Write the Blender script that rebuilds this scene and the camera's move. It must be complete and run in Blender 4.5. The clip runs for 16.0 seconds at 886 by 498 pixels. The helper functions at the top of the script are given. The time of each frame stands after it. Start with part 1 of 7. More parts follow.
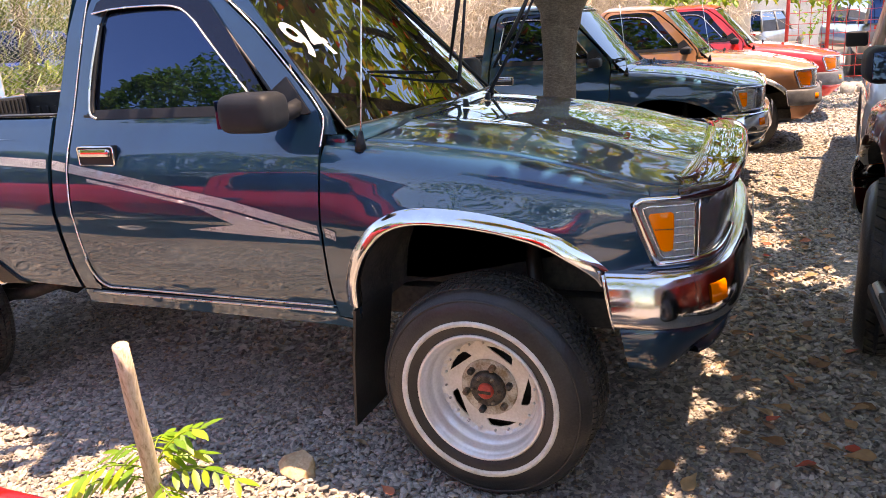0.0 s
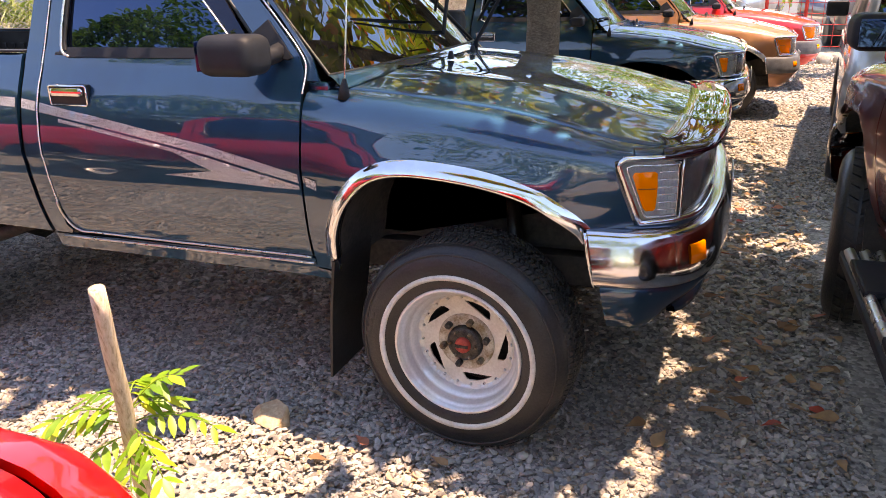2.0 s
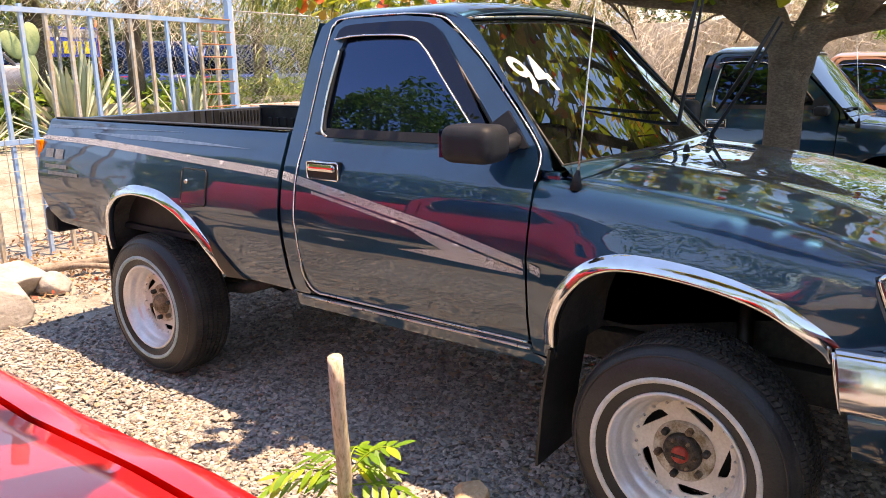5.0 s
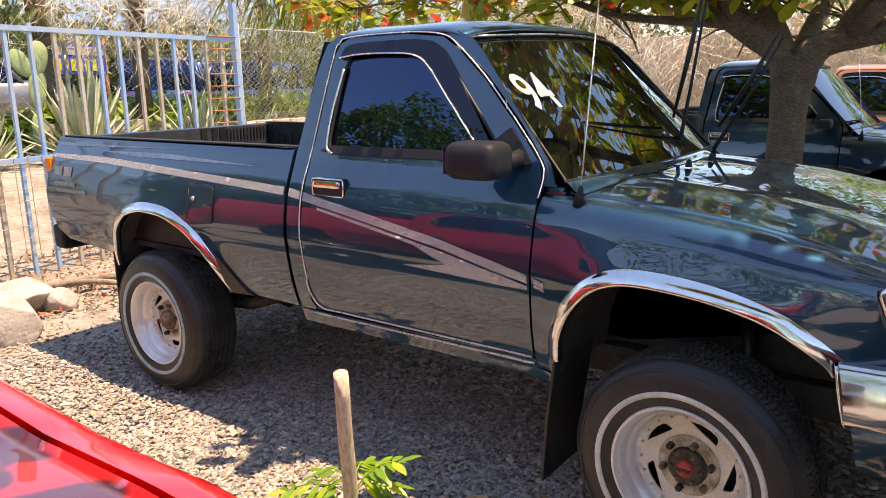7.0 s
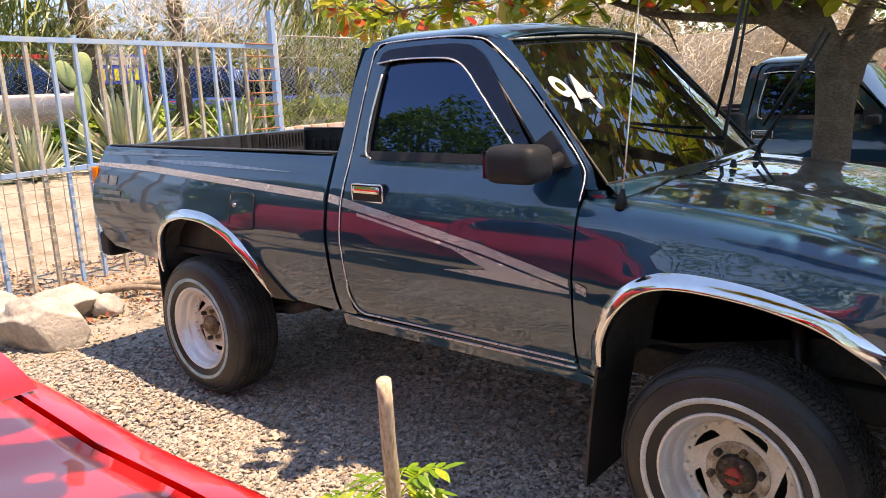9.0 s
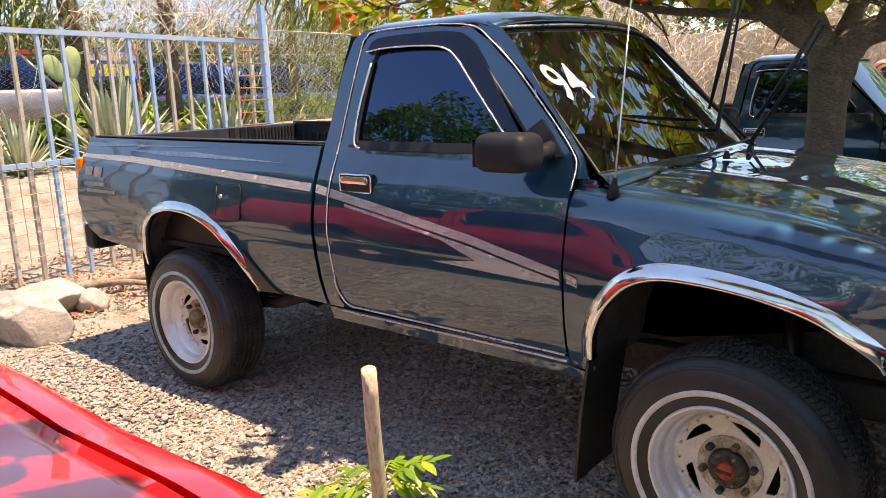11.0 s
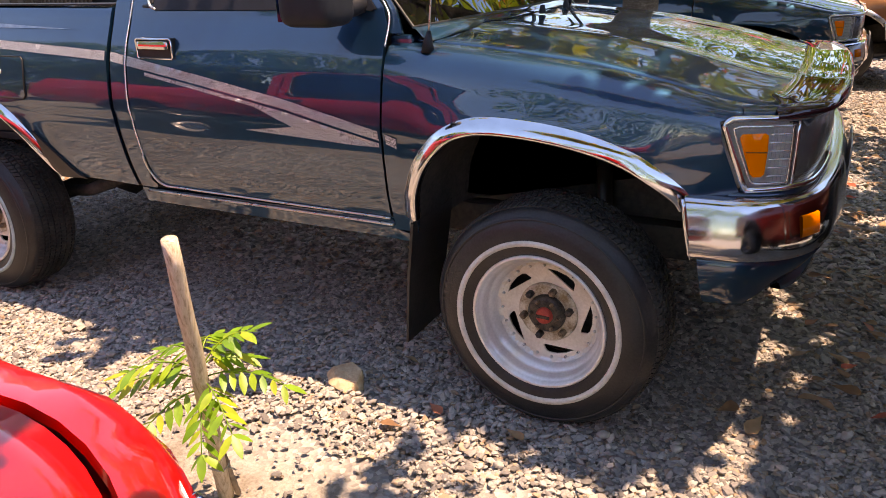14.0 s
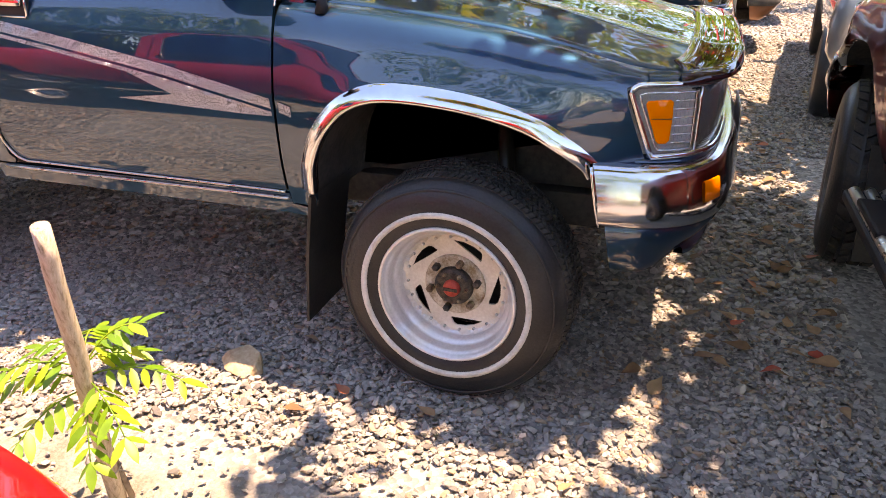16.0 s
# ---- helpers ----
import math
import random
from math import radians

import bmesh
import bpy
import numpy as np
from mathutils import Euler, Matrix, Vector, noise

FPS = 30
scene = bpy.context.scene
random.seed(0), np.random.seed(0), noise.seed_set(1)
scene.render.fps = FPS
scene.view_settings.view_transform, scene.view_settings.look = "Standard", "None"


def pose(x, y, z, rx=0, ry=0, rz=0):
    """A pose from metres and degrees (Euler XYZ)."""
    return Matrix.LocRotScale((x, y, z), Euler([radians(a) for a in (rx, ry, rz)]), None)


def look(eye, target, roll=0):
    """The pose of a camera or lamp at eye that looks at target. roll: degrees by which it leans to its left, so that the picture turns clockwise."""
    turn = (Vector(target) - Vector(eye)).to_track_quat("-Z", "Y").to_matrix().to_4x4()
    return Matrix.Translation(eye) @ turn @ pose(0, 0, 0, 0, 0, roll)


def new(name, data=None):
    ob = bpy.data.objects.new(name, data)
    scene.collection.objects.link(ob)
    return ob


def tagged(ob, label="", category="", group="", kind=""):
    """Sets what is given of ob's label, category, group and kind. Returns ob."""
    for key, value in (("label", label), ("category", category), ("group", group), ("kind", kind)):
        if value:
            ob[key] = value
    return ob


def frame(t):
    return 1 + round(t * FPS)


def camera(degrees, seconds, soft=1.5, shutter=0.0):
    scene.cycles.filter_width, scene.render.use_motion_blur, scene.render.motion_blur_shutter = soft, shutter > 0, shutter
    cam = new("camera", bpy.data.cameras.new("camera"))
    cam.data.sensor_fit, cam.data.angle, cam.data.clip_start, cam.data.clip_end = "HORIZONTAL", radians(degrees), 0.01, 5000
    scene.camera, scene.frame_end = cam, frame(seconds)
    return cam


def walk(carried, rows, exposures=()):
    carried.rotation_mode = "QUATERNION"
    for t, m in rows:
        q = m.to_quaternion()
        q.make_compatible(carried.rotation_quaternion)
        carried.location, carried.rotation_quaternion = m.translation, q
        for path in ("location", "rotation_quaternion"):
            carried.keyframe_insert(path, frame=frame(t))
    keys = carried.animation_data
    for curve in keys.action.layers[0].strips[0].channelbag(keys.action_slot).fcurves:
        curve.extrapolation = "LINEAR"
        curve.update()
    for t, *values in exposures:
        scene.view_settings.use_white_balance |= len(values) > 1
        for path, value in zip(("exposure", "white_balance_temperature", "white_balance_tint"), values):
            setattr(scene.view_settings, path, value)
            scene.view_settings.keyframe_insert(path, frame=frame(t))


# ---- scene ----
cam = camera(61.16, 16.0, 0.6)
PATH = [
    (0.0, pose(0.732, -1.975, 1.448, 73.861, 3.757, 21.553)),
    (0.5, pose(0.704, -1.977, 1.440, 72.639, 3.157, 21.565)),
    (1.0, pose(0.698, -1.969, 1.428, 71.455, 1.547, 21.187)),
    (1.5, pose(0.702, -1.963, 1.416, 70.177, 0.914, 20.135)),
    (2.0, pose(0.701, -1.978, 1.432, 70.598, 1.442, 20.017)),
    (2.5, pose(0.701, -1.952, 1.439, 72.736, 2.574, 21.507)),
    (3.0, pose(0.696, -1.904, 1.454, 74.039, 2.739, 24.712)),
    (3.5, pose(0.672, -1.917, 1.468, 75.058, 1.880, 28.086)),
    (4.0, pose(0.649, -1.952, 1.473, 75.917, 0.904, 32.105)),
    (4.2, pose(0.635, -1.968, 1.475, 75.880, 0.575, 34.105)),
    (6.3, pose(0.650, -1.999, 1.481, 76.616, 0.866, 36.810)),
    (6.5, pose(0.648, -1.999, 1.482, 76.710, 0.967, 36.646)),
    (7.0, pose(0.653, -2.005, 1.491, 77.475, 1.170, 36.491)),
    (7.5, pose(0.649, -2.005, 1.486, 77.804, 1.373, 36.487)),
    (8.0, pose(0.644, -2.008, 1.483, 77.404, 2.002, 37.357)),
    (8.5, pose(0.637, -2.002, 1.495, 77.286, 2.482, 38.749)),
    (8.7, pose(0.638, -2.004, 1.499, 77.476, 2.399, 39.073)),
    (10.8, pose(0.616, -1.983, 1.477, 78.100, 1.956, 38.969)),
    (11.0, pose(0.619, -1.969, 1.456, 77.726, 1.872, 38.535)),
    (11.5, pose(0.627, -1.959, 1.446, 75.655, 1.812, 36.626)),
    (12.0, pose(0.628, -1.951, 1.438, 74.253, 1.747, 34.682)),
    (12.5, pose(0.638, -1.948, 1.436, 73.260, 1.901, 33.310)),
    (13.0, pose(0.651, -1.938, 1.427, 72.575, 1.924, 32.104)),
    (13.5, pose(0.659, -1.916, 1.409, 71.366, 1.910, 29.433)),
    (14.0, pose(0.667, -1.889, 1.373, 68.595, 1.855, 26.606)),
    (14.5, pose(0.700, -1.755, 1.376, 66.847, 3.383, 24.088)),
    (15.0, pose(0.689, -1.713, 1.366, 65.960, 3.737, 23.251)),
    (15.5, pose(0.615, -1.778, 1.374, 65.744, 2.241, 20.528)),
    (16.0, pose(0.570, -1.829, 1.365, 65.684, 0.075, 17.565)),
]
walk(cam, PATH, [(0.0, 2.27, 9750, 28), (4.0, 2.17, 9700, 26), (6.5, 1.74, 9650, 22), (11.0, 1.72, 9650, 22), (13.0, 1.78, 9750, 26), (14.0, 1.82, 9700, 29), (16.0, 2.36, 9800, 29)])


# ---- world, sun ----
world = bpy.data.worlds.new("world")
scene.world = world
world.use_nodes = True
SUN_DIR = Vector((0.30, 0.09, 1.0)).normalized()
sky = world.node_tree.nodes.new("ShaderNodeTexSky")
sky.sky_type = "NISHITA"
sky.sun_disc = False
sky.air_density = 1.0
sky.dust_density = 0.0
sky.ozone_density = 2.6
sky.altitude = 1800
sky.sun_elevation = math.asin(SUN_DIR.z)
sky.sun_rotation = math.atan2(SUN_DIR.x, SUN_DIR.y)
deep = world.node_tree.nodes.new("ShaderNodeMix")
deep.data_type = "RGBA"
deep.blend_type = "MULTIPLY"
deep.inputs[0].default_value = 1.0
deep.inputs[7].default_value = (0.86, 1.0, 1.07, 1)
world.node_tree.links.new(sky.outputs[0], deep.inputs[6])
world.node_tree.links.new(deep.outputs[2], world.node_tree.nodes["Background"].inputs[0])
world.node_tree.nodes["Background"].inputs[1].default_value = 0.15
sun_data = bpy.data.lights.new("sun", "SUN")
sun_data.energy = 2.85
sun_data.angle = radians(0.55)
sun_data.color = (1.0, 0.91, 0.80)
sun = new("sun", sun_data)
sun.matrix_world = look(SUN_DIR * 30, (0, 0, 0))


# ---- materials ----
def nodes_of(name):
    m = bpy.data.materials.new(name)
    m.use_nodes = True
    t = m.node_tree
    return m, t, t.nodes["Principled BSDF"]


def tex(t, kind, scale, **kw):
    n = t.nodes.new(kind)
    n.inputs["Scale"].default_value = scale
    for k, v in kw.items():
        n.inputs[k].default_value = v
    return n


def coords(t, what="Object"):
    return t.nodes.new("ShaderNodeTexCoord").outputs[what]


def ramp(t, fac, stops):
    r = t.nodes.new("ShaderNodeValToRGB")
    t.links.new(fac, r.inputs[0])
    e = r.color_ramp.elements
    while len(e) < len(stops):
        e.new(0.5)
    for el, (p, c) in zip(e, stops):
        el.position = p
        el.color = (*c, 1)
    return r.outputs[0]


def bump(t, height, strength, dist, bsdf):
    b = t.nodes.new("ShaderNodeBump")
    b.inputs["Strength"].default_value = strength
    b.inputs["Distance"].default_value = dist
    t.links.new(height, b.inputs["Height"])
    t.links.new(b.outputs[0], bsdf.inputs["Normal"])


def rough_mat(name, c1, c2, scale=8.0, rough=0.7, metal=0.0, bump_s=0.3, fine=60.0, dist=0.01, spec=0.4):
    """Two tones mixed by coarse and fine noise, with fine relief."""
    m, t, b = nodes_of(name)
    co = coords(t)
    n1 = tex(t, "ShaderNodeTexNoise", scale, Detail=5.0)
    n2 = tex(t, "ShaderNodeTexNoise", fine, Detail=3.0)
    for n in (n1, n2):
        t.links.new(co, n.inputs["Vector"])
    mix = t.nodes.new("ShaderNodeMath")
    mix.operation = "MULTIPLY_ADD"
    mix.inputs[1].default_value = 0.35
    t.links.new(n2.outputs[0], mix.inputs[0])
    sc = t.nodes.new("ShaderNodeMath")
    sc.operation = "MULTIPLY"
    sc.inputs[1].default_value = 0.65
    t.links.new(n1.outputs[0], sc.inputs[0])
    t.links.new(sc.outputs[0], mix.inputs[2])
    t.links.new(ramp(t, mix.outputs[0], [(0.36, c1), (0.62, c2)]), b.inputs["Base Color"])
    b.inputs["Roughness"].default_value = rough
    b.inputs["Metallic"].default_value = metal
    b.inputs["Specular IOR Level"].default_value = spec
    if bump_s:
        bump(t, n2.outputs[0], bump_s, dist, b)
    return m


def paint(name, col, metal=0.35, coat_ior=1.75, flake=0.06):
    """Clear-coated car paint with a little dust and orange peel."""
    m, t, b = nodes_of(name)
    co = coords(t)
    n = tex(t, "ShaderNodeTexNoise", 3.0, Detail=6.0)
    t.links.new(co, n.inputs["Vector"])
    dark = tuple(c * (1 - flake * 3) for c in col)
    lite = tuple(min(1, c * (1 + flake * 3) + 0.002) for c in col)
    t.links.new(ramp(t, n.outputs[0], [(0.35, dark), (0.65, lite)]), b.inputs["Base Color"])
    b.inputs["Metallic"].default_value = metal
    b.inputs["Roughness"].default_value = 0.32
    b.inputs["Coat Weight"].default_value = 1.0
    b.inputs["Coat IOR"].default_value = coat_ior
    t.links.new(ramp(t, n.outputs[0], [(0.3, (0.004,) * 3), (0.7, (0.022,) * 3)]), b.inputs["Coat Roughness"])
    peel = tex(t, "ShaderNodeTexNoise", 7.0, Detail=2.0)
    t.links.new(co, peel.inputs["Vector"])
    bp = t.nodes.new("ShaderNodeBump")
    bp.inputs["Strength"].default_value = 0.035
    bp.inputs["Distance"].default_value = 0.010
    t.links.new(peel.outputs[0], bp.inputs["Height"])
    t.links.new(bp.outputs[0], b.inputs["Coat Normal"])
    return m


def chrome_mat(name, rough=0.07, col=(0.75, 0.75, 0.76)):
    m, t, b = nodes_of(name)
    n = tex(t, "ShaderNodeTexNoise", 25.0, Detail=4.0)
    t.links.new(coords(t), n.inputs["Vector"])
    t.links.new(ramp(t, n.outputs[0], [(0.3, tuple(c * 0.85 for c in col)), (0.7, col)]), b.inputs["Base Color"])
    t.links.new(ramp(t, n.outputs[0], [(0.3, (rough,) * 3), (0.75, (rough * 2.0,) * 3)]), b.inputs["Roughness"])
    b.inputs["Metallic"].default_value = 1.0
    return m


def dark_glass(name, tint=(0.004, 0.005, 0.006), ior=1.75, sky_tint=(1, 1, 1)):
    m, t, b = nodes_of(name)
    n = tex(t, "ShaderNodeTexNoise", 6.0, Detail=5.0)
    t.links.new(coords(t), n.inputs["Vector"])
    t.links.new(ramp(t, n.outputs[0], [(0.3, (0.004,) * 3), (0.75, (0.02,) * 3)]), b.inputs["Roughness"])
    b.inputs["Base Color"].default_value = (*tint, 1)
    b.inputs["IOR"].default_value = ior
    # blue put into the mirrored light, standing in for a deeper blue sky
    b.inputs["Specular Tint"].default_value = (*sky_tint, 1)
    return m


def lens_mat(name, col, trans=0.7, rough=0.12, scale=90.0, relief=0.25):
    m, t, b = nodes_of(name)
    b.inputs["Base Color"].default_value = (*col, 1)
    b.inputs["Transmission Weight"].default_value = trans
    b.inputs["Roughness"].default_value = rough
    b.inputs["IOR"].default_value = 1.45
    w = tex(t, "ShaderNodeTexWave", scale)
    w.bands_direction = "Z"
    t.links.new(coords(t), w.inputs["Vector"])
    bump(t, w.outputs[1], relief, 0.003, b)
    return m


def flake_paint(name, col, rough=0.40, coat_ior=1.9):
    """Metallic paint: a sheen of flakes under a clear coat with fine dust and faint waves."""
    m, t, b = nodes_of(name)
    co = coords(t)
    n = tex(t, "ShaderNodeTexNoise", 3.0, Detail=6.0)
    t.links.new(co, n.inputs["Vector"])
    t.links.new(ramp(t, n.outputs[0], [(0.35, tuple(c * 0.85 for c in col)), (0.65, tuple(c * 1.15 for c in col))]), b.inputs["Base Color"])
    b.inputs["Metallic"].default_value = 0.9
    b.inputs["Roughness"].default_value = rough
    b.inputs["Coat Weight"].default_value = 1.0
    b.inputs["Coat IOR"].default_value = coat_ior
    t.links.new(ramp(t, n.outputs[0], [(0.3, (0.006,) * 3), (0.7, (0.030,) * 3)]), b.inputs["Coat Roughness"])
    peel = tex(t, "ShaderNodeTexNoise", 5.0, Detail=1.0)
    t.links.new(co, peel.inputs["Vector"])
    bp = t.nodes.new("ShaderNodeBump")
    bp.inputs["Strength"].default_value = 0.014
    bp.inputs["Distance"].default_value = 0.010
    t.links.new(peel.outputs[0], bp.inputs["Height"])
    t.links.new(bp.outputs[0], b.inputs["Coat Normal"])
    return m


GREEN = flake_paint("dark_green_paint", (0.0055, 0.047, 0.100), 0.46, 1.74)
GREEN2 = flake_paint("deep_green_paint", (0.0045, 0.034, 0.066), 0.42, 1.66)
COPPER = paint("copper_paint", (0.42, 0.180, 0.085), 0.2, 1.5)
RED = paint("red_paint", (0.74, 0.007, 0.003), 0.0, 1.5, 0.02)
RED2 = paint("bright_red_paint", (0.62, 0.014, 0.010), 0.0, 1.55)
MAROON = flake_paint("maroon_paint", (0.23, 0.018, 0.011), 0.36, 1.6)
PEARL = paint("silver_metal_paint", (0.34, 0.35, 0.36), 0.7, 1.6)
SILVER = paint("grey_metal_paint", (0.22, 0.21, 0.20), 0.6, 1.5)
BLUE = paint("blue_paint", (0.012, 0.05, 0.22), 0.2, 1.5)
CHROME = chrome_mat("chrome")
BUMPER = chrome_mat("dulled_chrome", 0.075, (0.62, 0.60, 0.61))
STEEL = chrome_mat("bright_trim", 0.22, (0.62, 0.61, 0.58))
RIM = rough_mat("white_painted_steel", (0.52, 0.47, 0.40), (0.72, 0.68, 0.62), 9.0, 0.38, 0.15, 0.15, 120.0, 0.002, 0.5)
RIM_DISH = rough_mat("brushed_rim", (0.60, 0.58, 0.56), (0.78, 0.76, 0.74), 9.0, 0.3, 0.45, 0.1, 120.0, 0.002, 0.5)
RUST = rough_mat("rusty_steel", (0.06, 0.03, 0.015), (0.30, 0.22, 0.14), 30.0, 0.6, 0.4, 0.5, 150.0, 0.002)
HUBPLATE = rough_mat("stained_cream_steel", (0.22, 0.15, 0.08), (0.60, 0.54, 0.44), 26.0, 0.5, 0.1, 0.4, 150.0, 0.002)
HUB_DARK = rough_mat("greasy_hub", (0.02, 0.018, 0.016), (0.10, 0.085, 0.07), 60.0, 0.5, 0.5, 0.4, 200.0, 0.002)
HUB_RED = rough_mat("faded_red_cap", (0.30, 0.03, 0.02), (0.50, 0.07, 0.04), 60.0, 0.5, 0.0, 0.3, 200.0, 0.002)
RUBBER = rough_mat("tyre_rubber", (0.013, 0.0135, 0.0145), (0.031, 0.030, 0.030), 7.0, 0.38, 0.0, 0.35, 130.0, 0.004)
TREAD = rough_mat("dusty_tread_rubber", (0.017, 0.016, 0.015), (0.058, 0.052, 0.046), 14.0, 0.85, 0.0, 0.4, 130.0, 0.004)
WHITEWALL = rough_mat("white_sidewall", (0.50, 0.47, 0.42), (0.68, 0.65, 0.60), 20.0, 0.6, 0.0, 0.2, 150.0, 0.002)
BLUEWALL = rough_mat("bluish_sidewall", (0.22, 0.34, 0.36), (0.42, 0.52, 0.52), 20.0, 0.6, 0.0, 0.2, 150.0, 0.002)
PLASTIC = rough_mat("black_plastic", (0.010, 0.011, 0.014), (0.020, 0.021, 0.026), 10.0, 0.55, 0.0, 0.2, 500.0, 0.0015, 0.2)
FLAP = rough_mat("flap_rubber", (0.012, 0.012, 0.012), (0.035, 0.033, 0.030), 8.0, 0.5, 0.0, 0.2, 90.0, 0.003)
LINER = rough_mat("black_bed_liner", (0.010, 0.010, 0.011), (0.026, 0.025, 0.025), 14.0, 0.5, 0.0, 0.2, 160.0, 0.002, 0.25)
TAILLINER = rough_mat("grey_bed_liner", (0.030, 0.033, 0.040), (0.052, 0.055, 0.064), 14.0, 0.4, 0.0, 0.2, 160.0, 0.002, 0.3)
GREYPLASTIC = rough_mat("grey_bumper_plastic", (0.07, 0.07, 0.075), (0.13, 0.13, 0.135), 12.0, 0.6, 0.0, 0.2, 300.0, 0.002)
UNDER = rough_mat("underbody_black", (0.016, 0.015, 0.014), (0.070, 0.062, 0.054), 6.0, 0.8, 0.0, 0.4, 60.0, 0.005)
GUARD = rough_mat("stone_guard", (0.018, 0.014, 0.011), (0.035, 0.027, 0.022), 8.0, 0.35, 0.0, 0.3, 400.0, 0.0015)


def speckle_mat():
    """Silver foil with a salt-and-pepper print."""
    m, t, b = nodes_of("silver_decal")
    n = tex(t, "ShaderNodeTexNoise", 330.0, Detail=0.0)
    t.links.new(coords(t), n.inputs["Vector"])
    t.links.new(ramp(t, n.outputs[0], [(0.42, (0.07, 0.065, 0.065)), (0.58, (0.62, 0.59, 0.58))]), b.inputs["Base Color"])
    b.inputs["Roughness"].default_value = 0.35
    b.inputs["Metallic"].default_value = 0.1
    return m


DECAL = speckle_mat()
DECAL2 = rough_mat("blue_grey_decal", (0.07, 0.13, 0.22), (0.16, 0.24, 0.34), 40.0, 0.35, 0.2, 0.0, 500.0)
WORN = rough_mat("worn_grey_film", (0.14, 0.14, 0.14), (0.30, 0.30, 0.30), 30.0, 0.4, 0.2, 0.0, 200.0)
WHITE_DECAL = rough_mat("white_vinyl", (0.30, 0.31, 0.34), (0.52, 0.52, 0.55), 14.0, 0.35, 0.0, 0.0, 200.0)
GLASS = dark_glass("tinted_glass", (0.002, 0.003, 0.006), sky_tint=(0.24, 0.50, 1.0), ior=1.95)
SCREEN = dark_glass("windscreen_glass", (0.005, 0.005, 0.005), 2.45, (0.74, 0.90, 1.0))
AMBER = lens_mat("amber_lens", (1.0, 0.20, 0.002), 0.0, 0.12, 90.0, 0.0)
CLEAR = lens_mat("clear_lens", (0.97, 0.97, 0.97), 0.95, 0.02, 90.0, 0.05)
HEADGLASS = lens_mat("headlamp_glass", (0.92, 0.92, 0.92), 0.92, 0.04, 60.0, 0.08)
SMOKE = dark_glass("smoked_plastic", (0.006, 0.006, 0.007), 1.5, (0.45, 0.6, 0.95))
SHIELD = dark_glass("gloss_smoked_acrylic", (0.024, 0.007, 0.009), 1.62)
BEAD = chrome_mat("bright_bead", 0.16, (0.86, 0.86, 0.86))
REFLECTOR = chrome_mat("lamp_reflector", 0.25, (0.80, 0.80, 0.82))
SEAL = rough_mat("black_seal", (0.006, 0.006, 0.006), (0.014, 0.014, 0.014), 20.0, 0.5, 0.0, 0.0, 60.0)
REDLENS = lens_mat("red_lens", (0.7, 0.02, 0.01), 0.2, 0.2)
LAMPBACK = rough_mat("lamp_back", (0.86, 0.84, 0.83), (0.94, 0.93, 0.92), 40.0, 0.3, 0.1, 0.1, 200.0, 0.002)


def bark_mat():
    """Grey-brown bark with fine rings and pale flecks."""
    m, t, b = nodes_of("tree_bark")
    co = coords(t)
    mp = t.nodes.new("ShaderNodeMapping")
    mp.inputs["Scale"].default_value = (12, 12, 30)
    t.links.new(co, mp.inputs[0])
    n1 = tex(t, "ShaderNodeTexNoise", 4.0, Detail=6.0, Roughness=0.7)
    t.links.new(mp.outputs[0], n1.inputs["Vector"])
    n2 = tex(t, "ShaderNodeTexNoise", 5.0, Detail=4.0)
    t.links.new(co, n2.inputs["Vector"])
    add = t.nodes.new("ShaderNodeMath")
    add.operation = "MULTIPLY_ADD"
    add.inputs[1].default_value = 0.35
    t.links.new(n2.outputs[0], add.inputs[0])
    k = t.nodes.new("ShaderNodeMath")
    k.operation = "MULTIPLY"
    k.inputs[1].default_value = 0.65
    t.links.new(n1.outputs[0], k.inputs[0])
    t.links.new(k.outputs[0], add.inputs[2])
    t.links.new(ramp(t, add.outputs[0], [(0.36, (0.075, 0.054, 0.039)), (0.50, (0.150, 0.112, 0.082)), (0.66, (0.28, 0.225, 0.175))]), b.inputs["Base Color"])
    b.inputs["Roughness"].default_value = 0.9
    bump(t, n1.outputs[0], 1.0, 0.02, b)
    return m


BARK = bark_mat()


def grain_mat():
    """Peeled pole with long grain, cracks and grey weathering."""
    m, t, b = nodes_of("dry_pole")
    co = coords(t)
    mp = t.nodes.new("ShaderNodeMapping")
    mp.inputs["Scale"].default_value = (130, 130, 5)
    t.links.new(co, mp.inputs[0])
    n1 = tex(t, "ShaderNodeTexNoise", 1.0, Detail=5.0, Roughness=0.7)
    t.links.new(mp.outputs[0], n1.inputs["Vector"])
    t.links.new(ramp(t, n1.outputs[0], [(0.30, (0.28, 0.20, 0.12)), (0.46, (0.57, 0.45, 0.31)), (0.70, (0.76, 0.65, 0.50))]), b.inputs["Base Color"])
    b.inputs["Roughness"].default_value = 0.75
    bump(t, n1.outputs[0], 0.6, 0.004, b)
    return m


STAKE = grain_mat()
LOG = rough_mat("dead_branch", (0.16, 0.12, 0.09), (0.36, 0.29, 0.22), 14.0, 0.9, 0.0, 0.6, 70.0, 0.01)
WIRE = rough_mat("galvanised_wire", (0.36, 0.33, 0.29), (0.56, 0.52, 0.46), 30.0, 0.5, 0.6, 0.0, 100.0)
GATE = rough_mat("weathered_blue_gate", (0.38, 0.45, 0.50), (0.20, 0.38, 0.64), 4.0, 0.55, 0.0, 0.3, 40.0, 0.003)
GATE_RUST = rough_mat("rust_streaked_gate", (0.38, 0.27, 0.16), (0.46, 0.46, 0.42), 5.0, 0.65, 0.0, 0.4, 40.0, 0.003)
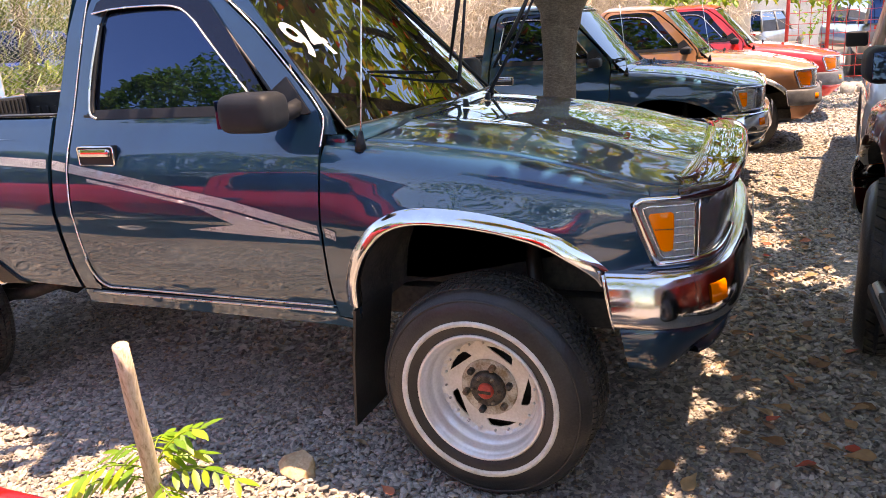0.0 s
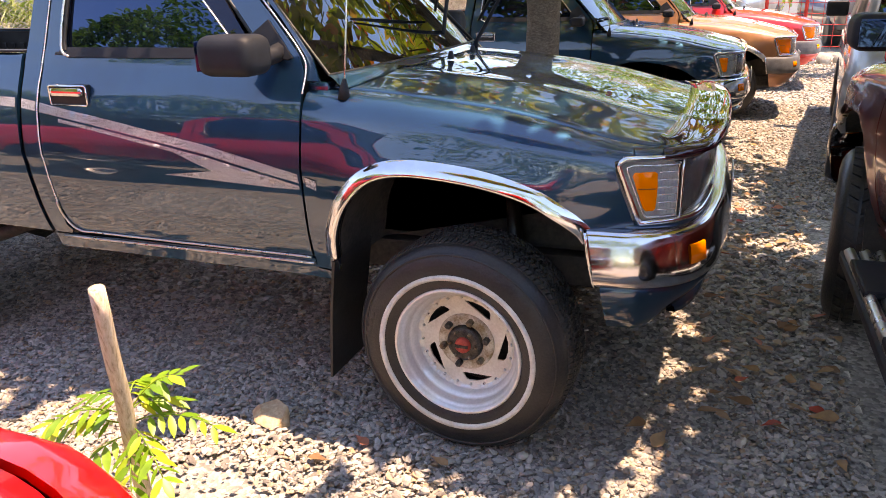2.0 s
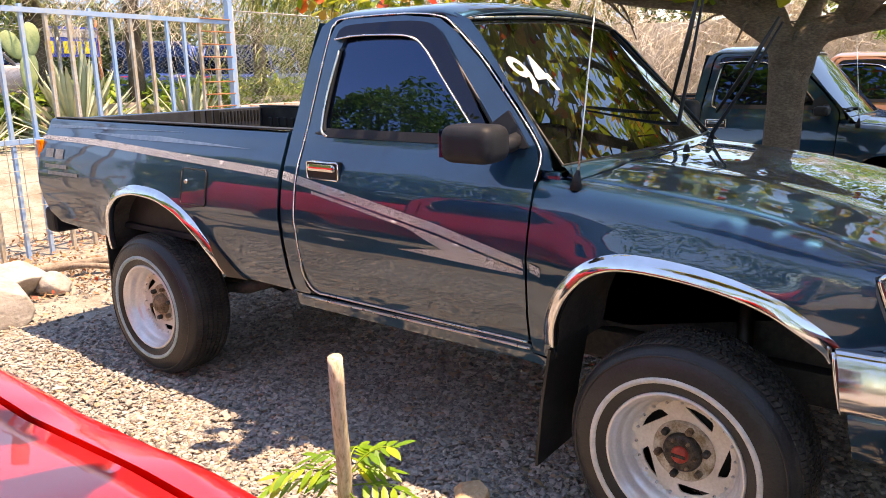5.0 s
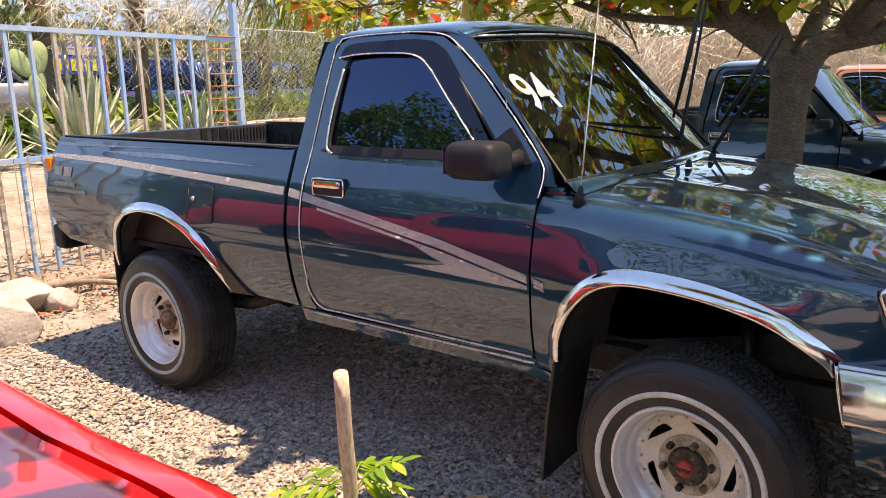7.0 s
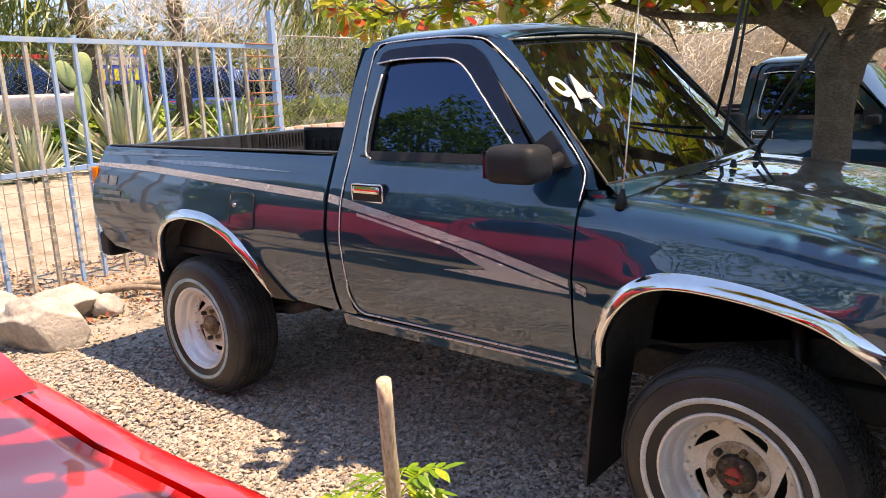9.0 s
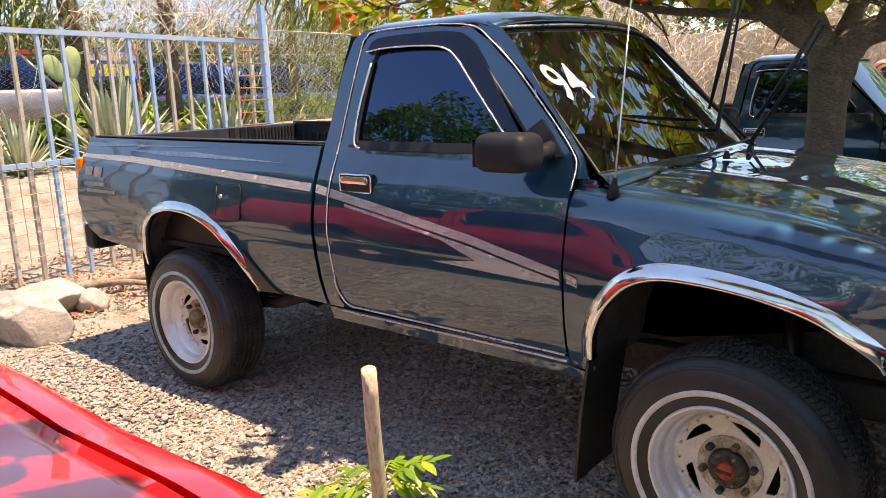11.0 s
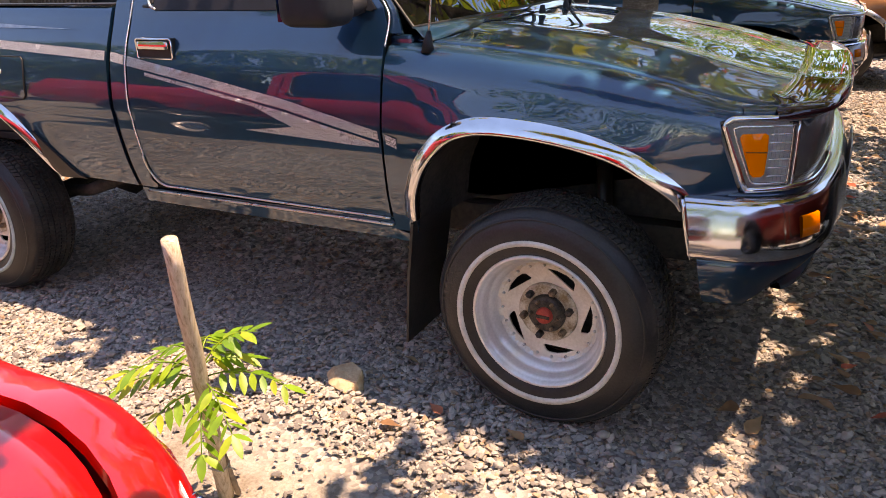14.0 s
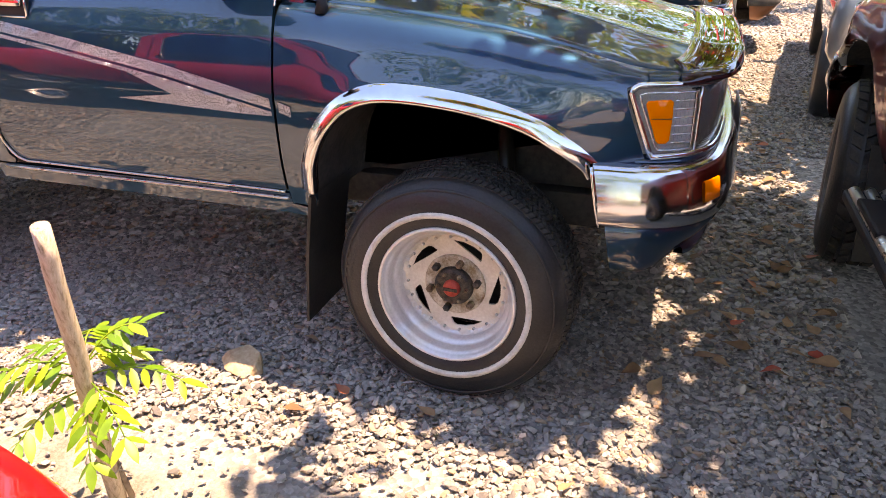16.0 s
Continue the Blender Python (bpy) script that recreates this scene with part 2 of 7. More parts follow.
RUSTROD = rough_mat("rusty_rod", (0.30, 0.10, 0.04), (0.45, 0.20, 0.10), 30.0, 0.8, 0.0, 0.4, 90.0, 0.003)
REDFENCE = rough_mat("red_fence_paint", (0.42, 0.02, 0.02), (0.60, 0.05, 0.04), 8.0, 0.5, 0.0, 0.2, 60.0, 0.003)
DRYSTEM = rough_mat("dry_vine_stem", (0.52, 0.44, 0.34), (0.80, 0.72, 0.60), 10.0, 0.9, 0.0, 0.3, 60.0, 0.003)
BOULDER = rough_mat("pale_boulder", (0.27, 0.25, 0.225), (0.46, 0.43, 0.39), 7.0, 0.85, 0.0, 0.6, 45.0, 0.01)
TANROCK = rough_mat("tan_rock", (0.46, 0.27, 0.14), (0.66, 0.50, 0.31), 14.0, 0.85, 0.0, 0.6, 70.0, 0.005)
BRICKM = rough_mat("weathered_brick", (0.42, 0.20, 0.12), (0.62, 0.50, 0.42), 9.0, 0.9, 0.0, 0.5, 50.0, 0.005)
MORTAR = rough_mat("pale_mortar", (0.50, 0.45, 0.38), (0.66, 0.61, 0.54), 9.0, 0.95, 0.0, 0.5, 60.0, 0.005)
VINEWALL = rough_mat("dusty_tan_wall", (0.50, 0.42, 0.32), (0.74, 0.66, 0.55), 6.0, 0.95, 0.0, 0.5, 30.0, 0.01)
BANNER = rough_mat("blue_vinyl_banner", (0.02, 0.05, 0.36), (0.05, 0.10, 0.50), 3.0, 0.5, 0.0, 0.0, 60.0)
YELLOWINK = rough_mat("yellow_print", (0.62, 0.55, 0.03), (0.75, 0.68, 0.06), 5.0, 0.5, 0.0, 0.0, 60.0)
CACTUS = rough_mat("cactus_pad", (0.20, 0.28, 0.12), (0.36, 0.42, 0.20), 6.0, 0.6, 0.0, 0.3, 60.0, 0.004)
PINKWALL = rough_mat("pinkish_plaster", (0.44, 0.33, 0.26), (0.60, 0.50, 0.42), 4.0, 0.9, 0.0, 0.3, 30.0, 0.006)
PLASTER = rough_mat("sunlit_plaster", (0.50, 0.46, 0.41), (0.66, 0.62, 0.56), 3.0, 0.9, 0.0, 0.3, 30.0, 0.006)


def leaf_mat(name, stops, rough=0.38, trans=0.25, scale=40.0):
    """Leaf colour varied from leaf to leaf, with some light passing through."""
    m, t, b = nodes_of(name)
    g = t.nodes.new("ShaderNodeNewGeometry")
    o = t.nodes.new("ShaderNodeObjectInfo")
    add = t.nodes.new("ShaderNodeMath")
    add.operation = "ADD"
    t.links.new(g.outputs["Random Per Island"], add.inputs[0])
    t.links.new(o.outputs["Random"], add.inputs[1])
    fr = t.nodes.new("ShaderNodeMath")
    fr.operation = "FRACT"
    t.links.new(add.outputs[0], fr.inputs[0])
    c = ramp(t, fr.outputs[0], stops)
    n = tex(t, "ShaderNodeTexNoise", scale, Detail=3.0)
    t.links.new(coords(t), n.inputs["Vector"])
    mx = t.nodes.new("ShaderNodeMix")
    mx.data_type = "RGBA"
    mx.blend_type = "MULTIPLY"
    mx.inputs[0].default_value = 0.5
    t.links.new(c, mx.inputs[6])
    t.links.new(ramp(t, n.outputs[0], [(0.3, (0.55, 0.55, 0.5)), (0.7, (1.2, 1.2, 1.1))]), mx.inputs[7])
    t.links.new(mx.outputs[2], b.inputs["Base Color"])
    b.inputs["Roughness"].default_value = rough
    tr = t.nodes.new("ShaderNodeBsdfTranslucent")
    t.links.new(c, tr.inputs[0])
    ms = t.nodes.new("ShaderNodeMixShader")
    ms.inputs[0].default_value = trans
    t.links.new(b.outputs[0], ms.inputs[1])
    t.links.new(tr.outputs[0], ms.inputs[2])
    t.links.new(ms.outputs[0], t.nodes["Material Output"].inputs[0])
    return m


ALMOND = leaf_mat("almond_leaf", [(0.0, (0.16, 0.26, 0.02)), (0.45, (0.32, 0.40, 0.03)), (0.76, (0.50, 0.50, 0.05)), (0.86, (0.54, 0.38, 0.06)), (0.93, (0.56, 0.12, 0.02)), (1.0, (0.56, 0.03, 0.015))], 0.35, 0.40)
NEEM = leaf_mat("sapling_leaf", [(0.0, (0.12, 0.27, 0.02)), (0.6, (0.21, 0.39, 0.035)), (0.85, (0.32, 0.46, 0.04)), (1.0, (0.50, 0.52, 0.05))], 0.4, 0.35)
AGAVE = leaf_mat("agave_blade", [(0.0, (0.40, 0.47, 0.32)), (0.6, (0.58, 0.63, 0.46)), (1.0, (0.72, 0.71, 0.50))], 0.5, 0.25, 6.0)
HEDGE = leaf_mat("hedge_leaf", [(0.0, (0.10, 0.19, 0.02)), (0.6, (0.25, 0.40, 0.05)), (1.0, (0.46, 0.52, 0.10))], 0.35, 0.3)
DRYBRUSH = leaf_mat("dry_brush", [(0.0, (0.34, 0.26, 0.17)), (0.5, (0.62, 0.51, 0.38)), (0.85, (0.78, 0.69, 0.56)), (1.0, (0.40, 0.40, 0.18))], 0.8, 0.1)
FARGREEN = leaf_mat("far_leaf", [(0.0, (0.04, 0.075, 0.02)), (0.6, (0.09, 0.14, 0.035)), (1.0, (0.17, 0.21, 0.06))], 0.5, 0.15)
PALM = leaf_mat("palm_frond", [(0.0, (0.08, 0.13, 0.02)), (0.6, (0.20, 0.24, 0.05)), (1.0, (0.36, 0.34, 0.12))], 0.45, 0.2)
FALLEN = leaf_mat("fallen_leaf", [(0.0, (0.20, 0.10, 0.05)), (0.5, (0.36, 0.20, 0.10)), (0.85, (0.44, 0.28, 0.16)), (1.0, (0.5, 0.06, 0.03))], 0.7, 0.1)


def stone_mat():
    m, t, b = nodes_of("grey_gravel")
    g = t.nodes.new("ShaderNodeNewGeometry")
    o = t.nodes.new("ShaderNodeObjectInfo")
    add = t.nodes.new("ShaderNodeMath")
    add.operation = "ADD"
    t.links.new(g.outputs["Random Per Island"], add.inputs[0])
    t.links.new(o.outputs["Random"], add.inputs[1])
    fr = t.nodes.new("ShaderNodeMath")
    fr.operation = "FRACT"
    t.links.new(add.outputs[0], fr.inputs[0])
    c = ramp(t, fr.outputs[0], [(0.0, (0.15, 0.137, 0.125)), (0.3, (0.28, 0.258, 0.236)), (0.6, (0.39, 0.356, 0.321)), (0.84, (0.50, 0.453, 0.401)), (0.92, (0.41, 0.31, 0.22)), (1.0, (0.35, 0.235, 0.155))])
    n = tex(t, "ShaderNodeTexNoise", 80.0, Detail=4.0)
    t.links.new(coords(t), n.inputs["Vector"])
    mx = t.nodes.new("ShaderNodeMix")
    mx.data_type = "RGBA"
    mx.blend_type = "MULTIPLY"
    mx.inputs[0].default_value = 0.6
    t.links.new(c, mx.inputs[6])
    t.links.new(ramp(t, n.outputs[0], [(0.3, (0.7, 0.7, 0.7)), (0.7, (1.15, 1.13, 1.1))]), mx.inputs[7])
    t.links.new(mx.outputs[2], b.inputs["Base Color"])
    b.inputs["Roughness"].default_value = 0.85
    bump(t, n.outputs[0], 0.4, 0.003, b)
    return m


GRAVEL = stone_mat()


def ground_mat():
    """Crushed grey stone near the vehicles that turns to pale sand behind and at the planting bed."""
    m, t, b = nodes_of("gravel_and_sand_ground")
    co = coords(t)
    v = tex(t, "ShaderNodeTexVoronoi", 58.0)
    n = tex(t, "ShaderNodeTexNoise", 1.1, Detail=6.0)
    f = tex(t, "ShaderNodeTexNoise", 90.0, Detail=4.0)
    for k in (v, n, f):
        t.links.new(co, k.inputs["Vector"])
    stone = ramp(t, v.outputs["Color"], [(0.15, (0.20, 0.182, 0.165)), (0.5, (0.33, 0.304, 0.272)), (0.85, (0.48, 0.437, 0.39))])
    sand = ramp(t, f.outputs[0], [(0.3, (0.26, 0.228, 0.190)), (0.55, (0.36, 0.322, 0.275)), (0.75, (0.40, 0.362, 0.318))])
    sep = t.nodes.new("ShaderNodeSeparateXYZ")
    t.links.new(co, sep.inputs[0])

    def math(op, a, bb):
        k = t.nodes.new("ShaderNodeMath")
        k.operation = op
        for i, s in enumerate((a, bb)):
            if isinstance(s, (int, float)):
                k.inputs[i].default_value = s
            else:
                t.links.new(s, k.inputs[i])
        return k.outputs[0]

    wob = math("MULTIPLY", math("SUBTRACT", n.outputs[0], 0.5), 1.1)
    back = math("MINIMUM", math("SUBTRACT", -3.55, math("ADD", sep.outputs[0], wob)), 1.0)
    bedy = math("SUBTRACT", -0.39, math("ADD", sep.outputs[1], math("MULTIPLY", wob, 0.35)))
    bedx = math("SUBTRACT", 0.74, math("ABSOLUTE", math("ADD", sep.outputs[0], 0.60), 0))
    bed = math("MINIMUM", math("MULTIPLY", bedy, 5.0), math("MULTIPLY", bedx, 4.0))
    msk = math("MAXIMUM", math("MULTIPLY", back, 2.5), bed)
    cl = t.nodes.new("ShaderNodeClamp")
    t.links.new(msk, cl.inputs[0])
    mx = t.nodes.new("ShaderNodeMix")
    mx.data_type = "RGBA"
    stain = tex(t, "ShaderNodeTexNoise", 5.0, Detail=8.0, Roughness=0.7)
    t.links.new(co, stain.inputs["Vector"])
    dirt = t.nodes.new("ShaderNodeMix")
    dirt.data_type = "RGBA"
    dirt.blend_type = "MULTIPLY"
    dirt.inputs[0].default_value = 1.0
    t.links.new(sand, dirt.inputs[6])
    t.links.new(ramp(t, stain.outputs[0], [(0.36, (0.62, 0.58, 0.52)), (0.56, (1.0, 1.0, 1.0))]), dirt.inputs[7])
    t.links.new(cl.outputs[0], mx.inputs[0])
    t.links.new(stone, mx.inputs[6])
    t.links.new(dirt.outputs[2], mx.inputs[7])
    t.links.new(mx.outputs[2], b.inputs["Base Color"])
    b.inputs["Roughness"].default_value = 0.95
    b.inputs["Specular IOR Level"].default_value = 0.2
    hm = t.nodes.new("ShaderNodeMix")
    t.links.new(cl.outputs[0], hm.inputs[0])
    t.links.new(v.outputs["Distance"], hm.inputs[2])
    t.links.new(f.outputs[0], hm.inputs[3])
    bump(t, hm.outputs[0], 0.8, 0.012, b)
    return m


GROUND = ground_mat()


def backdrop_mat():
    """Plain pale blue distance that glows in place of the low sky."""
    m, t, b = nodes_of("blue_distance_glow")
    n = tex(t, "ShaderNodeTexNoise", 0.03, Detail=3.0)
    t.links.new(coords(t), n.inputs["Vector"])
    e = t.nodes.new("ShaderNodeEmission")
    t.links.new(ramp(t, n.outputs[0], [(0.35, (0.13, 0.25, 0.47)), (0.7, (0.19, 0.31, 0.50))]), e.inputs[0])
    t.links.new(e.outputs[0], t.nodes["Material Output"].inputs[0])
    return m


BACKDROP = backdrop_mat()


# ---- mesh helpers ----
from mathutils.geometry import delaunay_2d_cdt


def raw(name, verts, faces, material, parent=None, label="", smooth=True, normals=None):
    """One mesh object from vertices and faces."""
    me = bpy.data.meshes.new(name)
    me.from_pydata([tuple(v) for v in verts], [], [tuple(f) for f in faces])
    me.materials.append(material)
    if smooth:
        me.shade_smooth()
    me.update()
    if normals is not None:
        me.normals_split_custom_set_from_vertices([tuple(n) for n in normals])
    ob = new(name, me)
    if parent:
        ob.parent = parent
    if label:
        tagged(ob, label)
    return ob


def part(name, bm, material, parent=None, label="", smooth=True):
    me = bpy.data.meshes.new(name)
    bmesh.ops.recalc_face_normals(bm, faces=bm.faces)
    bm.to_mesh(me)
    bm.free()
    me.materials.append(material)
    if smooth:
        me.shade_smooth()
    ob = new(name, me)
    if parent:
        ob.parent = parent
    if label:
        tagged(ob, label)
    return ob


def thing(name, at, label, category, group="", rz=0.0, kind=""):
    e = new(name)
    e.empty_display_size = 0.1
    e.matrix_world = pose(*at, 0, 0, rz)
    return tagged(e, label, category, group, kind)


def bevel_box(a, b, r=0.01, seg=2):
    bm = bmesh.new()
    bmesh.ops.create_cube(bm, size=1)
    for v in bm.verts:
        v.co = [a[i] if v.co[i] < 0 else b[i] for i in range(3)]
    if r > 0:
        bmesh.ops.bevel(bm, geom=bm.edges[:] + bm.verts[:], offset=r, segments=seg, affect="EDGES", profile=0.6)
    return bm


def box(name, a, b, material, parent=None, label="", r=0.01, seg=2):
    return part(name, bevel_box(a, b, r, seg), material, parent, label, smooth=False)


def lathe(profile, n=48, axis="y", closed=False):
    """Vertices and faces of a profile of (radius, along) turned about an axis."""
    vs, fs = [], []
    m = len(profile)
    for i in range(n):
        a = 2 * math.pi * i / n
        for r, h in profile:
            if axis == "y":
                vs.append((r * math.cos(a), h, r * math.sin(a)))
            else:
                vs.append((r * math.cos(a), r * math.sin(a), h))
    for i in range(n):
        j = (i + 1) % n
        for k in range(m if closed else m - 1):
            l = (k + 1) % m
            fs.append((i * m + k, i * m + l, j * m + l, j * m + k))
    return vs, fs


def tube(points, radii, n=8, cap=True):
    """Vertices and faces of a tube along points."""
    pts = [Vector(p) for p in points]
    if isinstance(radii, (int, float)):
        radii = [radii] * len(pts)
    vs, fs = [], []
    up = Vector((0.13, 0.21, 0.97))
    for i, p in enumerate(pts):
        d = (pts[min(i + 1, len(pts) - 1)] - pts[max(i - 1, 0)]).normalized()
        u = d.cross(up)
        if u.length < 0.1:
            u = d.cross(Vector((1, 0, 0)))
        u.normalize()
        v = d.cross(u)
        for k in range(n):
            a = 2 * math.pi * k / n
            vs.append(p + (u * math.cos(a) + v * math.sin(a)) * radii[i])
    for i in range(len(pts) - 1):
        for k in range(n):
            l = (k + 1) % n
            fs.append((i * n + k, i * n + l, (i + 1) * n + l, (i + 1) * n + k))
    if cap:
        fs.append(tuple(range(n))[::-1])
        fs.append(tuple((len(pts) - 1) * n + k for k in range(n)))
    return vs, fs


def join_lists(*lists):
    vs, fs = [], []
    for v, f in lists:
        o = len(vs)
        vs += list(v)
        fs += [tuple(i + o for i in q) for q in f]
    return vs, fs


def rod(name, points, radii, material, parent=None, label="", n=8):
    v, f = tube(points, radii, n)
    return raw(name, v, f, material, parent, label)


def spline(pts, n=8):
    """Catmull-Rom through 2D or 3D points."""
    p = [np.array(q, float) for q in pts]
    p = [2 * p[0] - p[1]] + p + [2 * p[-1] - p[-2]]
    out = []
    for i in range(1, len(p) - 2):
        for k in range(n):
            t = k / n
            a, b, c, d = p[i - 1:i + 3]
            out.append(0.5 * (2 * b + (c - a) * t + (2 * a - 5 * b + 4 * c - d) * t * t + (3 * b - a - 3 * c + d) * t ** 3))
    out.append(p[-2])
    return out


def inside(px, py, poly):
    poly = np.asarray(poly)
    x, y = poly[:, 0], poly[:, 1]
    x2, y2 = np.roll(x, -1), np.roll(y, -1)
    c = np.zeros(len(px), bool)
    for a, b, d, e in zip(x, y, x2, y2):
        if b == e:
            continue
        c ^= ((b > py) != (e > py)) & (px < (d - a) * (py - b) / (e - b) + a)
    return c


def resample(poly, step):
    out = []
    n = len(poly)
    for i in range(n):
        a, b = np.array(poly[i], float), np.array(poly[(i + 1) % n], float)
        k = max(1, int(round(np.linalg.norm(b - a) / step)))
        out += [tuple(a + (b - a) * j / k) for j in range(k)]
    return out


def sheet(outline, place, step=0.03, holes=(), thick=0.012, bent=None):
    """A curved panel: an outline and holes in a flat domain, filled with a fine mesh, laid out in space by place(u, v) and turned in at its edges."""
    loops = [resample(o, step) for o in (outline, *holes)]
    pts, edges = [], []
    for lp in loops:
        o = len(pts)
        pts += lp
        edges += [(o + i, o + (i + 1) % len(lp)) for i in range(len(lp))]
    A = np.array(loops[0])
    gx = np.arange(A[:, 0].min() + step / 2, A[:, 0].max(), step)
    gy = np.arange(A[:, 1].min() + step / 2, A[:, 1].max(), step)
    G = np.array([(x, y) for x in gx for y in gy])
    B = np.array(pts)
    if len(G):
        keep = inside(G[:, 0], G[:, 1], loops[0])
        for h in loops[1:]:
            keep &= ~inside(G[:, 0], G[:, 1], h)
        G = G[keep]
    if len(G):
        near = np.array([np.min(np.hypot(B[:, 0] - g[0], B[:, 1] - g[1])) for g in G])
        G = G[near > step * 0.45]
    allp = [Vector(p) for p in pts] + [Vector(g) for g in G]
    v2, _, f2, _, _, _ = delaunay_2d_cdt(allp, edges, [], 0, 1e-7)
    C = np.array([np.mean([v2[i] for i in f], axis=0) for f in f2])
    ok = inside(C[:, 0], C[:, 1], loops[0])
    for h in loops[1:]:
        ok &= ~inside(C[:, 0], C[:, 1], h)
    faces = [tuple(f) for f, k in zip(f2, ok) if k]
    verts = [Vector(place(v[0], v[1])) for v in v2]
    if bent is not None:
        h = 0.006
        for a, b in v2:
            du = Vector(place(a + h, b)) - Vector(place(a - h, b))
            dv = Vector(place(a, b + h)) - Vector(place(a, b - h))
            bent.append(du.cross(dv).normalized())
    # turned-in edges
    cnt = {}
    for f in faces:
        for i in range(len(f)):
            a, b = f[i], f[(i + 1) % len(f)]
            cnt[(a, b)] = 1
    border = [(a, b) for (a, b) in cnt if (b, a) not in cnt]
    nrm = [Vector((0, 0, 0)) for _ in verts]
    for f in faces:
        n = (verts[f[1]] - verts[f[0]]).cross(verts[f[2]] - verts[f[0]])
        for i in f:
            nrm[i] += n
    lip, low = {}, {}
    if thick:
        for a, b in border:
            for i in (a, b):
                if i not in lip:
                    n = nrm[i].normalized()
                    lip[i] = len(verts)
                    verts.append(verts[i].copy())
                    low[i] = len(verts)
                    verts.append(verts[i] - n * thick)
        out = {}
        for a, b in border:
            faces.append((lip[b], lip[a], low[a], low[b]))
            n = (verts[a] - verts[b]).cross(verts[low[a]] - verts[b])
            for i in (a, b):
                out[i] = out.get(i, Vector((0, 0, 0))) + n
        if bent is not None:
            for i in lip:
                bent += [out[i].normalized(), out[i].normalized()]
    return verts, faces


def grid(fn, us, vs):
    V = [Vector(fn(u, v)) for u in us for v in vs]
    m = len(vs)
    F = [(i * m + j, (i + 1) * m + j, (i + 1) * m + j + 1, i * m + j + 1) for i in range(len(us) - 1) for j in range(m - 1)]
    return V, F


# ---- pickup truck ----
PZ = np.linspace(0.40, 1.80, 281)
_raw = np.interp(PZ, [0.40, 0.56, 0.62, 0.70, 0.80, 0.825, 0.862, 0.885, 0.91, 0.96, 1.05, 1.12, 1.20, 1.25, 1.27, 1.40, 1.55, 1.64, 1.68, 1.80],
                 [0.12, 0.075, 0.050, 0.028, 0.0115, 0.008, 0.0065, 0.000, 0.000, 0.004, 0.018, 0.040, 0.074, 0.090, 0.098, 0.135, 0.178, 0.207, 0.228, 0.30])
_k = np.exp(-np.linspace(-1.6, 1.6, 5) ** 2)
PY = np.convolve(np.pad(_raw, 2, mode="edge"), _k / _k.sum(), mode="valid")
WIDE = 1.66
BASE = 2.623
ARCH_F = spline([(-0.435, 0.50), (-0.415, 0.61), (-0.40, 0.70), (-0.36, 0.79), (-0.30, 0.86), (-0.23, 0.90), (-0.14, 0.913), (0.0, 0.905), (0.12, 0.885), (0.23, 0.85), (0.30, 0.81), (0.355, 0.77), (0.375, 0.74)], 4)
ARCH_R = spline([(-2.965, 0.60), (-2.935, 0.69), (-2.885, 0.80), (-2.79, 0.88), (-2.67, 0.915), (-2.57, 0.918), (-2.46, 0.908), (-2.37, 0.88), (-2.26, 0.82), (-2.17, 0.73), (-2.095, 0.62), (-2.07, 0.575)], 4)
ARCHES = np.array([*ARCH_F, *ARCH_R])


def arch_bulge(x, z):
    d = np.min(np.hypot(ARCHES[:, 0] - x, ARCHES[:, 1] - z))
    return 0.015 * math.exp(-(d / 0.075) ** 2)


def side_y(x, z):
    """How far the body's side stands in from the widest line."""
    y = float(np.interp(z, PZ, PY)) - arch_bulge(x, z)
    if x > 0.28:
        y += 0.075 * ((x - 0.28) / 0.30) ** 2
    return y


def fender_top(x):
    return float(np.interp(x, [-0.6, -0.45, -0.2, 0.1, 0.3, 0.45, 0.6], [1.150, 1.140, 1.122, 1.088, 1.050, 1.012, 0.985]))


def fender_round(x):
    return float(np.interp(x, [-0.6, 0.2, 0.45, 0.7], [0.085, 0.085, 0.060, 0.042]))


def fender_place(x, q):
    zt, r = fender_top(x), fender_round(x)
    if q <= zt - r:
        return (x, side_y(x, q), q)
    y0, a = side_y(x, zt - r), (q - zt + r) / r
    t0 = 0.30
    span = math.pi / 2 - t0
    if a < span:
        return (x, y0 + r * (math.cos(t0) - math.cos(t0 + a)), zt - r + r * (math.sin(t0 + a) - math.sin(t0)) / (1 - math.sin(t0)))
    e = (a - span) * r
    return (x, y0 + r * math.cos(t0) + e, zt + 0.10 * e)


def fender_end(x):
    r = fender_round(x)
    return fender_top(x) - r + r * (math.pi / 2 - 0.30) + 0.02


def fender_low(x):
    """The edge of the fender above the lamps."""
    qs = np.linspace(0.90, fender_end(x) - 0.03, 40)
    zs = [fender_place(x, q)[2] for q in qs]
    return float(np.interp(0.981, zs, qs))


def bed_place(x, q):
    zt, r = 1.247 - 0.004 * (x + 3.5), 0.022
    if q <= zt - r:
        return (x, side_y(x, q), q)
    y0, a = side_y(x, zt - r), (q - zt + r) / r
    if a < math.pi / 2:
        return (x, y0 + r * (1 - math.cos(a)), zt - r + r * math.sin(a))
    return (x, y0 + r + (a - math.pi / 2) * r, zt)


def cab_place(x, q):
    return (x, side_y(x, q), q)


def off(place, d):
    return lambda u, v: (lambda p: (p[0], p[1] - d, p[2]))(place(u, v))


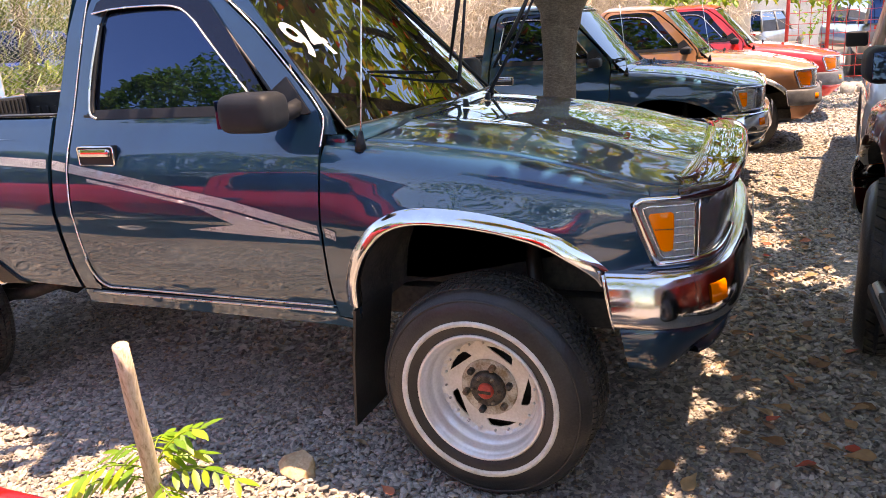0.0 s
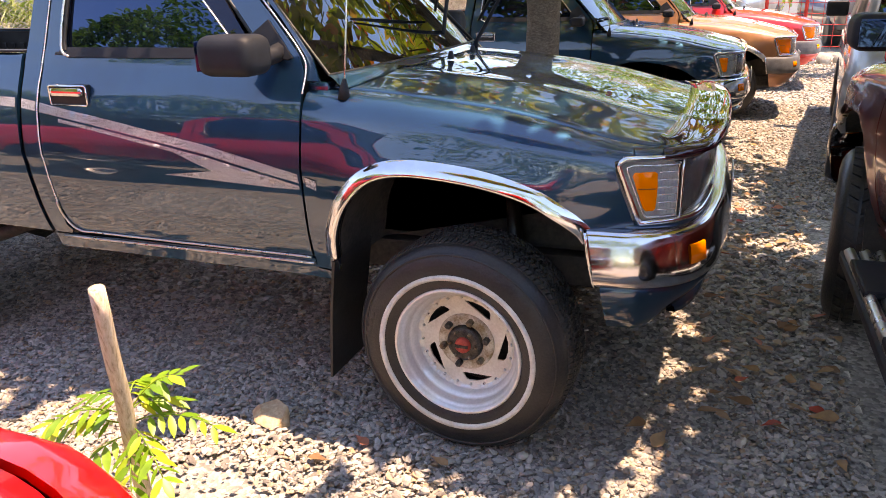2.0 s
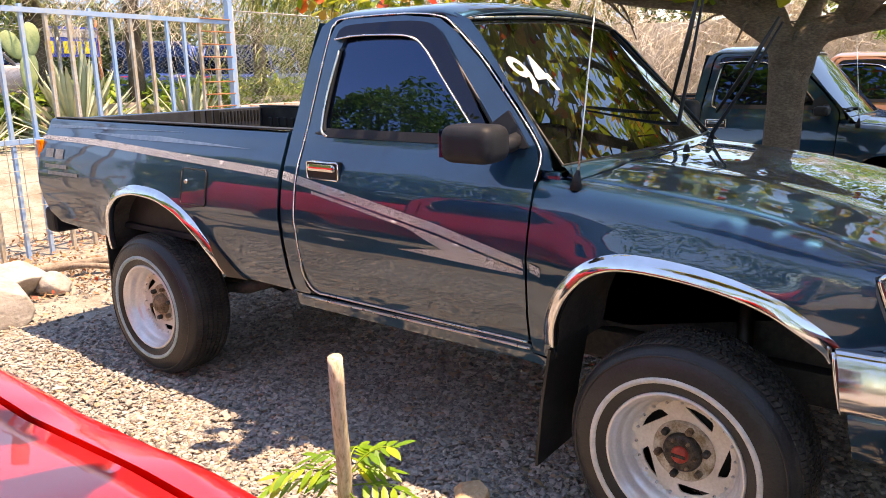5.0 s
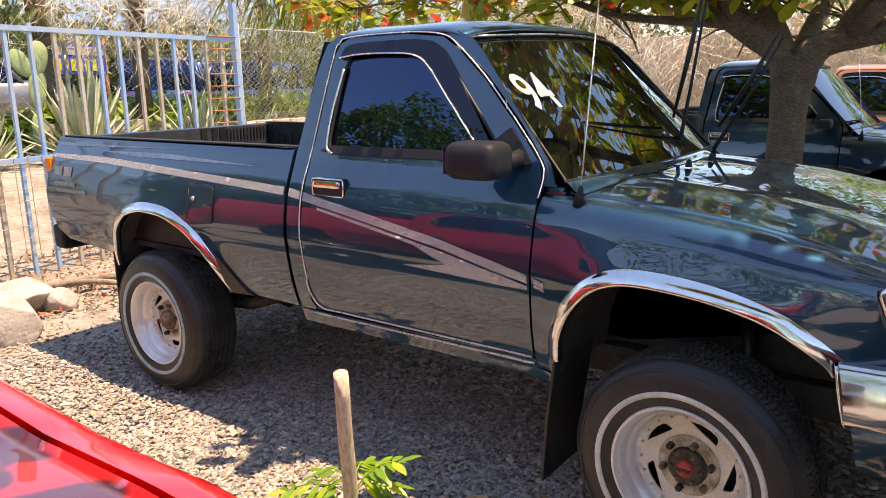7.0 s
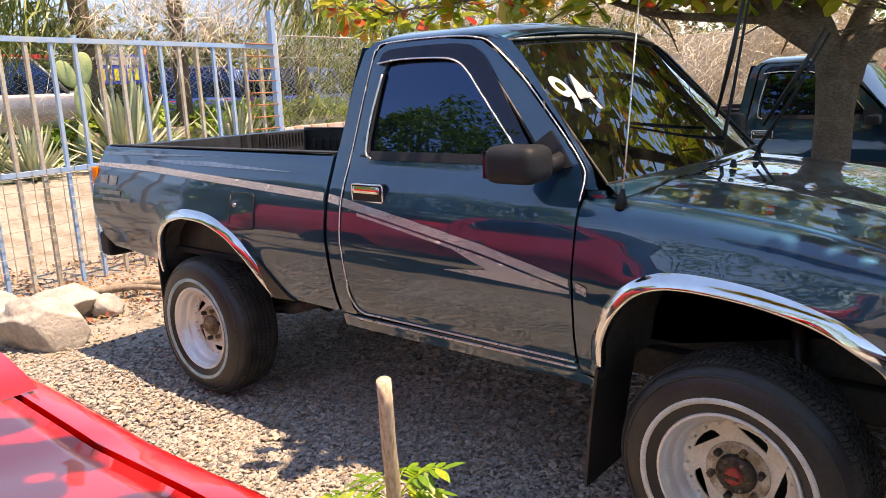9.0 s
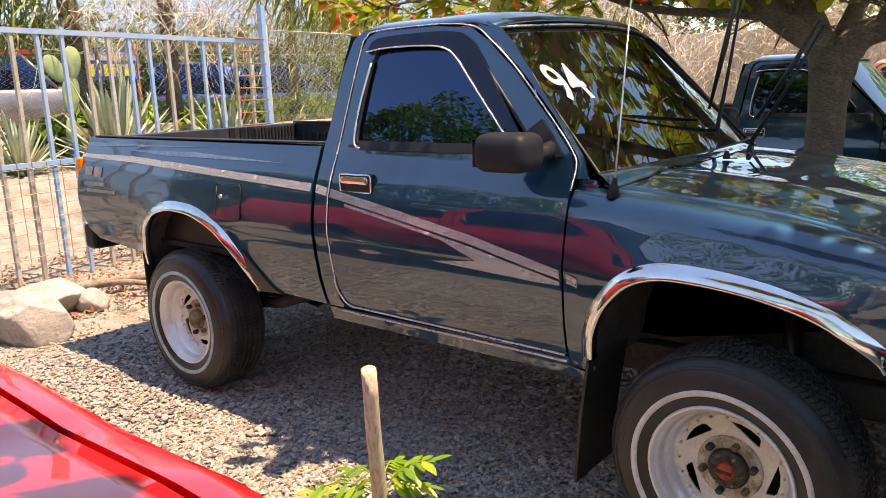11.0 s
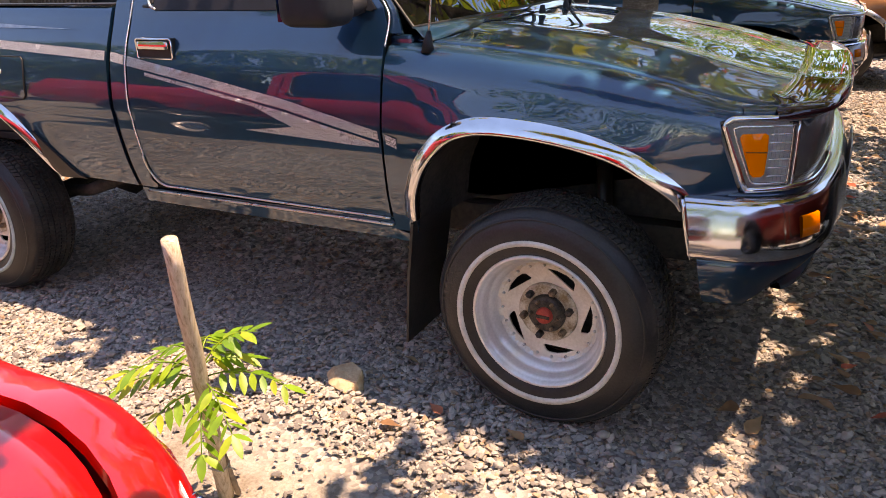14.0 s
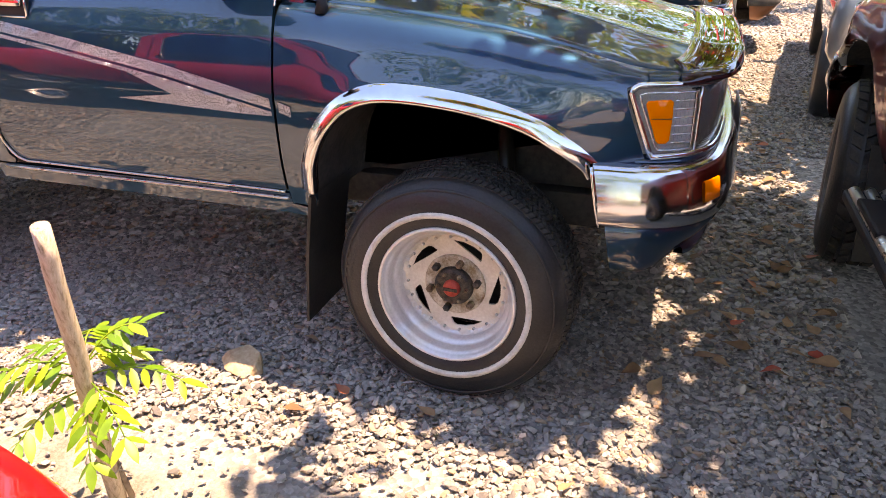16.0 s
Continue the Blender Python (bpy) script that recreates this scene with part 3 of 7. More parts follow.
FRONT_PLAN = spline([(0.40, 0.035), (0.50, 0.055), (0.58, 0.085), (0.630, 0.13), (0.662, 0.21), (0.682, 0.35), (0.695, 0.55), (0.70, 0.83)], 6)
BUMP_PLAN = spline([(0.385, -0.012), (0.50, -0.004), (0.585, 0.025), (0.645, 0.075), (0.688, 0.15), (0.720, 0.28), (0.742, 0.50), (0.750, 0.83)], 6)


def along(plan):
    p = np.array(plan)
    q = np.vstack([p, np.column_stack([p[::-1][1:, 0], WIDE - p[::-1][1:, 1]])])
    s = np.r_[0, np.cumsum(np.hypot(*np.diff(q, axis=0).T))]
    return q, s


def ribbon(plan, s0, s1, prof, n=30):
    """A band that follows a plan line from s0 to s1; prof: rows of (out, height)."""
    q, s = along(plan)
    t = np.gradient(q, s, axis=0)
    vs, fs = [], []
    for u in np.linspace(s0, s1, n):
        x, y = np.interp(u, s, q[:, 0]), np.interp(u, s, q[:, 1])
        tx, ty = np.interp(u, s, t[:, 0]), np.interp(u, s, t[:, 1])
        l = math.hypot(tx, ty)
        nx, ny = ty / l, -tx / l
        for o, z in (prof(u) if callable(prof) else prof):
            vs.append((x + nx * o, y + ny * o, z))
    m = len(vs) // n
    for i in range(n - 1):
        for k in range(m - 1):
            fs.append((i * m + k, (i + 1) * m + k, (i + 1) * m + k + 1, i * m + k + 1))
    return vs, fs


def arch_band(pts, w, place, out=0.019):
    """A bright strip that follows a wheel arch."""
    p = np.array(pts)
    d = np.gradient(p, axis=0)
    d /= np.hypot(d[:, 0], d[:, 1])[:, None]
    nrm = np.column_stack([-d[:, 1], d[:, 0]])
    vs, fs = [], []
    m = 7
    n = len(p)
    for i, ((x, z), (nx, nz)) in enumerate(zip(p, nrm)):
        k = min(1, 0.55 + 0.45 * (n - 1 - i) / (0.22 * n))
        o, u = out * k * k, w * (0.75 + 0.25 * k)
        for dd, o in [(-0.004, 0.016), (-0.005, -o * 0.8), (0.0, -o), (0.006, -o * 0.98), (u * 0.5, -o * 0.62), (u * 0.92, -o * 0.22), (u, 0.003)]:
            a, b, c = place(x + nx * dd, z + nz * dd)
            vs.append((a, b + o, c))
    for i in range(len(p) - 1):
        for k in range(m - 1):
            fs.append((i * m + k, (i + 1) * m + k, (i + 1) * m + k + 1, i * m + k + 1))
    return vs, fs


def build_wheel(parent, at, side=1, steer=0.0, R=0.358, ring=None, cap=True, tread_rows=5, name="wheel", rim_mat=None, lugs=False):
    """A wheel, with its outer face towards -y (side 1) or +y (side -1)."""
    w = new(name)
    w.empty_display_size = 0.1
    w.parent = parent
    w.matrix_local = pose(*at, 0, 0, steer + (180 if side < 0 else 0))
    k = R / 0.358
    ty = [(0.200, 0.03), (0.207, -0.006), (0.214, -0.014), (0.235, -0.022), (0.262, -0.026), (0.300, -0.020), (0.325, -0.008), (0.340, 0.006), (0.349, 0.020), (0.350, 0.11), (0.349, 0.200), (0.330, 0.222), (0.27, 0.235), (0.205, 0.21)]
    v, f = lathe([(r * k, h) for r, h in ty], 72)
    raw("tyre", v, f, RUBBER, w)
    rows = np.linspace(0.014, 0.206, tread_rows + 1)
    tv, tf = [], []
    n = 44 if lugs else 118 if tread_rows > 5 else 84
    for i in range(n):
        for j in range(tread_rows):
            h0, h1 = rows[j] + (0.007 if lugs else 0.004), rows[j + 1] - (0.007 if lugs else 0.004)
            a0 = 2 * math.pi * (i + (0.5 if j % 2 else 0.0)) / n
            a1 = a0 + 2 * math.pi / n * 0.74
            sk = (0.055 if lugs else 0.012 if tread_rows < 6 else 0.02) * (1 if j % 2 else -1)
            ro, ri = (0.362 if lugs else 0.357) * k, 0.345 * k
            e = 0.006 if j in (0, tread_rows - 1) else 0.0
            o = len(tv)
            for r, dr in ((ri, 0), (ro, 1)):
                for a, h, s in ((a0, h0, 0), (a1, h0, 0), (a1, h1, sk), (a0, h1, sk)):
                    rr = r - (e if dr and ((j == 0 and h == h0) or (j == tread_rows - 1 and h == h1)) else 0)
                    tv.append((rr * math.cos(a + s), h, rr * math.sin(a + s)))
            tf += [tuple(o + q for q in fc) for fc in ((4, 5, 6, 7), (0, 1, 5, 4), (1, 2, 6, 5), (2, 3, 7, 6), (3, 0, 4, 7))]
    raw("tread", tv, tf, TREAD, w, "blocky dusty tread", smooth=False)
    # raised letters of the maker, as plain bars
    for a0, cnt in ((2.75, 5), (5.9, 5), (1.0, 4)) if ring else ():
        for i in range(cnt):
            a = a0 + i * 0.085
            q = [(rr * k * math.cos(a + da), -0.0225 if rr < 0.3 else -0.0140, rr * k * math.sin(a + da)) for rr, da in ((0.292, -0.022), (0.292, 0.022), (0.318, 0.022), (0.318, -0.022))]
            raw("sidewall_mark", q, [(0, 1, 2, 3)], RUBBER, w)
    if ring:
        v, f = lathe([(0.316 * k, -0.009), (0.3185 * k, -0.0150), (0.3225 * k, -0.0148), (0.3260 * k, -0.006)], 72)
        raw("sidewall_rib", v, f, RUBBER, w)
        v, f = lathe([(0.243 * k, -0.0235), (0.244 * k, -0.0285), (0.252 * k, -0.030), (0.260 * k, -0.0295), (0.261 * k, -0.0245)], 72)
        raw("sidewall_ring", v, f, ring, w, "pale ring on the tyre wall")
    rim = [(0.2130, -0.004), (0.2125, -0.014), (0.208, -0.019), (0.202, -0.016), (0.199, -0.004), (0.194, 0.002), (0.188, 0.010), (0.186, 0.030), (0.180, 0.038), (0.170, 0.046), (0.168, 0.062), (0.160, 0.070), (0.150, 0.080)]
    v, f = lathe([(r * k, h) for r, h in rim], 72)
    raw("rim", v, f, rim_mat or RIM_DISH, w, "deep dished bright rim")
    out = [(0.166 * k * math.cos(a), 0.166 * k * math.sin(a)) for a in np.linspace(0, 2 * math.pi, 49)[:-1]]
    holes = []
    for i in range(5):
        a = 72 * i + 92
        cor = [(0.141, a), (0.1415, a - 12), (0.141, a - 25), (0.139, a - 36), (0.134, a - 40), (0.116, a - 45), (0.113, a - 42)]
        holes.append([(r * k * math.cos(math.radians(b)), r * k * math.sin(math.radians(b))) for r, b in cor])

    def disc(u, v):
        r = math.hypot(u, v) / k
        return (u, 0.074 + 0.006 * max(0, (0.12 - r) / 0.12) - 0.010 * max(0, (r - 0.158) / 0.008), v)

    v, f = sheet(out, disc, 0.012, holes, 0.006)
    dsc = raw("wheel_disc", v, f, rim_mat or RIM, w, "cream disc with five slanted windows")
    bm = bmesh.new()
    bm.from_mesh(dsc.data)
    bmesh.ops.remove_doubles(bm, verts=bm.verts, dist=1e-5)
    bm.to_mesh(dsc.data)
    bm.free()
    dsc.data.shade_smooth()
    dsc.data.set_sharp_from_angle(angle=math.radians(35))
    v, f = lathe([(0.165, 0.15), (0.02, 0.13)], 40)
    raw("brake_drum", v, f, UNDER, w)
    bv, bf = lathe([(0.0001, -0.006), (0.0040, -0.005), (0.0055, 0.003)], 6)
    if ring:
        for i in range(20):
            a = 2 * math.pi * (i + 0.3) / 20
            raw("rim_bolt", [(x + 0.152 * k * math.cos(a), y + 0.072, z + 0.152 * k * math.sin(a)) for x, y, z in bv], bf, STEEL, w)
    v, f = lathe([(0.096, 0.078), (0.094, 0.068), (0.086, 0.066), (0.060, 0.068), (0.01, 0.068)], 40)
    raw("hub_plate", v, f, HUBPLATE, w, "stained plate round the hub")
    for i in range(6):
        a = 2 * math.pi * (i + 0.25) / 6
        v, f = lathe([(0.0001, 0.042), (0.008, 0.043), (0.0118, 0.048), (0.0118, 0.072)], 6)
        raw("lug_nut", [(x + 0.076 * k * math.cos(a), y, z + 0.076 * k * math.sin(a)) for x, y, z in v], f, RUST if i % 2 else HUB_DARK, w)
    if cap:
        v, f = lathe([(0.0001, 0.046), (0.044, 0.046), (0.054, 0.049), (0.059, 0.056), (0.060, 0.072)], 36)
        hub = raw("locking_hub", v, f, HUB_DARK, w, "dark greasy locking hub")
        for i in range(6):
            a = 2 * math.pi * i / 6
            v, f = lathe([(0.0001, 0.036), (0.005, 0.037), (0.0065, 0.048)], 6)
            raw("hub_bolt", [(x + 0.045 * math.cos(a), y, z + 0.045 * math.sin(a)) for x, y, z in v], f, RUST, hub)
        v, f = lathe([(0.0001, 0.030), (0.020, 0.031), (0.025, 0.036), (0.027, 0.048)], 30)
        raw("dial", v, f, HUB_RED, hub, "faded red dial")
        raw("dial_bar", [(-0.021, 0.027, -0.004), (0.021, 0.027, -0.004), (0.021, 0.027, 0.005), (-0.021, 0.027, 0.005), (-0.021, 0.034, -0.004), (0.021, 0.034, -0.004), (0.021, 0.034, 0.005), (-0.021, 0.034, 0.005)], [(0, 1, 2, 3), (0, 4, 5, 1), (1, 5, 6, 2), (2, 6, 7, 3), (3, 7, 4, 0)], HUB_DARK, hub, smooth=False)
    else:
        v, f = lathe([(0.0001, 0.030), (0.03, 0.031), (0.046, 0.044), (0.052, 0.070)], 30)
        raw("axle_cap", v, f, RUST, w, "rusty axle cap")
    return w


DOOR_TOP = [(-1.545, 1.22), (-1.50, 1.60), (-1.482, 1.645), (-1.44, 1.668), (-1.15, 1.668), (-0.98, 1.650), (-0.905, 1.605), (-0.775, 1.500), (-0.62, 1.345), (-0.52, 1.235), (-0.503, 1.19)]
WINDOW = [(-1.455, 1.250), (-1.462, 1.31), (-1.435, 1.55), (-1.415, 1.60), (-1.375, 1.622), (-1.12, 1.628), (-1.00, 1.605), (-0.93, 1.550), (-0.70, 1.30), (-0.690, 1.255), (-0.70, 1.237), (-1.435, 1.237)]


def beaded(pts, r=0.0040, pitch=0.0085):
    """A string of small beads along a line."""
    p = np.array([tuple(q) for q in pts])
    s_ = np.r_[0, np.cumsum(np.linalg.norm(np.diff(p, axis=0), axis=1))]
    at = np.arange(0, s_[-1], pitch / 4)
    q = np.column_stack([np.interp(at, s_, p[:, k]) for k in range(3)])
    return tube(q, [r * (0.42, 0.86, 1.0, 0.86)[k % 4] for k in range(len(q))], 6)


def band(xs, top, bot):
    return [(x, top(x)) for x in xs] + [(x, bot(x)) for x in xs[::-1]]


def build_truck(at, rz, body, label, group, drop=0.0, step=0.04, fine=False, ring=WHITEWALL, bumper=CHROME, arch=CHROME, shield=False,
                stripes=False, steer=0.0, wheel_r=0.358, boards=False, wipers_up=False, decal94=False, visor=True, antenna=True, corner=CLEAR, rear_ring=None, mirrors=1.0, seam=0.004, rim_mat=None, lugs=False):
    t = thing("pickup_truck", at, label, "pickup truck", group, rz)
    D = lambda vs: [(v[0], v[1], v[2] - drop) for v in vs]

    def add(name, vf, mat, parent=t, lab="", smooth=True):
        return raw(name, D(vf[0]) if parent is t or True else vf[0], vf[1], mat, parent, lab, smooth)

    bot = 0.585
    low = [(-3.10, 0.662), (-3.45, 0.69), (-3.535, 0.74), (-3.575, 0.82), (-3.585, 0.95), (-3.565, 1.10), (-3.525, 1.24)]
    bed_out = [(-1.652, 1.24)] + [(-1.652, z) for z in (1.1, 0.9, 0.7, bot)] + [tuple(p) for p in ARCH_R[::-1] if p[1] > 0.585] + [(-2.968, 0.655)] + low + [(-3.52, 1.285), (-1.652, 1.285)]
    pil_out = [(-1.560, 0.62), (-1.560, 1.22), (-1.515, 1.60), (-1.497, 1.650), (-1.455, 1.678), (-1.505, 1.678), (-1.555, 1.645), (-1.590, 1.52), (-1.632, 1.22), (-1.632, bot), (-1.555, bot), (-1.545, 0.60)]
    door_out = [(-1.50, 0.605), (-1.535, 0.64), (-1.548, 0.70), (-1.550, 0.90)] + DOOR_TOP + [(-0.505, 1.0), (-0.512, 0.80), (-0.520, 0.60)]
    fen_out = [(-0.512, 0.555), (-0.504, 0.80), (-0.497, 1.0), (-0.495, fender_end(-0.495))] + [(x, fender_end(x)) for x in np.linspace(-0.46, 0.60, 25)] + [(x, fender_low(x)) for x in np.linspace(0.60, 0.47, 8)] + [(0.447, 0.968), (0.455, 0.93), (0.505, 0.795), (0.49, 0.783), (0.375, 0.783)] + [tuple(p) for p in ARCH_F[::-1] if p[1] > 0.555]
    pill2_out = [(-0.455, 1.165), (-0.497, 1.165), (-0.499, 1.205), (-0.512, 1.240), (-0.608, 1.352), (-0.765, 1.508), (-0.895, 1.612), (-0.97, 1.660), (-0.93, 1.668), (-0.86, 1.640), (-0.80, 1.585), (-0.58, 1.335), (-0.49, 1.235)]
    for sgn in (1, -1):

        def pan(name, outline, place, holes=(), mat=body, parent=t, lab="", st=step, th=0.012):
            nn = []
            v, f = sheet(outline, place, st, holes, th, nn)
            if sgn < 0:
                v = [(q[0], WIDE - q[1], q[2]) for q in v]
                nn = [(q[0], -q[1], q[2]) for q in nn]
                f = [q[::-1] for q in f]
            return raw(name, D(v), f, mat, parent, lab, True, nn)

        pan("bed_side", bed_out, bed_place)
        pan("cab_corner", pil_out, cab_place, st=min(step, 0.03))
        door = pan("door", door_out, cab_place, [WINDOW])
        pan("fender", fen_out, fender_place)
        pan("windscreen_pillar", pill2_out, lambda x, q: (x, side_y(x, q) + 0.012 + max(0, (x + 0.9)) * 0.0, q), st=0.03)
        glass_out = [(x + (0.006 if x > -1.1 else -0.006), z + (0.006 if z > 1.4 else -0.006)) for x, z in WINDOW]
        pan("side_window", glass_out, lambda x, q: (x, 0.114 + 0.262 * (q - 1.27) + 0.05 * (q - 1.27) ** 2, q), mat=GLASS, parent=door, lab="dark tinted glass", st=0.05, th=0)
        pts = [(p[0], p[1] + 0.004, p[2]) for p in (cab_place(*q) for q in spline(WINDOW + [WINDOW[0]], 3))]
        if sgn < 0:
            pts = [(a, WIDE - b, c) for a, b, c in pts]
        add("window_seal", tube(pts, 0.007, 6, False), SEAL, door)
        # bright bead along the window's foot and the rear edge
        pts = [(p[0], p[1] - 0.004, p[2]) for p in (cab_place(*q) for q in spline([(-1.435, 1.55), (-1.463, 1.40), (-1.470, 1.30), (-1.462, 1.248), (-1.43, 1.231)], 5))]
        if sgn < 0:
            pts = [(a, WIDE - b, c) for a, b, c in pts]
        add("window_bead", tube(pts, 0.005, 6), STEEL, door)
        wv, wf = sheet([(-1.44, 1.229), (-0.70, 1.229), (-0.70, 1.262), (-1.44, 1.262)], off(cab_place, 0.006), 0.06, (), 0)
        pts = wv if sgn > 0 else [(a[0], WIDE - a[1], a[2]) for a in wv]
        add("waist_strip", (pts, [q[::-1] if sgn > 0 else q for q in wf]), PLASTIC, door)
        # seam beading
        if fine and sgn > 0:
            bead = [(-1.553, 0.72), (-1.556, 1.0)] + [(x - 0.005, z + 0.002) for x, z in DOOR_TOP[:4]] + [(x, z + 0.006) for x, z in DOOR_TOP[4:6]] + [(x + 0.006, z + 0.006) for x, z in DOOR_TOP[6:]] + [(-0.500, 1.13)]
            pts = [(p[0], p[1] - 0.001, p[2]) for p in (cab_place(*q) for q in spline(bead, 8))]
            add("door_edge_trim", beaded(pts), BEAD, door, "thin beaded bright edge trim")
            pts = [(p[0], p[1] - 0.004, p[2]) for p in (cab_place(*q) for q in spline([(-1.553, 0.72), (-1.545, 0.655), (-1.505, 0.605), (-1.40, 0.600), (-0.9, 0.596), (-0.525, 0.594)], 8))]
            add("door_foot_trim", tube(pts, 0.0045, 6), STEEL, door)
        if visor:
            vis_low = [(-1.462, 1.592), (-1.36, 1.602), (-1.20, 1.601), (-1.09, 1.590), (-1.02, 1.553), (-0.93, 1.460), (-0.765, 1.288)]
            vis_up = [(-0.715, 1.300), (-0.90, 1.535), (-0.985, 1.622), (-1.08, 1.645), (-1.25, 1.648), (-1.40, 1.643), (-1.445, 1.628)]
            lo = [tuple(p) for p in spline(vis_low, 4)]
            pan("rain_visor", lo + [tuple(p) for p in spline(vis_up, 4)], lambda x, q: (x, side_y(x, q) - 0.012, q), mat=SMOKE, parent=door, lab="smoked plastic rain visor", st=0.03, th=0.01)
            pts = [(p[0], p[1] - 0.015, p[2]) for p in (cab_place(*q) for q in lo)]
            if sgn < 0:
                pts = [(a, WIDE - b, c) for a, b, c in pts]
            add("visor_bead", beaded(pts) if fine else tube(pts, 0.0045, 6), BEAD, door)
        # handle
        hx = (-1.492, -1.325)
        y0 = side_y(-1.42, 1.11)
        Y = (lambda y: y) if sgn > 0 else (lambda y: WIDE - y)

        def bx(name, a, b, mat, parent, lab="", r=0.006):
            lo = (a[0], min(Y(a[1]), Y(b[1])), a[2] - drop)
            hi = (b[0], max(Y(a[1]), Y(b[1])), b[2] - drop)
            return box(name, lo, hi, mat, parent, lab, r)

        hnd = bx("handle_surround", (hx[0], y0 - 0.012, 1.072), (hx[1], y0 + 0.02, 1.142), SEAL, door, "", 0.008)
        add("handle_rim", tube([(x, Y(y0 - 0.013), z) for x, z in [(hx[0] + .008, 1.074), (hx[1] - .008, 1.074), (hx[1] - .002, 1.08), (hx[1] - .002, 1.134), (hx[1] - .008, 1.140), (hx[0] + .008, 1.140), (hx[0] + .002, 1.134), (hx[0] + .002, 1.08), (hx[0] + .008, 1.074)]], 0.004, 6), CHROME, hnd)
        bx("handle_lever", (hx[0] + 0.012, y0 - 0.026, 1.103), (hx[1] - 0.012, y0 - 0.005, 1.134), CHROME, hnd, "chrome lever", 0.0125)
        # mirror
        if mirrors:
            mx, mz = -0.525 - 0.21 * mirrors, 1.196 + 0.117 * mirrors
            mb = bevel_box((mx, min(Y(-0.150), Y(-0.005)), 1.196 - drop), (-0.550, max(Y(-0.150), Y(-0.005)), mz - drop), 0.046 * mirrors, 5)
            mirror = part("mirror", mb, PLASTIC, door, "matt black plastic door mirror")
            mirror.data.shade_smooth()
            bx("mirror_glass", (mx - 0.004, -0.134, 1.212), (mx + 0.030, -0.021, mz - 0.016), GLASS, mirror, "dark mirror glass", 0.002)
            add("mirror_arm", tube([(-0.625, Y(-0.03), 1.236), (-0.615, Y(0.02), 1.236), (-0.605, Y(0.06), 1.240), (-0.60, Y(0.10), 1.250)], [0.030, 0.028, 0.028, 0.030], 8), PLASTIC, mirror)
            pan("mirror_foot", [(-0.70, 1.245), (-0.70, 1.30), (-0.64, 1.345), (-0.545, 1.235), (-0.56, 1.228)], lambda x, q: (x, side_y(x, q) - 0.008, q), mat=PLASTIC, parent=mirror, st=0.04)
        # sill, trims
        pan("sill", [(-1.64, 0.578), (-0.515, 0.588), (-0.512, 0.552), (-0.44, 0.545), (-0.44, 0.515), (-1.64, 0.520)], cab_place, st=0.05)
        rocker = [(p[0], Y(p[1] - 0.004), p[2]) for p in (cab_place(x, 0.570) for x in np.linspace(-1.60, -0.52, 14))]
        add("sill_bead", tube(rocker, 0.006, 6), STEEL if fine else body, t)
        if arch:
            for nm, pts, pl in (("arch_trim", ARCH_F, fender_place), ("arch_trim", ARCH_R, cab_place)):
                line = [p for p in pts if p[1] > 0.585 and (not lugs or p[0] > 0.20)]
                if len(line) < 3:
                    continue
                v, f = arch_band(line, 0.044, pl)
                if sgn < 0:
                    v = [(a, WIDE - b, c) for a, b, c in v]
                add(nm, (v, f), arch, t, "bright metal strip round the wheel arch")
        # wheel housings
        for cx, pts in ((0.0, ARCH_F), (-BASE, ARCH_R)):
            p = np.array([q for q in pts if q[1] > 0.55])
            ctr = np.array([p[:, 0].mean(), 0.62])
            vs, fs = [], []
            ys = (0.004, 0.05, 0.24, 0.42)
            for x, z in p:
                for j, y in enumerate(ys):
                    sc = 1.0 if j < 1 else 1.03
                    vs.append((ctr[0] + (x - ctr[0]) * sc, Y(max(y, side_y(x, z) + 0.012) if j < 1 else max(y, side_y(x, z)) + 0.02), ctr[1] + (z - ctr[1]) * sc))
            m = len(ys)
            for i in range(len(p) - 1):
                for j in range(m - 1):
                    fs.append((i * m + j, (i + 1) * m + j, (i + 1) * m + j + 1, i * m + j + 1))
            fs.append(tuple(i * m + m - 1 for i in range(len(p))))
            add("wheel_housing", (vs, fs), UNDER, t)
        # flaps
        add("mud_flap", ([(-0.43, Y(0.02), 0.60), (-0.46, Y(0.03), 0.40), (-0.475, Y(0.03), 0.17), (-0.43, Y(0.30), 0.60), (-0.46, Y(0.30), 0.40), (-0.475, Y(0.29), 0.17), (-0.42, Y(0.02), 0.60), (-0.45, Y(0.03), 0.40), (-0.467, Y(0.03), 0.17), (-0.42, Y(0.30), 0.60), (-0.45, Y(0.30), 0.40), (-0.467, Y(0.29), 0.17)],
                         [(0, 1, 4, 3), (1, 2, 5, 4), (6, 9, 10, 7), (7, 10, 11, 8), (0, 6, 7, 1), (1, 7, 8, 2), (2, 8, 11, 5), (3, 4, 10, 9), (4, 5, 11, 10)]), FLAP, t, "black rubber mud flap", False)
        bx("mud_flap", (-3.02, 0.03, 0.24), (-3.008, 0.28, 0.70), FLAP, t, "black rubber mud flap", 0.004)
        # corner lamp and headlamp
        q, s = along(FRONT_PLAN)
        S = s[-1]

        def strip(name, s0, s1, prof, mat, parent=t, lab="", n=14):
            a, b = (s0, s1) if sgn > 0 else (S - s1, S - s0)
            v, f = ribbon(FRONT_PLAN, a, b, prof, n)
            return add(name, (v, f), mat, parent, lab)

        c0, c1, c2 = 0.055, 0.228, 0.62
        su = (lambda u: u) if sgn > 0 else (lambda u: S - u)

        def edge(u):
            k = min(1, max(0, (su(u) - c0) / 0.060))
            return 0.965 - (0.965 - 0.80) * (1 - k)

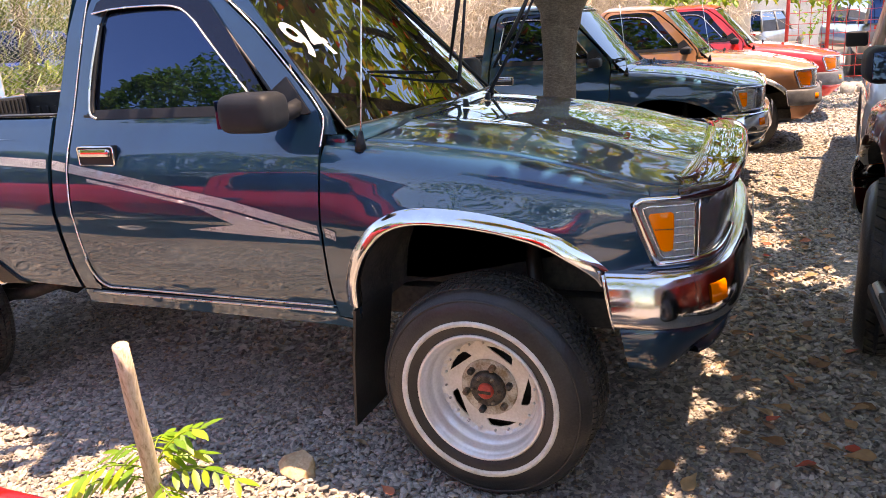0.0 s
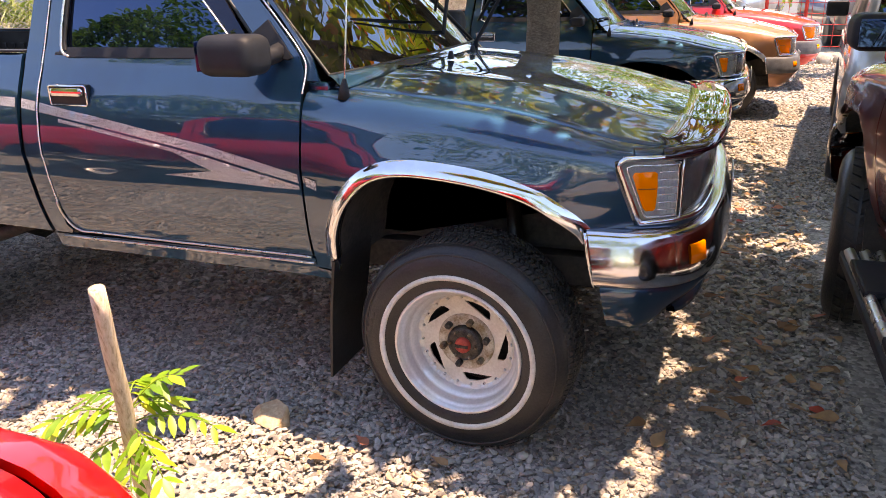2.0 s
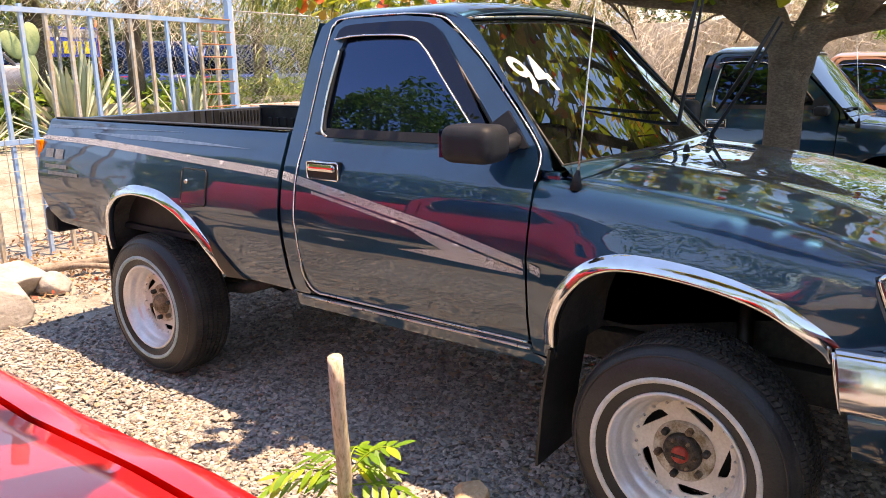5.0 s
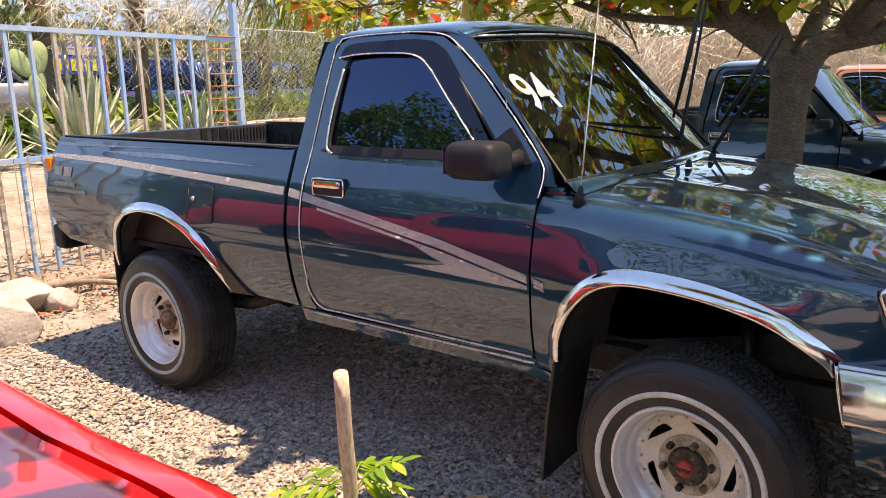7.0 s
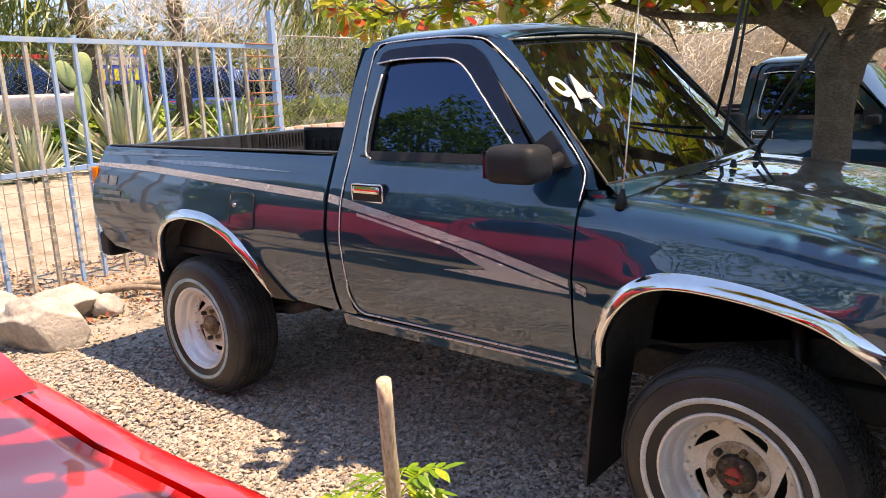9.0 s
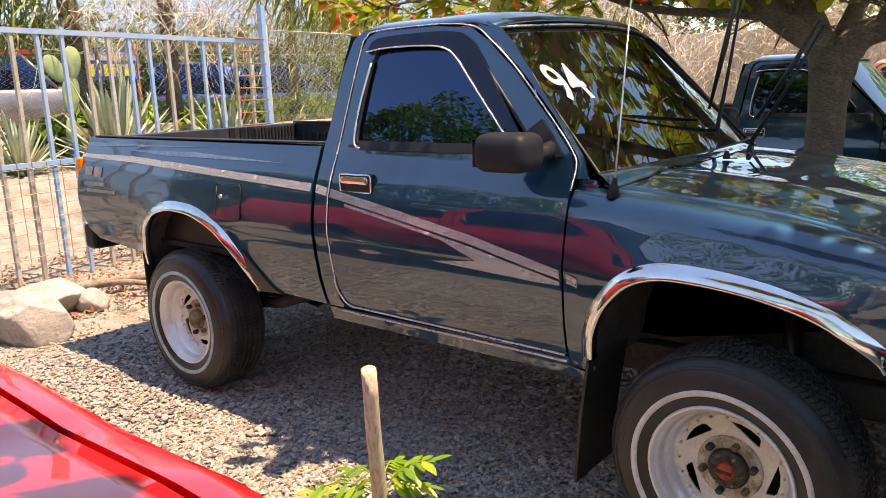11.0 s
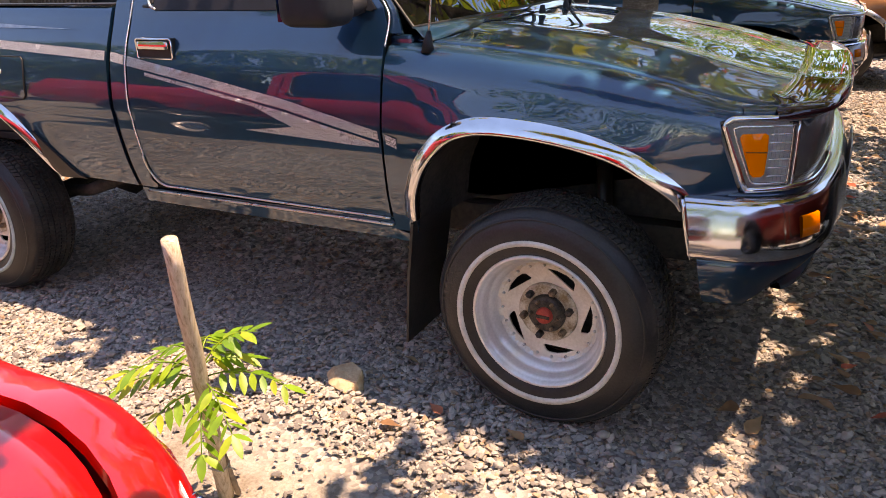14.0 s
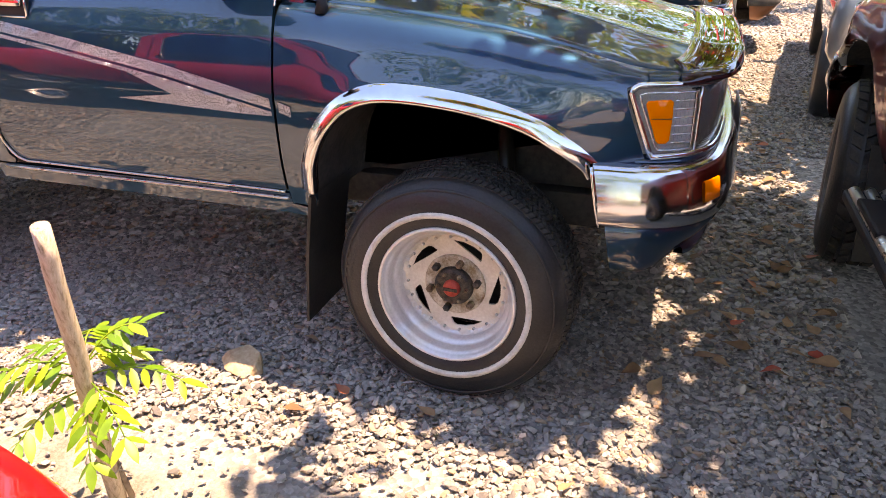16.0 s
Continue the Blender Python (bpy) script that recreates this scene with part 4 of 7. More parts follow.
        back = strip("lamp_housing", c0 - 0.012, c1 + 0.012, lambda u: [(-0.05, 0.79), (-0.030, 0.80), (-0.030, 0.97), (0.0, 0.985)], LAMPBACK)
        strip("headlamp_bowl", c1 + 0.012, 0.66, lambda u: [(-0.01, 0.795), (-0.06, 0.82), (-0.095, 0.86), (-0.105, 0.89), (-0.095, 0.925), (-0.06, 0.955), (-0.004, 0.985)], REFLECTOR)
        fr = strip("headlamp", c1 + 0.012, c2, [(-0.01, 0.805), (0.004, 0.82), (0.007, 0.89), (0.002, 0.965), (-0.02, 0.975)], HEADGLASS, lab="clear headlamp glass")
        v, f = sheet([(c0 + 0.006, 0.965), (c0 + 0.006 + 0.060, 0.808), (c1, 0.815), (c1, 0.968)], lambda u, z: (u, 0, z), 0.02, (), 0)
        q2, s2 = along(FRONT_PLAN)
        tt = np.gradient(q2, s2, axis=0)

        def on(u, z, o):
            if sgn < 0:
                u = S - u
            x, y = np.interp(u, s2, q2[:, 0]), np.interp(u, s2, q2[:, 1])
            tx, ty = np.interp(u, s2, tt[:, 0]), np.interp(u, s2, tt[:, 1])
            l = math.hypot(tx, ty)
            return (x + ty / l * o, y - tx / l * o, z)

        corner_lamp = add("corner_lamp", ([on(a[0], a[2], 0.004 + 0.006 * math.sin(max(0, min(1, (a[2] - 0.81) / 0.15)) * math.pi)) for a in v], f), corner, t, "clear ribbed corner lamp")
        corner_lamp.visible_shadow = False
        fr.visible_shadow = False
        amb = [(c0 + 0.044, 0.943), (c0 + 0.096, 0.946), (c0 + 0.104, 0.940), (c0 + 0.106, 0.90), (c0 + 0.104, 0.844), (c0 + 0.097, 0.836), (c0 + 0.080, 0.835), (c0 + 0.071, 0.843), (c0 + 0.054, 0.890), (c0 + 0.039, 0.934)]
        v, f = sheet(amb, lambda u, z: (u, 0, z), 0.02, (), 0)
        add("amber_reflector", ([on(a[0], a[2], 0.0125) for a in v], f), AMBER, corner_lamp, "amber lens")
        add("lens_rib", tube([on(u, 0.898, 0.0135) for u in np.linspace(c0 + 0.056, c0 + 0.105, 5)], 0.0012, 5), GUARD, corner_lamp)
        for k in range(5):
            u = c0 + 0.116 + 0.010 * k
            add("lens_rib", tube([on(u, z, 0.009) for z in np.linspace(0.826, 0.955, 6)], 0.0005, 4), WHITE_DECAL if corner is CLEAR else AMBER, corner_lamp)
        for k in range(6):
            z = 0.838 + 0.021 * k
            add("lens_rib", tube([on(u, z, 0.010) for u in np.linspace(c0 + 0.110, c1 - 0.006, 8)], 0.0015, 5), BEAD if corner is CLEAR else AMBER, corner_lamp)
        inner = spline([(c0 + 0.076, 0.824), (c0 + 0.070, 0.834), (c0 + 0.026, 0.946), (c0 + 0.032, 0.957), (c0 + 0.045, 0.961), (c1 - 0.014, 0.962), (c1 - 0.010, 0.955), (c1 - 0.010, 0.826), (c1 - 0.016, 0.820), (c0 + 0.088, 0.818), (c0 + 0.076, 0.824)], 4)
        add("lens_frame", tube([on(u, z, 0.009) for u, z in inner], 0.0024, 6, False), BEAD, corner_lamp)
        fra = spline([(c0 + 0.064, 0.802), (c0 + 0.006, 0.950), (c0 + 0.006, 0.966), (c0 + 0.018, 0.977), (c0 + 0.04, 0.980), (c1, 0.981), (c2, 0.978)], 6)
        add("lamp_trim", tube([on(u, z, 0.008) for u, z in fra], 0.0085, 8), CHROME, corner_lamp)
        fra = [(c0 + 0.064, 0.800), (c1, 0.806), (c2, 0.806)]
        add("lamp_trim", tube([on(u, z, 0.008) for u, z in resample(fra[:2], 0.02)[:6] + [(u, 0.806) for u in np.linspace(c1, c2, 10)]], 0.0080, 8), CHROME, corner_lamp)
        add("lamp_divider", tube([on(c1 + 0.006, z, 0.006) for z in np.linspace(0.808, 0.972, 6)], 0.005, 6), CHROME, corner_lamp)
        # mud guard ahead of the rear wheel
        if fine:
            pan("stone_guard", [(-2.125, 0.775), (-2.07, 0.72), (-1.965, 0.60), (-1.93, 0.586), (-2.06, 0.586), (-2.085, 0.63)], lambda x, q: (x, side_y(x, q) - 0.010, q), mat=GUARD, st=0.03)
            fd = pan("fuel_flap", [(-2.285, 0.915), (-2.275, 0.905), (-2.125, 0.905), (-2.112, 0.918), (-2.108, 1.05), (-2.12, 1.062), (-2.27, 1.062), (-2.282, 1.05)], lambda x, q: (x, side_y(x, q) - 0.003, q), st=0.03)
            fr_pts = [(x, side_y(x, z) - 0.003, z) for x, z in resample([(-2.285, 0.915), (-2.275, 0.905), (-2.125, 0.905), (-2.112, 0.918), (-2.108, 1.05), (-2.12, 1.062), (-2.27, 1.062), (-2.282, 1.05)], 0.04)]
            if sgn < 0:
                fr_pts = [(a, WIDE - b, c) for a, b, c in fr_pts]
            add("fuel_flap_gap", tube(fr_pts + [fr_pts[0]], 0.0035, 5, False), SEAL, fd)
            v, f = lathe([(0.0001, -0.006), (0.010, -0.005), (0.011, 0.003)], 14)
            add("fuel_lock", ([(x - 2.250, Y(y + side_y(-2.25, 1.005) - 0.003), z + 1.005) for x, y, z in v], f), STEEL, fd, "round bright lock")
        # tail lamp
        for z0, z1, mm in ((1.03, 1.13, AMBER), (0.90, 1.025, REDLENS), (0.80, 0.895, REDLENS)):
            bx("tail_lamp", (-3.60, side_y(-3.5, 1.0) + 0.012, z0), (-3.55, 0.10, z1), mm, t, "", 0.006)
    if stripes:
        def flat(name, poly, place, mat, lab=""):
            v, f = sheet(poly, off(place, 0.0035), 0.02, (), 0)
            n = (v[f[0][1]] - v[f[0][0]]).cross(v[f[0][2]] - v[f[0][0]])
            add(name, (v, [q[::-1] for q in f] if n.y > 0 else f), mat, t, lab)

        top = lambda x: float(np.interp(x, [-3.6, -3.0, -1.63, -1.25, -0.86, -0.53, -0.40], [1.158, 1.155, 1.092, 1.033, 0.966, 0.893, 0.850]))
        w1 = lambda x: float(np.interp(x, [-3.6, -3.0, -1.6, -0.5], [0.020, 0.030, 0.032, 0.030]))
        for a, b, pl in ((-3.56, -1.658, cab_place), (-1.628, -1.562, cab_place), (-1.545, -0.516, cab_place), (-0.492, -0.455, fender_place)):
            xs = list(np.linspace(a, b, max(2, int((b - a) / 0.1))))
            flat("stripe", band(xs, top, lambda x: top(x) - w1(x)), pl, DECAL, "speckled silver stripe")
        xs = list(np.linspace(-1.46, -0.516, 10))
        flat("stripe", band(xs, lambda x: top(x) - 0.0385, lambda x: top(x) - 0.050), cab_place, DECAL)
        flat("stripe", [(-0.99, 0.940), (-0.80, 0.905), (-0.516, 0.842), (-0.516, 0.838), (-0.60, 0.838), (-1.03, 0.857), (-0.83, 0.880)], cab_place, DECAL)
        flat("stripe", [(-3.10, 1.186), (-2.5, 1.190), (-1.84, 1.164), (-2.75, 1.168)], cab_place, DECAL2, "pale blue stripe")
        flat("stripe", band(list(np.linspace(-3.5, -2.3, 8)), lambda x: 1.215, lambda x: 1.197 + 0.018 * (x + 3.5) / 1.2), cab_place, DECAL2)
        # worn maker's sticker as plain bars
        for x0, z0, w, h in ((-3.50, 1.045, 0.08, 0.045), (-3.40, 1.04, 0.08, 0.05), (-3.50, 0.99, 0.22, 0.02), (-3.47, 0.955, 0.30, 0.018)):
            flat("sticker", [(x0, z0), (x0 + w, z0), (x0 + w, z0 + h), (x0, z0 + h)], cab_place, WORN, "worn grey sticker")
    # hood
    def hood(u, v):
        x = -0.475 + u * 1.115
        w = (v - 0.5) * 2
        ye = fender_place(min(x, 0.60), fender_end(min(x, 0.60)))[1] + seam
        y = WIDE / 2 + w * (WIDE / 2 - ye)
        ze = fender_top(min(x, 0.6)) + 0.004
        crown = float(np.interp(x, [-0.48, 0.0, 0.4, 0.66], [0.040, 0.043, 0.036, 0.018]))
        xx = x + 0.06 * (1 - w * w) * (u ** 2)
        rise = 0.010 * math.exp(-((abs(w) - 0.62) / 0.10) ** 2)
        zz = ze + crown * (1 - abs(w) ** 2.2) + rise
        if u > 0.93:
            zz -= 0.03 * ((u - 0.93) / 0.07) ** 2
        return (xx, y, zz)

    us = np.linspace(0, 1, 34)
    v, f = grid(hood, us, np.linspace(0, 1, 40))
    hd = add("hood", (v, f), body, t)
    hd.modifiers.new("thick", "SOLIDIFY").thickness = 0.02
    hd.modifiers["thick"].offset = -1
    # front panel, grille
    q, s = along(FRONT_PLAN)
    S = s[-1]
    v, f = ribbon(FRONT_PLAN, 0.63, S - 0.63, [(-0.02, 0.79), (-0.012, 0.80), (-0.012, 0.985), (-0.03, 1.0)], 16)
    gr = add("grille", (v, f), PLASTIC, t, "black grille")
    for z in (0.84, 0.875, 0.91, 0.945):
        v, f = ribbon(FRONT_PLAN, 0.64, S - 0.64, [(-0.01, z - 0.006), (0.0, z - 0.004), (0.0, z + 0.004), (-0.01, z + 0.006)], 16)
        add("grille_bar", (v, f), PLASTIC, gr)
    for z in (0.808, 0.978):
        v, f = ribbon(FRONT_PLAN, 0.62, S - 0.62, [(-0.01, z - 0.010), (0.006, z - 0.007), (0.006, z + 0.007), (-0.01, z + 0.010)], 16)
        add("grille_trim", (v, f), CHROME, gr)
    v, f = ribbon(FRONT_PLAN, 0.03, S - 0.03, [(0.0, 0.74), (0.004, 0.76), (0.004, 0.792), (-0.02, 0.797)], 60)
    add("front_apron", (v, f), body, t)
    v, f = ribbon(FRONT_PLAN, 0.10, S - 0.10, [(-0.002, 0.970), (0.003, 0.978), (0.001, 0.986), (-0.006, 0.994), (-0.016, 1.000), (-0.034, 1.006)], 60)
    add("nose_strip", (v, f), body, t)
    if shield:
        def shape(u):
            e = min(u, S - u)
            k = min(1, max(0, (e - 0.175) / 0.46))
            g = min(1, max(0, (e - 0.175) / 0.10))
            back = 0.015 + 0.090 * g
            top = 0.993 + 0.020 * g + 0.014 * k ** 1.5
            return [(0.004, 0.978), (0.020, 0.982), (0.034 * g + 0.006, 0.992), (0.036 * g, 1.0 + 0.012 * k), (0.020 * g, 1.006 + 0.014 * k), (-0.25 * back, 1.004 + 0.012 * k), (-0.65 * back, top - 0.008), (-back, top + 0.004), (-back - 0.004, top), (-0.6 * back, top - 0.016)]
        v, f = ribbon(FRONT_PLAN, 0.175, S - 0.175, shape, 90)
        add("bug_shield", (v, f), SHIELD, t, "glossy smoked plastic shield on the hood's nose")
    # bumper
    q, s = along(BUMP_PLAN)
    SB = s[-1]
    def rake(vf):
        return [(x + (0.784 - z) * 0.20 * max(0, 1 - (x - 0.37) / 0.22), y, z) if x < 0.6 else (x, y, z) for x, y, z in vf[0]], vf[1]

    bmp = add("bumper", rake(ribbon(BUMP_PLAN, 0.0, SB, lambda u: [(-0.05, 0.785), (-0.018, 0.785), (-0.008, 0.780), (-0.001, 0.768), (0.006, 0.742), (0.012, 0.712), (0.017, 0.678), (0.018, 0.655), (0.014, 0.636), (0.000, 0.624), (-0.05, 0.621)], 80)), BUMPER if bumper is CHROME and fine else bumper, t, "chrome wrap-round bumper" if bumper is CHROME else "grey plastic bumper")
    for sgn in (1, -1):
        a, b = (0.292, 0.362) if sgn > 0 else (SB - 0.362, SB - 0.292)
        add("indicator", ribbon(BUMP_PLAN, a, b, [(0.010, 0.684), (0.0185, 0.688), (0.0165, 0.713), (0.0115, 0.739), (0.002, 0.744)], 6), AMBER, bmp, "amber indicator")

    for u in (0.0, SB):
        side = rake(([(0.383, -0.016 if u == 0 else WIDE + 0.016, z) for z in (0.782, 0.76, 0.72, 0.68, 0.64, 0.625)], []))[0]
        add("bumper_edge", tube([(x, y + (-0.012 if u == 0 else 0.012) * max(0, math.sin((0.785 - z) / 0.16 * 3.0)), z) for x, y, z in side], 0.006, 6), CHROME, bmp)

    def vall(u):
        e = min(u, SB - u)
        k = min(1, max(0, (e - 0.10) / 0.25))
        k = k * k * (3 - 2 * k)
        return [(-0.006, 0.624), (0.000, 0.612), (-0.006 - 0.02 * k, 0.57), (-0.016 - 0.045 * k, 0.525), (-0.030 - 0.07 * k, 0.495), (-0.06 - 0.08 * k, 0.482), (-0.14, 0.482)]
    add("front_valance", rake(ribbon(BUMP_PLAN, 0.015, SB - 0.015, vall, 80)), body, t)
    add("valance_lip", ribbon(BUMP_PLAN, 0.30, SB - 0.30, [(-0.09, 0.545), (-0.035, 0.54), (-0.030, 0.525), (-0.09, 0.512)], 40), body, t)
    box("number_plate", (0.760, 0.67, 0.64 - drop), (0.765, 0.99, 0.79 - drop), WHITE_DECAL, t, "blank number plate", 0.002)
    # windscreen: between the pillars, bowed forward
    def screen(u, v):
        w = (u - 0.5) * 2
        x = -0.440 + (-0.885 + 0.440) * v
        z = 1.176 + (1.640 - 1.176) * v
        ye = 0.108 + (0.232 - 0.108) * v
        bow = 0.085 * (1 - w * w)
        return (x + bow, WIDE / 2 + w * (WIDE / 2 - ye), z + 0.010 * (1 - w * w) * (1 - v) + 0.02 * (1 - w * w) * v)

    v, f = grid(screen, np.linspace(0, 1, 28), np.linspace(0, 1, 16))
    ws = add("windscreen", (v, f), SCREEN, t, "dark windscreen")
    edge = [screen(0.0, v) for v in np.linspace(0, 1, 10)] + [screen(u, 1.0) for u in np.linspace(0, 1, 20)] + [screen(1.0, v) for v in np.linspace(1, 0, 10)] + [screen(u, 0.0) for u in np.linspace(1, 0, 20)]
    add("screen_seal", tube([(a + 0.003, b, c + 0.003) for a, b, c in edge], 0.0055, 6, False), SEAL, ws)
    # body-coloured cowl between the glass and the hood
    def scuttle(u, v):
        a = screen(min(1, max(0, u)), 0.0)
        y = a[1] + (0.6 * u if u < 0 else 0.6 * (u - 1) if u > 1 else 0)
        xb = a[0] + 0.055
        ye = fender_place(xb, fender_end(xb))[1] + seam
        w = max(-1, min(1, (y - WIDE / 2) / (WIDE / 2 - ye)))
        b = hood((xb + 0.475) / 1.115, (w + 1) / 2)
        k = v * v * (3 - 2 * v)
        return (a[0] + 0.004 + (xb - a[0]) * v, y, (a[2] + 0.004) * (1 - k) + (b[2] + 0.002) * k)

    add("scuttle", grid(scuttle, np.linspace(-0.02, 1.02, 40), np.linspace(0, 1, 6)), body, t)
    edge = [screen(u, 0.990) for u in np.linspace(0.02, 0.98, 20)]
    add("screen_trim", tube([(a + 0.010, b, c + 0.010) for a, b, c in edge], 0.004, 6), STEEL, ws)
    if decal94:
        cu = bpy.data.curves.new("year_mark", "FONT")
        cu.body = "94"
        cu.size = 0.235
        cu.offset = 0.003
        cu.shear = 0.0
        tmp = bpy.data.objects.new("tmp", cu)
        scene.collection.objects.link(tmp)
        me = bpy.data.meshes.new_from_object(tmp.evaluated_get(bpy.context.evaluated_depsgraph_get()))
        bpy.data.objects.remove(tmp)
        bm = bmesh.new()
        bm.from_mesh(me)
        bmesh.ops.triangulate(bm, faces=bm.faces)
        bmesh.ops.subdivide_edges(bm, edges=bm.edges, cuts=2)
        bmesh.ops.triangulate(bm, faces=bm.faces)
        bm.to_mesh(me)
        bm.free()
        for vert in me.vertices:
            a, b = vert.co.x - 0.30 * vert.co.y, vert.co.y
            u0, v0 = 0.048 + a / 2.0, 0.455 + b / 0.66
            p = Vector(screen(u0, v0))
            nrm = (Vector(screen(u0 + 0.01, v0)) - p).cross(Vector(screen(u0, v0 + 0.01)) - p).normalized()
            vert.co = p + nrm * (0.012 if nrm.z > 0 else -0.012) - Vector((0, 0, drop))
        me.materials.append(WHITE_DECAL)
        yb = new("year_number", me)
        yb.parent = ws
        tagged(yb, "white stick-on figures 94")
    # roof
    def roof(u, v):
        w = math.sin((v - 0.5) * math.pi)
        x = -1.555 + u * (0.66)
        k = math.sin(min(1, u / 0.14) * math.pi / 2) * 0.6 + 0.4
        z0 = 1.672
        h = 0.060 * (1 - abs(w) ** 3.0) ** 0.6
        ze = z0 - 0.035 * max(0, (0.12 - u) / 0.12) ** 2 - 0.030 * max(0, (u - 0.80) / 0.20) ** 2
        xx = x + 0.085 * (1 - w * w) * max(0, (u - 0.5) * 2) ** 2
        return (xx, WIDE / 2 + w * (WIDE / 2 - 0.224), ze + h * k * (1 - 0.25 * max(0, (u - 0.7) / 0.3)))

    v, f = grid(roof, np.linspace(0, 1, 24), np.linspace(0, 1, 30))
    rf = add("roof", (v, f), body, t)
    rf.modifiers.new("thick", "SOLIDIFY").thickness = 0.02
    rf.modifiers["thick"].offset = -1
    # rear wall of the cab with its window
    def rear(y, z):
        return (-1.632 + (0.052 * max(0, (z - 1.22) / 0.45)), y, z)

    def half(z):
        return float(np.interp(z, PZ, PY)) + 0.004
    outl = [(half(z), z) for z in np.linspace(0.62, 1.66, 16)] + [(WIDE - half(z), z) for z in np.linspace(1.66, 0.62, 16)]
    win = [(0.30, 1.30), (WIDE - 0.30, 1.30), (WIDE - 0.36, 1.58), (0.36, 1.58)]
    v, f = sheet(outl, lambda y, z: (0, y, z), 0.08, [win], 0)
    cw = add("cab_rear_wall", ([rear(a[1], a[2]) for a in v], f), body, t)
    v, f = sheet(win, lambda y, z: (0, y, z), 0.1, (), 0)
    add("rear_window", ([(rear(a[1], a[2])[0] + 0.006, a[1], a[2]) for a in v], f), GLASS, cw)
    # dark inner body behind the gaps
    box("inner_body", (-1.60, 0.12, 0.56 - drop), (-0.52, WIDE - 0.12, 1.20 - drop), UNDER, t, "", 0.02)
    box("engine_bay", (-0.46, 0.44, 0.56 - drop), (0.62, WIDE - 0.44, 0.96 - drop), UNDER, t, "", 0.02)
    box("cowl", (-0.53, 0.13, 1.06 - drop), (-0.42, WIDE - 0.13, 1.150 - drop), UNDER, t, "", 0.01)
    box("cowl_panel", (-0.505, 0.085, 1.10 - drop), (-0.432, WIDE - 0.085, 1.160 - drop), body, t, "", 0.012)
    box("radiator_support", (0.56, 0.14, 0.50 - drop), (0.60, WIDE - 0.14, 0.975 - drop), UNDER, t, "", 0.005)
    box("hood_insulation", (-0.44, 0.22, 0.93 - drop), (0.58, WIDE - 0.22, 0.955 - drop), UNDER, t, "", 0.005)
    # load bed
    bx0, bx1 = -3.50, -1.675
    box("bed_floor", (bx0, 0.10, 0.70 - drop), (bx1, WIDE - 0.10, 0.73 - drop), PLASTIC, t, "", 0.004)
    for y0, y1 in ((0.115, 0.135), (WIDE - 0.135, WIDE - 0.115)):
        lin = box("bed_liner", (bx0, y0, 0.73 - drop), (bx1, y1, 1.235 - drop), LINER, t, "black ribbed bed liner", 0.004)
        yy = y1 if y0 < 0.8 else y0 - 0.012
        for i in range(24):
            x = bx0 + 0.08 + i * 0.072
            box("liner_rib", (x, yy, 0.76 - drop), (x + 0.030, yy + 0.012, 1.17 - drop), LINER, lin, "", 0.004, 1)
    for y0, y1 in ((0.098, 0.150), (WIDE - 0.150, WIDE - 0.098)):
        box("bed_rail", (-3.50, y0, 1.243 - drop), (-1.66, y1, 1.251 - drop), LINER, t, "black rail cap", 0.006)
    box("bed_head", (-1.685, 0.10, 0.73 - drop), (-1.66, WIDE - 0.10, 1.24 - drop), PLASTIC, t, "", 0.006)
    box("tailgate", (-3.555, 0.13, 0.72 - drop), (-3.50, WIDE - 0.13, 1.24 - drop), body, t, "", 0.015)
    tl = box("tailgate_liner", (-3.502, 0.14, 0.73 - drop), (-3.490, WIDE - 0.14, 1.236 - drop), TAILLINER, t, "grey plastic liner inside the tailgate", 0.004)
    for i in range(12):
        box("vent_slot", (-3.489, 1.17 + i * 0.028, 1.150 - drop), (-3.482, 1.182 + i * 0.028, 1.222 - drop), SEAL, tl, "", 0.001, 1)
    # dark blocks set where blotches of shade lie on the tailgate liner
    for y in (0.97, 1.055, 1.115):
        box("liner_clip", (-3.489, y, 1.13 - drop), (-3.480, y + 0.045, 1.236 - drop), LINER, tl, "", 0.002, 1)
    box("rear_bumper", (-3.70, 0.06, 0.60 - drop), (-3.585, WIDE - 0.06, 0.745 - drop), PLASTIC, t, "black step bumper", 0.03, 3)
    # underbody
    for y in (0.42, WIDE - 0.50):
        box("chassis_rail", (-3.4, y, 0.44 - drop), (0.55, y + 0.08, 0.55 - drop), UNDER, t, "", 0.01)
    box("floor_pan", (-1.62, 0.15, 0.53 - drop), (-0.5, WIDE - 0.15, 0.56 - drop), UNDER, t, "", 0.005)
    rod("rear_axle", [(-BASE, 0.2, 0.355), (-BASE, 0.7, 0.355), (-BASE, 0.83, 0.36), (-BASE, 0.96, 0.355), (-BASE, WIDE - 0.2, 0.355)], [0.04, 0.05, 0.14, 0.05, 0.04], UNDER, t, "", 10)
    rod("front_axle", [(0, 0.2, 0.345), (0, 0.8, 0.36), (0, WIDE - 0.2, 0.345)], [0.035, 0.06, 0.035], UNDER, t, "", 10)
    for y in (0.33, WIDE - 0.33):
        rod("leaf_spring", [(-3.2, y, 0.52 - drop), (-2.9, y, 0.42 - drop), (-BASE, y, 0.39 - drop), (-2.3, y, 0.42 - drop), (-2.0, y, 0.52 - drop)], 0.03, UNDER, t, "", 6)
        rod("shock_absorber", [(0.10, y + 0.02, 0.36), (0.06, y + 0.10, 0.80)], [0.03, 0.025], GUARD, t, "", 8)
    # wheels
    rows = 7 if fine else 4
    wf = wheel_r - 0.003
    build_wheel(t, (0, 0.0, wf), 1, steer, wheel_r, ring, True, rows, rim_mat=rim_mat, lugs=lugs)
